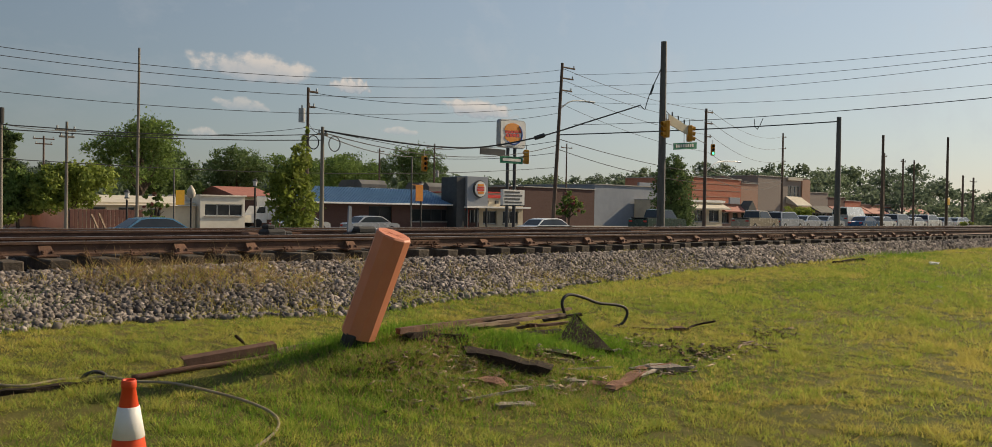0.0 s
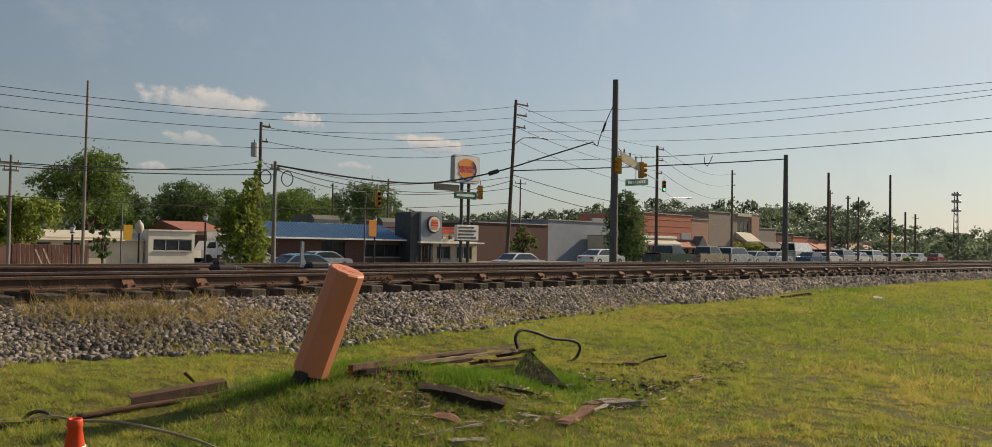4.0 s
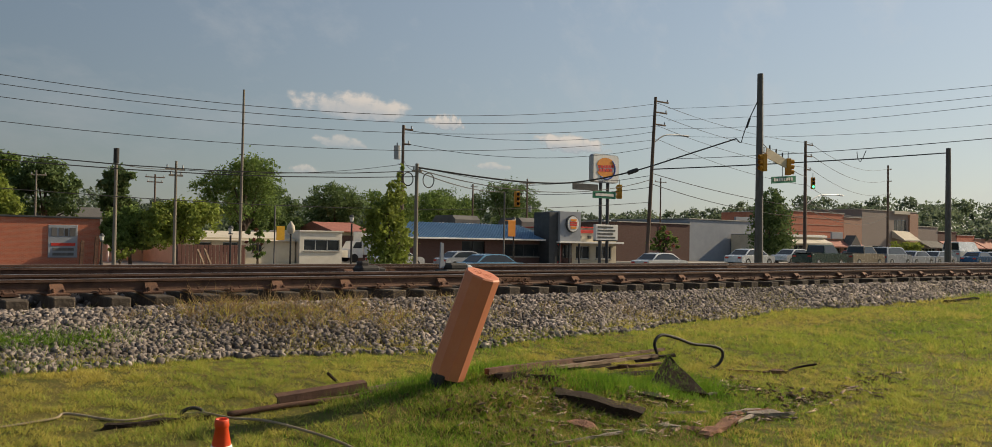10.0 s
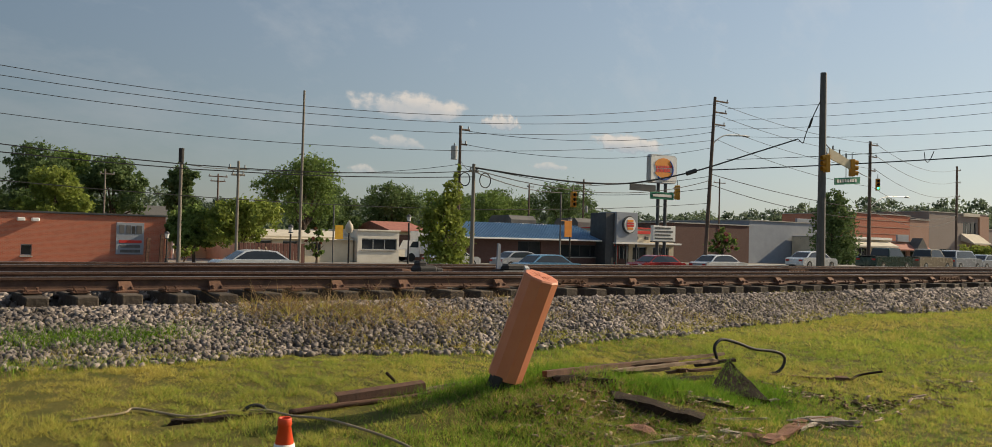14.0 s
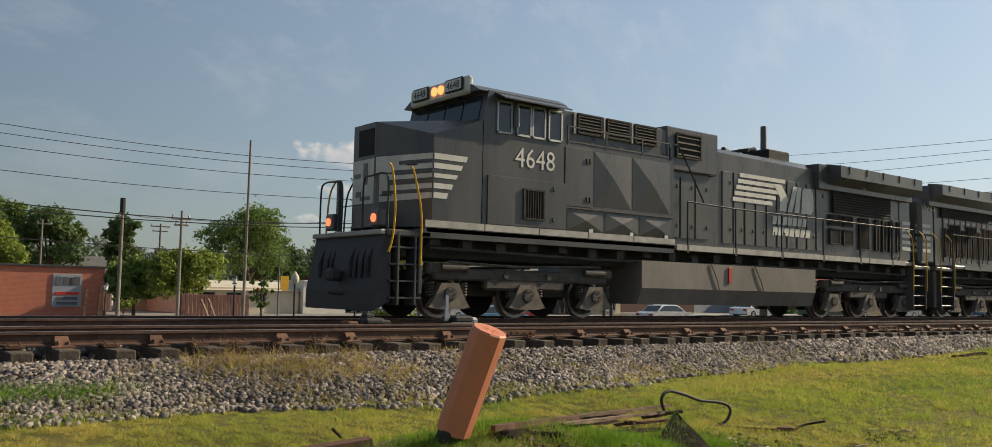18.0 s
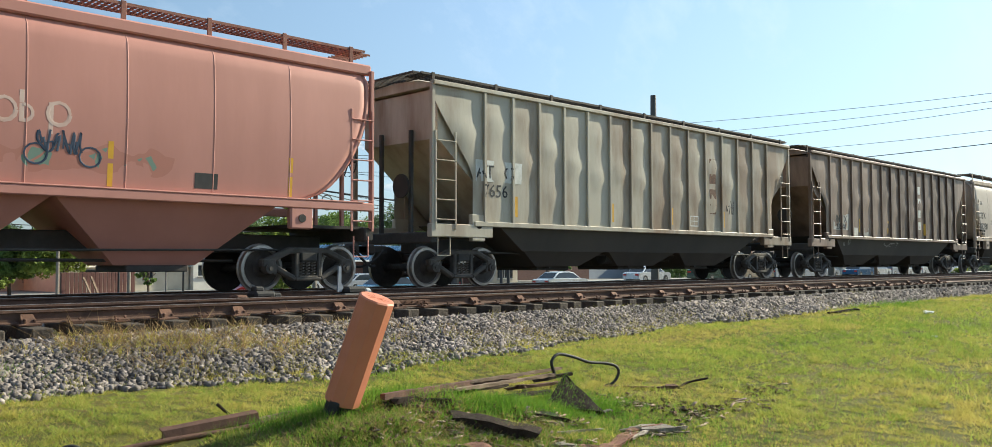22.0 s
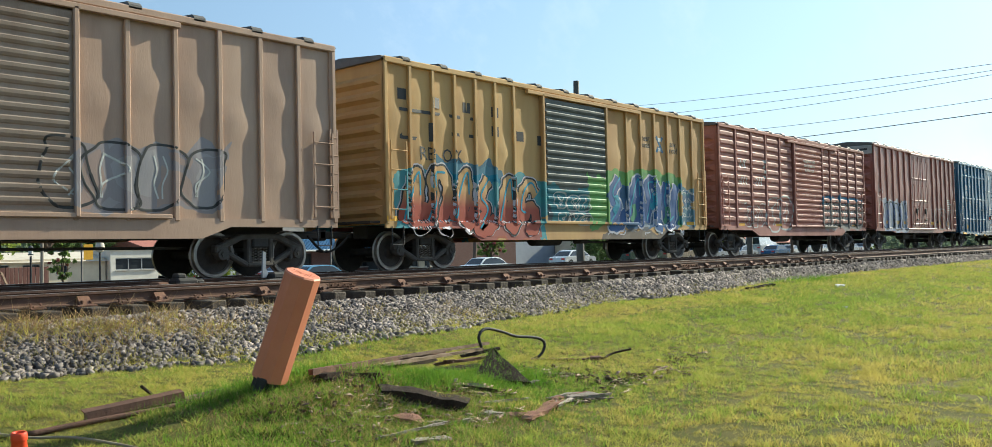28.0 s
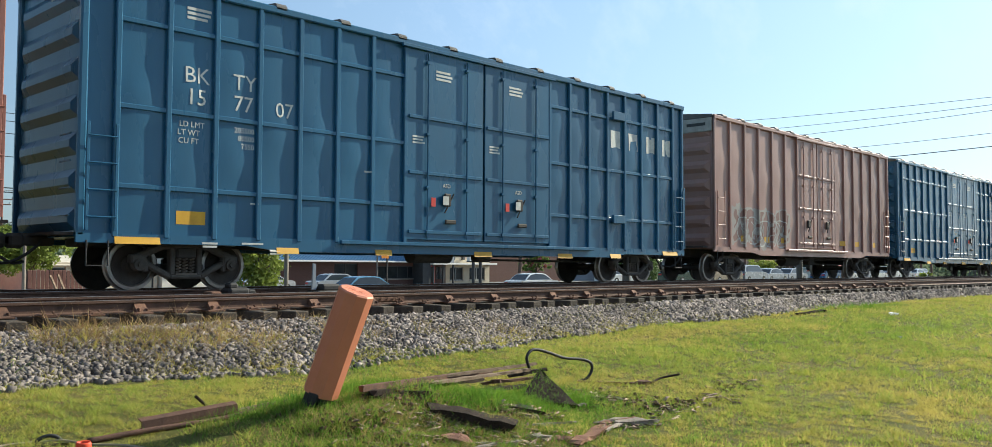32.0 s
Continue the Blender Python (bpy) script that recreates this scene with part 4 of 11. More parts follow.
def build_debris():
    # steel channel lying on its side
    a, b = on(3.07, 6.60, 0.06), on(3.82, 6.52, 0.07)
    d = b - a
    m = Matrix.Translation(a) @ d.to_track_quat("X", "Z").to_matrix().to_4x4()
    g = G()
    g.sweep([(-0.05, -0.03), (0.05, -0.05), (0.055, -0.04), (-0.03, -0.02), (-0.035, 0.02), (0.03, 0.035), (0.03, 0.045), (-0.045, 0.03)], 0, d.length)
    tagged(part("steel_channel", g, "rust", at=m), "short rusty steel channel lying in grass", "scrap")
    tube_thing("steel_rod", [on(2.66, 6.53, 0.02), on(3.07, 6.50, 0.03), on(3.67, 6.42, 0.02), on(4.25, 6.45, 0.02)], 0.022, "rust", "long rusty rod half hidden in grass", "scrap")
    plank("timber_bar", on(3.55, 6.56, 0.02), on(4.22, 6.50, 0.02), 0.07, 0.05, "oldwood", "weathered timber strip beside the post", "timber", seed=3)
    tube_thing("stick", [on(3.84, 7.21, 0.11), on(3.96, 7.20, 0.0)], 0.014, "darkwood", "dark broken stick in the grass", "stick")
    tube_thing("cable", [on(1.2, 7.0, 0.01), on(1.57, 7.03, 0.02), on(1.68, 7.09, 0.03), on(1.96, 6.77, 0.015), on(2.22, 6.77, 0.02), on(2.40, 6.71, 0.02), on(2.52, 6.62, 0.03), on(2.62, 6.38, 0.03), on(2.77, 6.13, 0.04), on(2.88, 5.79, 0.04), on(2.97, 5.43, 0.04), on(2.99, 5.14, 0.03), on(2.91, 4.92, 0.02), on(2.73, 4.74, 0.01), on(2.5, 4.6, -0.01)], 0.010, "cable", "long tan cable snaking over the grass", "cable")
    tube_thing("hose_loop", [on(2.36, 6.72, 0.01), on(2.40, 6.70, 0.05), on(2.45, 6.68, 0.065), on(2.50, 6.66, 0.05), on(2.53, 6.64, 0.01), on(2.56, 6.60, -0.01)], 0.014, "black", "black hose end looped above the grass", "hose")
    plank("old_board", on(1.75, 6.66, 0.01), on(2.56, 6.52, 0.02), 0.06, 0.04, "darkwood", "dark rotten strip sunk in grass", "timber", seed=9)
    # long bars behind the dug patch
    plank("steel_beam", (4.60, 5.89, 0.40), (6.90, 6.62, 0.30), 0.055, 0.05, "rust", "long rusty beam lying across the dug patch", "scrap", chip=0.006, seed=1)
    plank("timber_bar", (4.66, 5.84, 0.36), (6.55, 6.40, 0.27), 0.07, 0.045, "darkwood", "dark split timber under the rusty beam", "timber", seed=21, chip=0.02)
    plank("timber_bar", (5.5, 6.02, 0.35), (7.3, 6.42, 0.30), 0.05, 0.03, "oldwood", "weathered split bar beside the rusty beam", "timber", seed=22, chip=0.015)
    plank("timber_bar", (5.95, 6.30, 0.355), (7.72, 6.70, 0.31), 0.035, 0.03, "oldwood", "long thin weathered bar on the scrap pile", "timber", seed=2, chip=0.01)
    plank("timber_bar", on(7.30, 6.74, 0.10), on(7.90, 6.70, 0.13), 0.05, 0.035, "darkwood", "dark bar on the scrap pile", "timber", seed=6, chip=0.012)
    plank("timber_bar", on(6.75, 6.62, 0.07), on(7.60, 6.55, 0.08), 0.04, 0.03, "rust", "short rusty bar on the scrap pile", "timber", seed=4, chip=0.012)
    plank("timber_bar", on(6.12, 6.02, 0.04), on(7.1, 6.30, 0.06), 0.05, 0.04, "darkwood", "dark weathered bar low in the grass", "timber", seed=5, chip=0.012)
    plank("rusty_lump", on(6.86, 6.60, 0.09), on(7.0, 6.56, 0.10), 0.05, 0.045, "rust", "rusty clamp on the scrap pile", "scrap", seed=37)
    plank("steel_bar", on(7.95, 6.30, 0.015), on(8.62, 5.76, 0.02), 0.05, 0.022, "rust", "rusty flat bar in the grass", "scrap", chip=0.006, seed=7)
    plank("rusty_lump", on(8.50, 5.88, 0.03), on(8.64, 5.76, 0.03), 0.07, 0.045, "rust", "rusty bracket at the end of a bar", "scrap", seed=17)
    tube_thing("stick", [on(8.66, 5.76, 0.03), on(8.88, 5.80, 0.05), on(9.10, 5.68, 0.09)], 0.013, "darkwood", "dark stick pointing out of the grass", "stick")
    tube_thing("hose", [(7.22, 6.36, 0.33), (7.17, 6.35, 0.45), (7.28, 6.35, 0.52), (7.52, 6.35, 0.475), (7.77, 6.34, 0.40), (8.05, 6.32, 0.365), (8.20, 6.30, 0.32), (8.24, 6.30, 0.24), (8.17, 6.32, 0.14), (8.0, 6.36, 0.10)], 0.017, "black", "black hose arching out of the scrap", "hose")
    # leaning board overgrown with grass, a dark three-cornered slab
    g = G()
    a, b, c = Vector((6.99, 6.02, 0.33)), Vector((6.80, 5.36, 0.05)), Vector((6.42, 5.78, 0.10))
    nrm = (b - a).cross(c - a).normalized() * 0.05
    rows = []
    rng = random.Random(3)
    for i in range(8):
        p, q = a.lerp(b, i / 7), a.lerp(c, i / 7)
        rows.append([p.lerp(q, j / 5) + nrm * rng.uniform(0.0, 0.35) for j in range(6)])
    g.sheet(rows)
    g.sheet([[p - nrm for p in r] for r in rows])
    for side in (0, -1):
        g.sheet([[r[side] for r in rows], [r[side] - nrm for r in rows]])
    g.sheet([rows[-1], [p - nrm for p in rows[-1]]])
    tagged(part("leaning_board", g, "darkwood"), "dark rotten board leaning on the scrap pile", "board")
    rr = np.random.default_rng(91)
    u, v = np.sqrt(rr.random(2600)), rr.random(2600)
    va, vb, vc = np.array(a), np.array(b), np.array(c)
    tp = va + (vb - va) * (u * (1 - v))[:, None] + (vc - va) * (u * v)[:, None]
    keep = rr.random(2600) < np.clip(1.15 - 0.9 * u, 0.2, 1)
    blades("board_grass", np.concatenate([tp[keep] + np.array(nrm) * 0.2, rr.uniform(0.5, 1.4, (keep.sum(), 1))], 1), 0.08, 0.004, "grass_green", "green grass growing over the leaning board", 0.5, 92)
    plank("old_tie", on(5.02, 5.62, 0.0), on(5.5, 5.02, 0.0), 0.26, 0.11, "darkwood", "rotten dark railway tie sunk in a hollow", "timber", seed=11, chip=0.04)
    # added plank: its dark colour stands for the shaded hollow below the beam
    plank("old_tie", on(4.66, 5.92, -0.02), on(5.35, 5.86, -0.02), 0.16, 0.12, "darkwood", "dark plank standing in for shade under the rusty beam", "timber", seed=12, chip=0.04)
    plank("plank", on(5.53, 4.42, 0.02), on(6.40, 4.70, 0.025), 0.11, 0.03, "redwood", "broken reddish plank lying in grass", "timber", seed=13, chip=0.04)
    for k, (x0, y0, x1, y1) in enumerate(((6.1, 4.66, 6.62, 4.78), (6.15, 4.56, 6.7, 4.7), (6.3, 4.74, 6.86, 4.74), (6.2, 4.6, 6.5, 4.84))):
        plank("splinter", on(x0, y0, 0.03), on(x1, y1, 0.035), 0.03, 0.018, "greywood" if k % 2 else "redwood", "long splinter torn off the broken plank", "timber", seed=130 + k, chip=0.016, roll=20 * k)
    for k, (x0, y0, x1, y1, w, h, m) in enumerate(((6.34, 4.80, 6.66, 4.72, 0.06, 0.035, "greywood"), (6.45, 4.70, 6.84, 4.60, 0.07, 0.04, "greywood"), (6.50, 4.85, 6.80, 4.80, 0.04, 0.03, "greywood"), (6.60, 4.62, 6.88, 4.52, 0.05, 0.03, "greywood"), (5.58, 4.72, 5.68, 4.55, 0.06, 0.03, "redwood"), (5.45, 4.78, 5.62, 4.66, 0.05, 0.03, "greywood"),
                                                      (4.94, 4.90, 5.22, 4.68, 0.07, 0.035, "greywood"), (5.02, 4.84, 5.16, 4.74, 0.05, 0.03, "redwood"), (4.79, 5.10, 4.90, 4.90, 0.09, 0.05, "redwood"), (4.86, 4.96, 5.0, 4.88, 0.07, 0.03, "darkwood"), (5.9, 5.44, 6.14, 5.24, 0.06, 0.04, "darkwood"), (5.98, 5.50, 6.2, 5.36, 0.05, 0.03, "greywood"), (5.3, 5.15, 5.48, 5.02, 0.05, 0.03, "darkwood"))):
        plank("wood_chip", on(x0, y0, 0.025), on(x1, y1, 0.025), w, h, m, {"greywood": "splintered grey wood piece", "redwood": "broken reddish wood piece", "darkwood": "dark wood piece in bare soil"}[m], "timber", seed=60 + k, chip=0.025, roll=(k * 37) % 50 - 25)
    plank("stick", on(5.78, 5.04, 0.03), on(6.30, 4.96, 0.03), 0.025, 0.02, "greywood", "thin weathered stick in the grass", "stick", seed=15, chip=0.012)
    plank("stick", on(6.72, 5.42, 0.03), on(6.98, 5.40, 0.04), 0.025, 0.02, "greywood", "short weathered stick in the grass", "stick", seed=45, chip=0.012)
    plank("stick", on(4.26, 4.74, 0.02), on(5.0, 4.72, 0.03), 0.022, 0.016, "greywood", "long thin weathered stick", "stick", seed=16, chip=0.012)
    plank("slab", on(4.46, 4.58, 0.015), on(4.76, 4.49, 0.015), 0.11, 0.022, "greywood", "flat pale grey slab in the grass", "slab", seed=18, chip=0.025)
    # splinters and chips of rotten wood lying about
    rng = np.random.default_rng(15)
    sp = np.concatenate([np.stack([rng.normal(cx, sx, n), rng.normal(cy, sy, n)], 1) for cx, cy, sx, sy, n in ((7.45, 5.6, 0.14, 0.16, 45), (7.4, 4.75, 0.16, 0.14, 26), (8.35, 4.85, 0.25, 0.18, 26), (5.0, 5.3, 0.25, 0.2, 110), (6.0, 5.35, 0.15, 0.1, 60), (4.5, 5.15, 0.3, 0.2, 60), (6.6, 4.65, 0.18, 0.12, 50), (5.4, 4.75, 0.25, 0.12, 50), (9.6, 5.3, 0.3, 0.2, 10))])
    k = len(sp)
    base = np.array([(i, j, q) for i in (-1, 1) for j in (-1, 1) for q in (-1, 1)], float)
    v = base[None] * np.stack([rng.uniform(0.02, 0.07, k), rng.uniform(0.006, 0.018, k), rng.uniform(0.003, 0.008, k)], 1)[:, None] * rng.uniform(0.5, 1.2, (k, 8, 3))
    for (p, q), an in (((0, 1), rng.uniform(0, 6.28, k)), ((0, 2), rng.normal(0, 0.3, k))):
        vp, vq = v[:, :, p].copy(), v[:, :, q].copy()
        v[:, :, p], v[:, :, q] = vp * np.cos(an)[:, None] - vq * np.sin(an)[:, None], vp * np.sin(an)[:, None] + vq * np.cos(an)[:, None]
    v = v + np.stack([sp[:, 0], sp[:, 1], gz(sp[:, 0], sp[:, 1]) + 0.018], 1)[:, None]
    f = np.array([(0, 1, 3, 2), (4, 6, 7, 5), (0, 4, 5, 1), (2, 3, 7, 6), (0, 2, 6, 4), (1, 5, 7, 3)])
    tagged(part("wood_litter", np_mesh("wood_litter", v.reshape(-1, 3), (f[None] + (np.arange(k) * 8)[:, None, None]).reshape(-1, 4)), "splinter"), "splinters of rotten wood strewn over the dug patch", "wood litter", kind="stuff")
    plank("old_board", on(20.2, 9.4, 0.03), on(21.6, 9.33, 0.03), 0.14, 0.07, "darkwood", "old dark board at the edge of the grass", "timber", seed=25, chip=0.05)
    plank("old_board", on(22.3, 9.44, 0.03), on(22.9, 9.38, 0.03), 0.14, 0.07, "oldwood", "old board at the edge of the grass", "timber", seed=26, chip=0.05)
    plank("litter", on(22.2, 8.03, 0.03), on(22.5, 7.96, 0.04), 0.12, 0.06, "litter", "crumpled white litter on the grass", "litter", seed=27, chip=0.06)
    plank("litter", on(17.2, 6.1, 0.02), on(17.32, 6.05, 0.03), 0.08, 0.04, "litter", "small white litter on the grass", "litter", seed=28, chip=0.04)
    # bare soil and clods on the dug patch
    rng = np.random.default_rng(5)
    pts = []
    for cx, cy, sx, sy, n in ((4.45, 5.5, 0.3, 0.3, 90), (5.0, 5.2, 0.35, 0.25, 130), (7.4, 5.5, 0.3, 0.2, 110), (5.1, 5.75, 0.35, 0.15, 120), (4.6, 4.95, 0.35, 0.2, 60), (7.6, 4.9, 0.35, 0.12, 50), (5.9, 5.35, 0.3, 0.12, 90), (9.2, 5.1, 0.25, 0.12, 40)):
        pts += [(x, y) for x, y in zip(rng.normal(cx, sx, n), rng.normal(cy, sy, n))]
    pts = np.array(pts)
    k = len(pts)
    base = np.array([(i, j, q) for i in (-1, 1) for j in (-1, 1) for q in (-1, 1)], float)
    v = base[None] * rng.uniform(0.008, 0.028, (k, 1, 3)) * rng.uniform(0.5, 1.2, (k, 8, 3))
    v[:, :, 2] *= 0.7
    v = v + np.stack([pts[:, 0], pts[:, 1], gz(pts[:, 0], pts[:, 1]) + 0.012], 1)[:, None]
    f = np.array([(0, 1, 3, 2), (4, 6, 7, 5), (0, 4, 5, 1), (2, 3, 7, 6), (0, 2, 6, 4), (1, 5, 7, 3)])
    tagged(part("soil_clods", np_mesh("soil_clods", v.reshape(-1, 3), (f[None] + (np.arange(k) * 8)[:, None, None]).reshape(-1, 4)), "soil"), "dark soil clods of the dug-up mound", "soil", kind="stuff")
    # dead thatch on the mound
    n = 13000
    x, y = np.concatenate([rng.normal(4.5, 0.45, n // 2), rng.normal(5.1, 0.6, n // 2)]), np.concatenate([rng.normal(5.45, 0.4, n // 2), rng.normal(5.1, 0.4, n // 2)])
    blades("thatch", np.stack([x, y, gz(x, y), np.ones(n)], 1), 0.06, 0.0036, "thatch", "dead brown thatch over the mound", 0.9, 8)


build_debris()


def build_track_hardware():
    # switch machine and its parts between the tracks
    th = thing("switch_machine", "dark greasy switch stand between the tracks", "switch machine", pose(10.33, 14.35, 0.73))
    g = G()
    g.box(0, 0, 0.10, 0.62, 0.42, 0.2, b=0.03)
    g.box(0.04, 0, 0.25, 0.44, 0.3, 0.14, b=0.04)
    part("housing", g, "black", th)
    g = G()
    g.box(0.30, -0.06, 0.20, 0.18, 0.2, 0.18, b=0.05)
    part("motor_cover", g, "galv", th, "dull metal motor cover")
    g = G()
    g.plate([(-0.33, 0.22), (-0.25, 0.22), (-0.20, 0.30), (-0.25, 0.40), (-0.25, 0.70), (-0.31, 0.72)], -0.02, 0.02)
    part("target_plate", g, "greywall", th, "faded grey upright plate")
    g = G()
    g.cyl((-0.3, -0.1, 0.10), (-1.5, -0.55, 0.06), 0.03, n=8)
    part("throw_rod", g, "rust", th)
    th = thing("junction_box", "low rusty covered junction box between the tracks", "box", pose(8.35, 14.4, 0.73))
    g = G()
    g.box(0, 0, 0.08, 1.0, 0.45, 0.15, b=0.04)
    g.box(-0.42, -0.05, 0.17, 0.22, 0.3, 0.10, b=0.03)
    part("body", g, "rust", th)
    g = G()
    g.box(0.06, 0, 0.21, 0.42, 0.34, 0.14, b=0.05)
    g.box(-0.02, 0, 0.31, 0.18, 0.2, 0.10, b=0.03)
    g.box(0.34, 0.02, 0.19, 0.16, 0.26, 0.10, b=0.03)
    part("lid", g, "black", th)
    g = G()
    g.cyl((0.5, 0, 0.08), (1.3, -0.15, 0.05), 0.04, n=8)
    part("conduit", g, "galv", th)
    for x, y in ((5.6, 14.2), (12.1, 14.3)):
        th = thing("rail_block", "short rusty steel piece between the tracks", "scrap", pose(x, y, 0.74, 0, 0, 8))
        g = G()
        g.box(0, 0, 0.06, 1.3, 0.16, 0.1, b=0.02)
        part("bar", g, "rust", th)


build_track_hardware()


# ---- the town beyond the tracks ----
ZT = -0.75


def slab(name, x0, x1, y0, y1, z, h, material, label, category):
    g = G()
    g.box((x0 + x1) / 2, (y0 + y1) / 2, z - h / 2, x1 - x0, y1 - y0, h, b=0.02)
    return tagged(part(name, g, material), label, category, kind="structure")


def rise(x):
    """The street climbs a little towards the crossing."""
    u = min(1.0, max(0.0, (x - 45) / 22))
    return 0.6 * u * u * (3 - 2 * u)


def strip(name, x0, x1, y0, y1, z, h, material, label, category):
    xs = sorted({x0, x1} | {float(x) for x in range(45, 69, 2) if x0 < x < x1})
    top = [(x, z + rise(x)) for x in xs]
    g = G()
    g.plate(top + [(x1, z - h), (x0, z - h)], y0, y1)
    return tagged(part(name, g, material), label, category, kind="structure")


strip("road", -260, 700, 38.0, 50.5, ZT + 0.03, 0.5, "asphalt", "two-lane asphalt street beyond the railway", "road")
strip("kerb", -260, 700, 37.6, 37.996, ZT + 0.15, 0.6, "concrete", "concrete kerb along the street", "kerb")
strip("pavement", -260, 700, 50.504, 53.2, ZT + 0.15, 0.6, "concrete", "concrete pavement along the street", "pavement")
slab("parking_lot", -260, 700, 53.204, 100, ZT + 0.02, 0.5, "worn_asphalt", "pale worn parking lot before the shops", "parking lot")
slab("side_street", 72.5, 84, 53.5, 240, ZT + 0.04, 0.5, "asphalt", "side street running away between buildings", "road")
for x in range(-60, 240, 9):
    slab("lane_mark", x, x + 3, 44.15, 44.3, ZT + 0.037 + rise(x + 1.5), 0.02, "paintline", "worn white lane mark", "road marking")


def house(name, label, x0, x1, y0, depth, h, wall, windows=(), doors=(), roof="roofgrey", parapet=True, cap="concrete"):
    """A shop block: walls with real openings on the street side, panes set back."""
    th = thing(name, label, "building", pose(0, 0, 0), "shops along the street")
    z1 = ZT + h
    t = 0.3
    # front wall split round its openings
    opens = sorted([(a, b, ZT + c, ZT + d, False) for a, b, c, d in windows] + [(a, b, ZT, ZT + d, True) for a, b, d in doors])
    xs = x0
    for a, b, c, d, isdoor in opens:
        for u0, u1, v0, v1 in ((xs, a, ZT, z1), (a, b, ZT, c), (a, b, d, z1)):
            if u1 - u0 > 0.02 and v1 - v0 > 0.02:
                g = G()
                g.box((u0 + u1) / 2, y0 + t / 2, (v0 + v1) / 2, u1 - u0, t, v1 - v0)
                part("wall", g, wall, th)
        xs = b
        g = G()
        g.box((a + b) / 2, y0 + t * 0.7, (c + d) / 2, b - a, 0.03, d - c)
        win = part("door" if isdoor else "window", g, "glass", th)
        g = G()
        n = max(1, round((b - a) / 1.4))
        for k in range(n + 1):
            g.box(a + (b - a) * k / n, y0 + t * 0.55, (c + d) / 2, 0.08, 0.08, d - c)
        for z in (c + 0.04, d - 0.04):
            g.box((a + b) / 2, y0 + t * 0.55, z, b - a, 0.08, 0.08)
        part("frame", g, "galv" if wall != "brick_dark" else "darkpanel", win)
        if not isdoor:
            g = G()
            g.box((a + b) / 2, y0 - 0.04, c - 0.05, b - a + 0.1, 0.16, 0.09, b=0.01)
            part("sill", g, "concrete", win)
    if x1 - xs > 0.02:
        g = G()
        g.box((xs + x1) / 2, y0 + t / 2, (ZT + z1) / 2, x1 - xs, t, z1 - ZT)
        part("wall", g, wall, th)
    for xa in (x0 + t / 2, x1 - t / 2):
        g = G()
        g.box(xa, y0 + t + (depth - t) / 2, (ZT + z1) / 2, t - 0.01, depth - t, h)
        part("wall", g, wall, th)
    g = G()
    g.box((x0 + x1) / 2, y0 + depth - 0.15, (ZT + z1) / 2, x1 - x0 - 2 * t, 0.3, h)
    part("wall", g, wall, th)
    g = G()
    g.box((x0 + x1) / 2, y0 + depth / 2, z1 - 0.35, x1 - x0 - 0.5, depth - 0.5, 0.12)
    part("roof", g, roof, th)
    if parapet:
        g = G()
        g.box((x0 + x1) / 2, y0 + 0.1, z1 + 0.06, x1 - x0 + 0.2, 0.5, 0.14, b=0.02)
        for xa in (x0 + 0.1, x1 - 0.1):
            g.box(xa, y0 + depth / 2 + 0.2, z1 + 0.06, 0.4, depth - 0.4, 0.13, b=0.02)
        part("coping", g, cap, th)
    return th


def rooftop(th, x, y, z, s=1.0, material="galv"):
    g = G()
    g.box(x, y, z + 0.4 * s, 1.6 * s, 1.3 * s, 0.8 * s, b=0.05)
    u = part("rooftop_unit", g, material, th)
    g = G()
    g.cyl((x, y, z + 0.8 * s), (x, y, z + 0.9 * s), 0.45 * s, n=14)
    part("fan_cowl", g, "darkpanel", u)


def box_part(name, th, x0, x1, y0, y1, z0, z1, material, label="", b=0.02):
    g = G()
    g.box((x0 + x1) / 2, (y0 + y1) / 2, (z0 + z1) / 2, x1 - x0, y1 - y0, z1 - z0, b=b)
    return part(name, g, material, th, label)


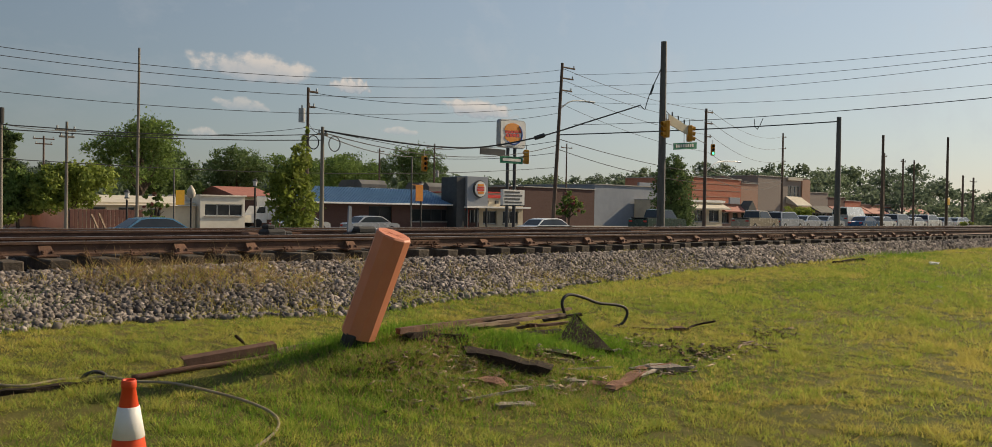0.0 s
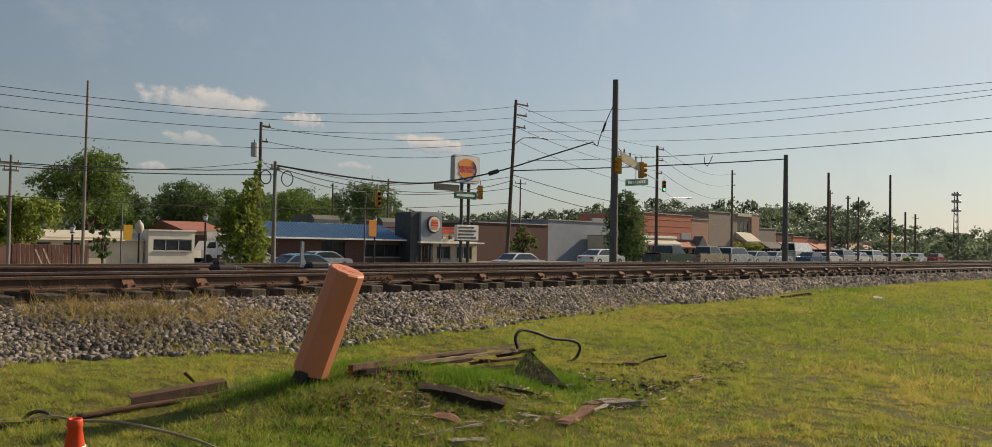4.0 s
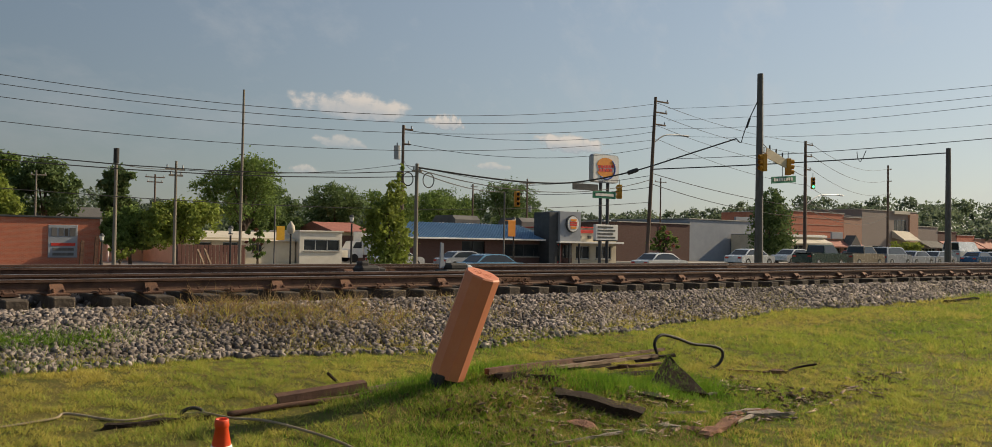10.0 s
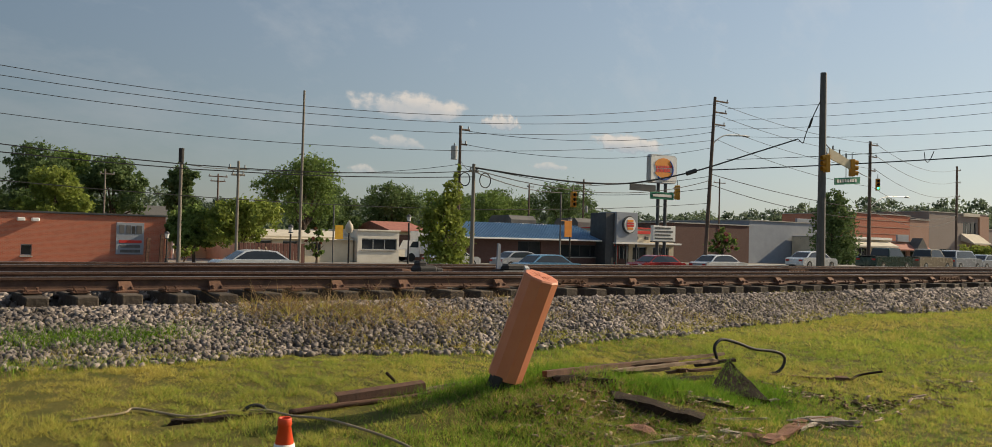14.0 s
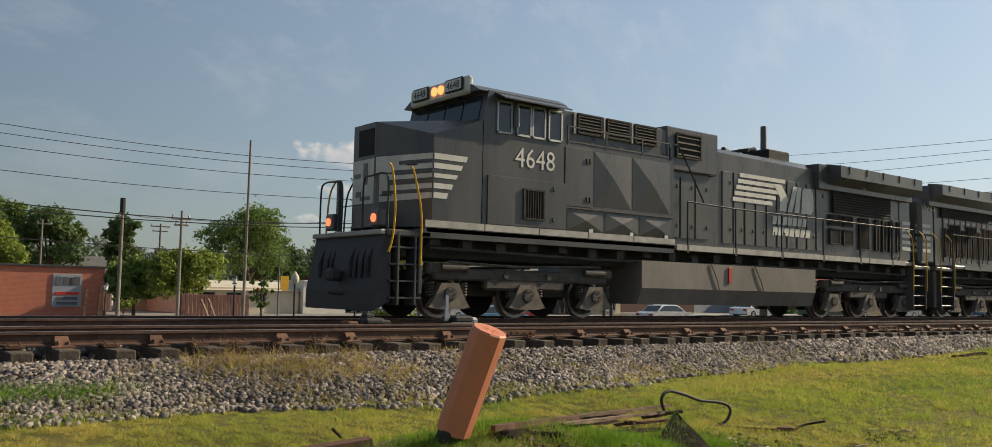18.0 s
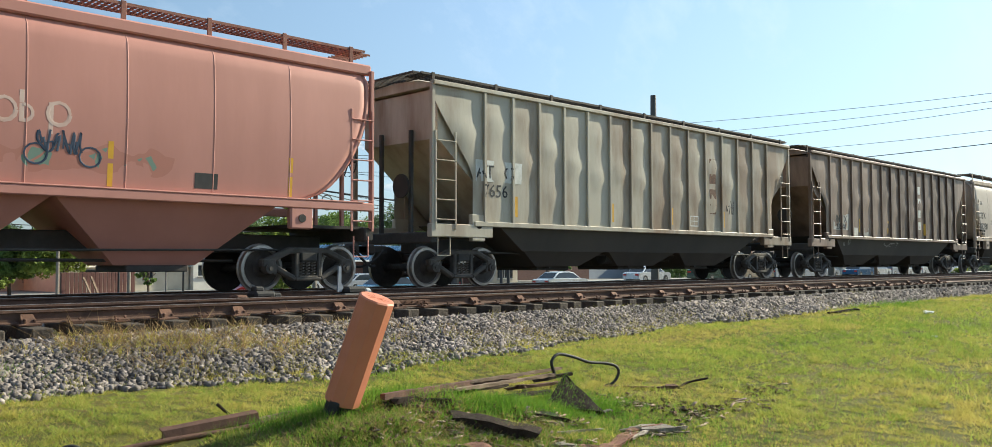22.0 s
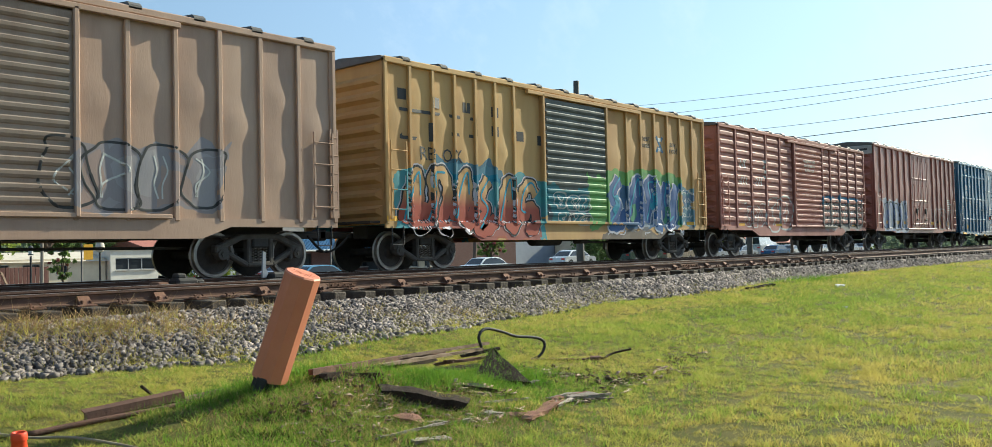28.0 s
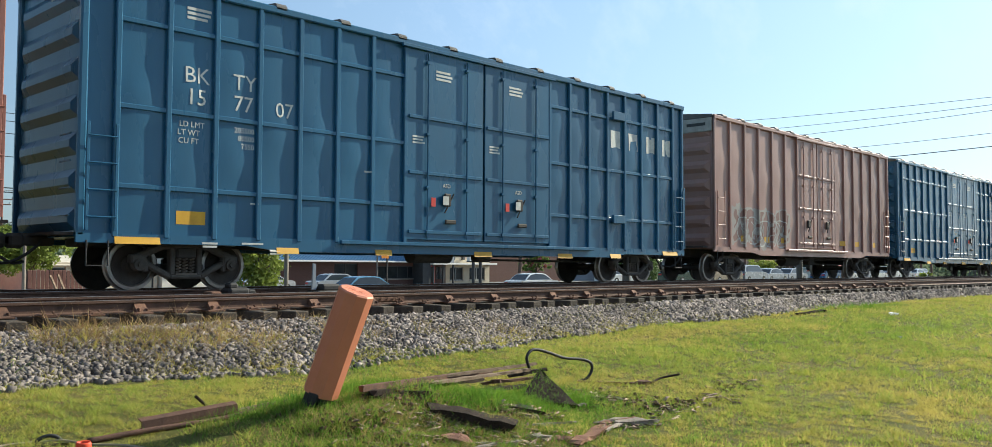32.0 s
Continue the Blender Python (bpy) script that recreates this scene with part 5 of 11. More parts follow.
def build_shops():
    th = house("brick_shop", "low red brick shop with painted wall sign", -26, 18.3, 70, 24, 3.5, "brick", [(8.6, 9.3, 0.5, 1.3)], cap="darkpanel")
    s = box_part("wall_sign", th, 14.8, 16.75, 69.93, 69.99, -0.1, 2.25, "greywall", "faded blue-grey painted sign")
    for x0, x1, z0, z1, m in ((15.0, 15.35, 1.45, 2.05, "steel"), (15.5, 15.8, 1.45, 2.05, "steel"), (15.9, 16.1, 1.45, 2.0, "black"), (16.2, 16.6, 1.45, 2.05, "steel"), (15.0, 16.6, 0.75, 0.95, "signred"), (15.1, 16.5, 0.4, 0.6, "steel"), (15.1, 16.5, 0.05, 0.25, "steel")):
        box_part("sign_bar", th, x0, x1, 69.90, 69.93, z0, z1, m, b=0)
    for x in (8.3, 9.2):
        f = box_part("flood_lamp", th, x, x + 0.5, 69.6, 69.98, 2.15, 2.4, "white", "white wall flood lamp", 0.05)
    for x, l in ((15.55, 0.0), (16.45, 0.3)):
        plank("old_rail_post", (x, 64, ZT), (x + 0.1, 64, 1.15 + l), 0.22, 0.22, "rust", "upright rusty post before the brick wall", "post", seed=int(x))
    th = house("canopy_shop", "small cream shop with flat canopy on posts", 22.6, 30.5, 86, 10, 2.6, "cream", [(23.4, 25.4, 0.8, 2.0), (26.2, 28.4, 0.8, 2.0)], [(28.9, 29.8, 2.0)])
    box_part("canopy", th, 22.2, 30.9, 83.6, 85.98, 1.55, 1.78, "white")
    for x in (22.6, 26.5, 30.5):
        g = G()
        g.cyl((x, 83.8, ZT), (x, 83.8, 1.55), 0.1, n=8)
        part("canopy_post", g, "white", th)
    th = house("cream_shop", "single-storey cream shop with blue windows", 26.3, 36.8, 76, 12, 2.3, "cream", [(27.5, 29.0, 0.9, 1.9), (30.0, 31.4, 0.9, 1.9), (32.65, 33.6, 1.0, 1.8)], roof="roofgrey", parapet=False)
    g = G()
    g.sweep([(75.6, 1.3), (79.5, 2.15), (84, 1.4), (84, 1.3)], 26.1, 36.9)
    part("metal_roof", g, "offwhite", th, "beige ribbed metal roof")
    th = house("white_shop", "white shop front with one wide curtained window", 36.95, 41.3, 75.4, 12, 2.95, "white_render", [(37.4, 41.05, 1.2, 2.25)], cap="white_render")
    for x0, x1 in ((37.45, 38.6), (38.75, 39.2), (39.5, 40.2), (40.35, 41.0)):
        g = G()
        n = int((x1 - x0) / 0.045)
        g.sheet([[(x0 + (x1 - x0) * k / n, 75.8 + 0.05 * math.sin(k * 1.1), z) for k in range(n + 1)] for z in (0.46, 1.46)])
        part("curtain", g, "greywall", th, "pale drawn curtain")
    th = house("red_roof_shed", "far shed with faded red metal roof", 61.2, 65.8, 112, 12, 3.5, "cream", parapet=False)
    g = G()
    g.sweep([(111.5, 2.75), (118, 4.1), (124.5, 2.75), (124.5, 2.6), (111.5, 2.6)], 59.6, 66.1)
    part("pitched_roof", g, "redroof", th)
    th = house("gabled_house", "grey-roofed house among trees", 24, 33, 112, 10, 3.4, "greywall", [(26, 27.2, 1, 2.2), (29.5, 30.7, 1, 2.2)], parapet=False)
    g = G()
    g.sweep([(111.3, 2.6), (117, 5.0), (122.7, 2.6)], 23.6, 33.4)
    part("pitched_roof", g, "shingle", th)
    # restaurant with blue standing-seam roof
    th = house("restaurant", "low brown restaurant with blue standing-seam roof", 48.3, 68.4, 75.5, 14, 2.75, "brick_dark", [(60.9, 66.9, 0.75, 2.1)], [(55.4, 58.4, 2.35)], parapet=False)
    x0, x1 = 47.9, 67.3
    g = G()
    g.sweep([(74.6, 1.92), (80.5, 3.55), (80.8, 3.45), (74.6, 1.76)], x0, x1 - 0.6)
    rf = part("blue_roof", g, "blueroof", th, "blue metal mansard roof")
    for k in range(48):
        x = x0 + (x1 - x0) * (k + 0.5) / 48
        g = G()
        g.add([(x - 0.03, 74.6, 1.93), (x + 0.03, 74.6, 1.93), (x + 0.03, 80.5, 3.56), (x - 0.03, 80.5, 3.56), (x - 0.03, 74.6, 1.99), (x + 0.03, 74.6, 1.99), (x + 0.03, 80.5, 3.62), (x - 0.03, 80.5, 3.62)], [(4, 5, 6, 7), (0, 4, 7, 3), (1, 2, 6, 5), (0, 1, 5, 4)])
        part("roof_seam", g, "blueroof", rf)
    box_part("gutter", th, x0, x1, 74.45, 74.6, 1.76, 1.92, "white")
    for x0, x1 in ((60.6, 64.2), (70.6, 74.6)):
        g = G()
        g.sweep([(84.0, 2.5), (84.0, 4.1), (84.6, 4.6), (88.0, 4.6), (88.6, 4.1), (88.6, 2.5)], x0, x1)
        part("roof_housing", g, "roofgrey", th, "grey shingled roof housing")
    for x in (52, 57.5, 61, 63.5):
        rooftop(th, x, 82.5, 2.9, 0.9, "galv" if x < 60 else "white")
    th = thing("sign_tower", "charcoal sign tower with round burger sign", "building", pose(0, 0, 0))
    box_part("wall", th, 66.1, 67.38, 73.9, 76.5, ZT, 4.95, "darkpanel")
    box_part("wall", th, 67.4, 70.6, 73.6, 76.5, 1.75, 5.08, "greywall")
    box_part("wall", th, 67.4, 70.6, 75.0, 76.5, ZT, 1.74, "brick_dark")
    box_part("fascia", th, 67.2, 74.2, 73.4, 75.18, 1.55, 1.74, "white")
    d = box_part("door", th, 67.9, 68.7, 74.94, 74.98, ZT + 0.1, 1.3, "glass")
    for x0, x1, z0, z1 in ((67.75, 67.9, ZT, 1.45), (68.7, 68.85, ZT, 1.45), (67.75, 68.85, 1.3, 1.45), (67.75, 68.85, ZT, ZT + 0.25)):
        box_part("door_frame", d, x0, x1, 74.9, 74.99, z0, z1, "signred", "red door frame")
    for x in (67.5, 69.0, 70.5):
        box_part("pier", th, x - 0.09, x + 0.09, 73.6, 73.8, ZT, 1.55, "darkpanel")
    w = box_part("window", th, 69.15, 70.4, 74.94, 74.98, -0.1, 1.3, "glass")
    for x in (69.15, 69.77, 70.4):
        box_part("window_frame", w, x - 0.04, x + 0.04, 74.9, 74.99, -0.1, 1.3, "galv")
    g = G()
    g.cyl((69.2, 73.58, 3.7), (69.2, 73.45, 3.7), 0.98, n=28)
    part("sign_rim", g, "darkpanel", th, "dark round sign rim")
    g = G()
    g.cyl((69.26, 73.46, 3.7), (69.26, 73.40, 3.7), 0.86, n=28)
    part("round_sign", g, "white", th, "white disc with red and orange bands")
    for z, w, h, m in ((4.12, 0.9, 0.26, "orange"), (3.85, 1.1, 0.2, "signred"), (3.58, 1.1, 0.22, "signred"), (3.28, 0.9, 0.26, "orange")):
        box_part("sign_band", th, 69.26 - w / 2, 69.26 + w / 2, 73.36, 73.395, z - h / 2, z + h / 2, m)
    th = house("restaurant_entrance", "restaurant entrance with red trim and pale fascia", 70.7, 78.0, 75.2, 12, 4.1, "cream", [(71.4, 73.6, 0.5, 2.0), (74.6, 77.2, 0.5, 2.0)], cap="signred")
    box_part("awning", th, 74.3, 78.3, 74.2, 75.18, 1.55, 1.75, "white")
    box_part("red_trim", th, 70.75, 77.9, 75.05, 75.19, 2.75, 3.1, "signred")
    for x in (71.6, 73.2):
        box_part("wall_lamp", th, x, x + 0.4, 74.9, 75.19, 2.1, 2.45, "darkpanel")
    # brown and pale-grey blocks
    th = house("brown_brick_hall", "brown brick hall with flat roof", 88.2, 103.4, 85, 22, 5.3, "brick_dark")
    rooftop(th, 96, 95, 4.3)
    th = house("grey_hall", "pale blue-grey painted hall, blank wall", 103.42, 121.8, 85, 22, 6.1, "greywall")
    box_part("raised_parapet", th, 114.5, 121.7, 85.1, 85.5, 5.5, 6.05, "greywall")
    th = house("cream_corner_shop", "cream corner shop with dark windows", 112.9, 122.2, 75, 9.8, 4.0, "cream", [(114.4, 117.0, 0.8, 2.6), (118.6, 121.4, 0.8, 2.6)])
    g = G()
    g.sweep([(73.6, 2.15), (74.96, 2.75), (74.96, 2.35), (73.6, 1.95)], 112.6, 122.5)
    part("sloped_awning", g, "offwhite", th, "pale sloping awning over the windows")
    box_part("cornice", th, 112.5, 122.5, 74.6, 74.98, 3.0, 3.3, "white")
    th = house("tile_roof_shop", "low shop with small gable and tiled awning", 122.3, 133.2, 76, 8.5, 3.6, "brick_rose", [(123.2, 126.0, 0.6, 2.3), (127.0, 128.6, 0.6, 2.3), (129.6, 132.4, 0.6, 2.3)])
    g = G()
    g.sweep([(74.4, 1.75), (75.96, 2.6), (75.96, 2.2), (74.4, 1.6)], 122.4, 133.1)
    part("tiled_awning", g, "redroof", th, "faded red tiled awning")
    g = G()
    g.add([(128.6, 74.3, 1.9), (131.6, 74.3, 1.9), (130.1, 74.3, 3.5), (128.6, 75.95, 1.9), (131.6, 75.95, 1.9), (130.1, 75.95, 3.5)], [(0, 1, 2), (3, 5, 4), (0, 2, 5, 3), (1, 4, 5, 2)])
    part("small_gable", g, "shingle", th)
    box_part("hanging_sign", th, 125.5, 128.5, 75.6, 75.9, 2.9, 3.9, "greywall")
    th = house("brick_block", "two-storey red brick block with flat roof", 129.0, 144.7, 85, 14, 8.15, "brick", [(130, 135, 0.9, 2.8)])
    rooftop(th, 134, 90, 7.2, 1.1)
    for k in range(3):
        box_part("wall_course", th, 129.1, 144.6, 84.95, 84.99, 4.2 + 1.1 * k, 4.32 + 1.1 * k, "brick_rose", b=0)
    th = house("rose_block", "lower rose brick block beside the red one", 144.75, 150.7, 85, 13, 7.6, "brick_rose", [(146, 149.8, 0.6, 2.8)])
    th = house("corner_block", "two-storey taupe corner block with upper windows", 150.75, 170.6, 85, 20, 9.2, "brick_tan", [(153, 158, 0.9, 2.8), (161.9, 166.6, 5.5, 7.7)])
    box_part("front_panel", th, 161.4, 167.1, 84.6, 84.98, 8.0, 8.6, "offwhite")
    box_part("pier", th, 167.3, 170.6, 84.7, 84.98, ZT, 8.2, "brick_rose")
    g = G()
    g.sweep([(82.6, 3.2), (84.98, 4.9), (84.98, 3.6), (82.6, 3.0)], 161.2, 167.2)
    part("sloped_canopy", g, "offwhite", th, "cream sloping canopy")
    for i, (a, b, h, m) in enumerate(((170.7, 179, 6.6, "brick_tan"), (179.1, 187, 5.8, "brick_dark"), (187.1, 195, 5.2, "brick"), (195.1, 205, 4.6, "brick_rose"), (205.1, 217, 4.2, "brick"), (217.1, 230, 4.8, "brick_tan"))):
        th = house("row_shop", ("tan brick", "dark brick", "red brick", "rose brick", "red brick", "tan brick")[i] + " shop in the far row", a, b, 85, 14, h, m, [(a + 0.8, b - 0.8, 0.6, 2.5)])
        g = G()
        g.sweep([(82.6, 1.9), (84.98, 3.2), (84.98, 2.6), (82.6, 1.75)], a + 0.3, b - 0.3)
        part("awning", g, ("shingle", "redroof", "redroof", "redroof", "darkpanel", "redroof")[i], th)
    # board fence
    th = thing("board_fence", "maroon-stained board fence by the lot", "fence", pose(0, 0, 0))
    for k in range(18):
        x = 20.6 + 0.26 * k
        box_part("board", th, x, x + 0.24, 60, 60.04, ZT, 1.0 + 0.01 * (k % 3), "fencewood")
    for x in (20.6, 22.9, 25.3):
        box_part("post", th, x - 0.05, x + 0.05, 60.05, 60.15, ZT, 1.05, "pole")
    for x, l in ((22.15, -0.35), (22.6, -0.3)):
        plank("leaning_timber", (x, 58.8, ZT), (x + l, 59.7, 0.75), 0.14, 0.08, "oldwood", "pale timber leaning on the fence", "timber", seed=int(x * 10))


build_shops()


def build_pylon():
    th = thing("pylon_sign", "tall roadside sign with rounded white panel on two poles", "sign", pose(64.5, 64, 0))
    for x in (-0.45, 0.55):
        g = G()
        g.cyl((x, 0, ZT), (x, 0, 8.2), 0.17, n=12)
        part("pole", g, "darkpanel", th)
    n = 8
    w, h, r, zc = 1.85, 1.42, 0.4, 9.07
    poly = []
    for sx, sz, a0 in ((1, 1, 0), (-1, 1, 90), (-1, -1, 180), (1, -1, 270)):
        for k in range(n):
            a = radians(a0 + 90 * k / (n - 1))
            poly.append((sx * (w - r) + r * math.cos(a), zc + sz * (h - r) + r * math.sin(a)))
    g = G()
    g.plate(poly, -0.25, 0.25)
    p = part("panel", g, "galv", th)
    g = G()
    g.plate([(x * 0.95, zc + (z - zc) * 0.94) for x, z in poly], -0.29, 0.29)
    part("face", g, "white", th, "white sign face")

    def lens(z0, z1, half, up, m):
        g = G()
        pts = [(-half, z0)] + [(half * math.cos(math.pi * (1 - k / 10)), z0 + (z1 - z0) * math.sin(math.pi * k / 10)) for k in range(1, 10)] + [(half, z0)]
        g.plate([(x - 0.05, z) for x, z in pts], -0.33, -0.30)
        part("emblem", g, m, th)
    lens(9.35, 10.15, 1.25, 1, "orange")
    lens(8.75, 8.2, 1.2, -1, "orange")
    g = G()
    for k, (x, ww) in enumerate(((-1.0, 0.3), (-0.62, 0.3), (-0.24, 0.3), (0.14, 0.3), (0.52, 0.3), (0.9, 0.3))):
        g.box(x, -0.32, 9.2 + 0.03 * k, ww, 0.03, 0.26)
    for k, x in enumerate((-0.85, -0.35, 0.15, 0.65)):
        g.box(x, -0.32, 8.86 + 0.03 * k, 0.4, 0.03, 0.3)
    part("emblem_blocks", g, "signred", th, "two rows of red blocks")
    g = G()
    g.tube([(1.25 * math.cos(radians(a)), -0.32, 9.07 + 1.05 * math.sin(radians(a))) for a in range(-130, 60, 12)], 0.08, 6)
    part("emblem_arc", g, "signblue", th, "blue arc")
    b = box_part("reader_board", th, -1.2, 1.9, -0.2, 0.2, 1.9, 3.45, "white")
    for k in range(4):
        box_part("letter_row", th, -1.0, 1.5 - 0.3 * (k % 2), -0.23, -0.205, 2.1 + 0.34 * k, 2.26 + 0.34 * k, "darkpanel", b=0)
    box_part("reader_frame", th, -1.3, 2.0, -0.15, 0.15, 1.8, 1.9, "darkpanel")


build_pylon()


def pole(x, y, top, r, label, material="pole", lean=(0, 0), arms=(), lamp=None, transformer=None, cap=None, name="utility_pole", group="poles along the street"):
    th = thing(name, label, "pole", pose(x, y, ZT), group)
    h = top - ZT
    r = r * (1.0 if material == "steel" else 0.72)
    ax = Vector((lean[0], lean[1], h))
    g = G()
    g.cyl((0, 0, -0.2), ax, r * 1.2, r * 0.8, n=10)
    part("shaft", g, material, th)
    for z, x0, x1 in arms:
        p = ax * ((z - ZT) / h)
        g = G()
        g.box(p.x + (x0 + x1) / 2, p.y, p.z, x1 - x0, 0.1, 0.11, b=0.01)
        a = part("crossarm", g, material, th)
        for k in (x0 + 0.1, x1 - 0.1):
            g = G()
            g.cyl((p.x + k, p.y, p.z + 0.05), (p.x + k, p.y, p.z + 0.24), 0.05, n=8)
            part("insulator", g, "galv", a)
    if lamp:
        z, dx, dz = lamp
        p = ax * ((z - ZT) / h)
        g = G()
        g.tube(smooth_pts([p, p + Vector((dx * 0.35, 0, dz * 0.8)), p + Vector((dx * 0.8, 0, dz)), p + Vector((dx, 0, dz))], 5), 0.05, 6)
        a = part("lamp_arm", g, "galv", th)
        g = G()
        g.box(p.x + dx + 0.25, p.y, p.z + dz, 0.7, 0.24, 0.13, b=0.05)
        part("lamp_head", g, "galv", a)
    if transformer:
        z, dx = transformer
        p = ax * ((z - ZT) / h)
        g = G()
        g.cyl((p.x + dx, p.y, p.z - 0.45), (p.x + dx, p.y, p.z + 0.45), 0.22, n=12)
        g.cyl((p.x + dx, p.y, p.z + 0.45), (p.x + dx, p.y, p.z + 0.65), 0.05, n=6)
        part("transformer", g, "galv", th, "grey pole transformer")
    if cap:
        g = G()
        g.cyl(ax * (1 - cap / h), ax, r * 1.5, n=10)
        part("cable_head", g, "black", th, "dark cable head")
    return th


def build_poles():
    pole(49.23, 34.83, 12.65, 0.24, "tall dark tapered steel pole beside the tracks", "steel", name="steel_pole")
    pole(23.14, 55.77, 11.13, 0.12, "slim pinkish pole with pointed top", "pole_grey", name="flag_pole", lean=(0.05, 0))
    pole(32.25, 50.78, 9.2, 0.15, "dark wooden utility pole with transformer", "pole", lean=(0.0, 0), arms=((8.95, 0.0, 0.75), (7.95, 0.0, 0.55)), transformer=(7.35, -0.45))
    pole(26.3, 40.0, 5.6, 0.15, "short grey utility pole carrying coiled cables", "pole_grey", arms=((5.2, -0.3, 0.3),))
    pole(51.7, 46.67, 12.9, 0.2, "leaning wooden utility pole with street lamp", "pole", lean=(0.85, 0), arms=((12.6, 0.0, 1.5), (11.75, 0.0, 1.4), (10.8, 0.0, 1.3)), lamp=(9.3, 3.6, 0.9))
    pole(76.1, 48.7, 11.62, 0.22, "dark utility pole with signal box", "pole", arms=((11.3, -0.2, 1.2), (10.2, -0.2, 1.1), (8.9, -0.2, 0.9)), lamp=(5.4, 6.0, 1.3))
    pole(68.03, 31.55, 9.05, 0.21, "grey bare pole beside the tracks", "steel", name="steel_pole")
    pole(87.83, 36.26, 9.24, 0.2, "dark bare pole beside the tracks", "pole")
    pole(104.18, 35.95, 10.14, 0.2, "dark pole with yellow marker beside the tracks", "pole")
    pole(95.5, 36.2, 7.2, 0.13, "thin dark pole beside the tracks", "pole")
    pole(13.25, 48, 5.98, 0.13, "wooden pole with dark cable head", "pole_grey", cap=0.75)
    pole(17.65, 52, 5.88, 0.12, "slim pole with crossarm", "pole_grey", arms=((5.4, -0.6, 0.5), (5.05, -0.4, 0.4)))
    pole(18.9, 95, 7.75, 0.14, "far wooden utility pole", "pole_grey", arms=((7.3, -0.5, 0.9),))
    pole(30.1, 95, 8.0, 0.14, "far wooden utility pole with crossarms", "pole", arms=((7.7, -1.0, 1.0), (7.2, -0.8, 0.8)))
    pole(82.6, 110, 10.4, 0.2, "far wooden utility pole", "pole", arms=((10.0, -0.4, 0.9),))
    pole(85.0, 100, 10.86, 0.2, "far utility pole with transformers", "pole", arms=((10.2, -1.5, 1.5),), transformer=(6.5, 0.6))
    pole(131.5, 70, 14.2, 0.24, "utility pole before the brick blocks", "pole", arms=((13.6, -0.3, 1.0), (11.8, -0.3, 1.0), (9.8, -0.3, 0.9)))
    pole(146, 60, 11.5, 0.22, "far utility pole on the street", "pole", arms=((11.0, -1.0, 1.0),))
    pole(128, 50, 9.4, 0.2, "far dark utility pole", "pole", arms=((9.0, -0.8, 0.8),))
    pole(182.2, 60, 9.3, 0.3, "distant bare wooden pole by tracks", "pole")
    pole(188.0, 60, 9.1, 0.3, "distant pole with railway crossing arms", "pole", arms=((8.3, -2.0, 2.0), (6.4, -1.6, 1.6)))
    pole(97, 85, 11.0, 0.16, "far pole with crossarm behind the hall", "pole", arms=((10.4, -1.2, 1.2),))
    # square-lantern and globe lamps
    for x, y, z, kind in ((24.3, 50.8, 2.3, "globe"), (28.5, 50.8, 3.05, "lantern"), (20.3, 50.3, 2.15, "lantern"), (43.1, 52.2, 3.38, "lantern"), (15.8, 60, 1.6, "lantern")):
        th = thing("street_lamp", "black street lamp with white globe" if kind == "globe" else "black street lamp with small lantern", "lamp", pose(x, y, ZT + 0.15))
        h = z - ZT - 0.15
        g = G()
        g.cyl((0, 0, 0), (0, 0, 0.5), 0.14, 0.09, n=10)
        g.cyl((0, 0, 0.5), (0, 0, h - 0.5), 0.06, n=8)
        part("post", g, "black", th)
        g = G()
        if kind == "globe":
            prof = [(-0.5, 0.1), (-0.42, 0.19), (-0.22, 0.26), (0.0, 0.22), (0.16, 0.11), (0.28, 0.03)]
            nn = 14
            g.add([(r * math.cos(2 * math.pi * k / nn), r * math.sin(2 * math.pi * k / nn), h + zz) for zz, r in prof for k in range(nn)], [(i * nn + k, i * nn + (k + 1) % nn, (i + 1) * nn + (k + 1) % nn, (i + 1) * nn + k) for i in range(len(prof) - 1) for k in range(nn)])
            part("globe", g, "offwhite", th, "cream acorn globe", smooth=True)
        else:
            g.cyl((0, 0, h - 0.45), (0, 0, h - 0.38), 0.14, 0.14, n=8)
            la = part("lantern", g, "darkpanel", th)
            g = G()
            g.cyl((0, 0, h - 0.1), (0, 0, h + 0.06), 0.2, 0.06, n=8)
            part("lantern_cap", g, "darkpanel", la)
            g = G()
            g.cyl((0, 0, h - 0.38), (0, 0, h - 0.1), 0.1, 0.16, n=8)
            part("lantern_glass", g, "white", la, "milky lantern glass")
    th = thing("banner_mast", "thin mast with small orange banner", "mast", pose(42.0, 52.0, ZT))
    g = G()
    g.cyl((0, 0, 0), (0, 0, 6.0), 0.06, n=8)
    part("mast", g, "steel", th)
    g = G()
    g.box(0.75, 0, 3.3, 0.7, 0.03, 1.2, b=0.005)
    g.cyl((0, 0, 3.9), (1.1, 0, 3.9), 0.02, n=5)
    part("banner", g, "orange", th)
    for x in (23.35, 30.4):
        th = thing("banner_mast", "thin mast with small yellow banner", "mast", pose(x + 0.9, 53.0, ZT))
        g = G()
        g.cyl((0, 0, 0), (0, 0, 4.3), 0.05, n=8)
        part("mast", g, "steel", th)
        g = G()
        g.box(0.4, 0, 2.6, 0.55, 0.03, 0.9, b=0.005)
        part("banner", g, "yellow", th)


build_poles()


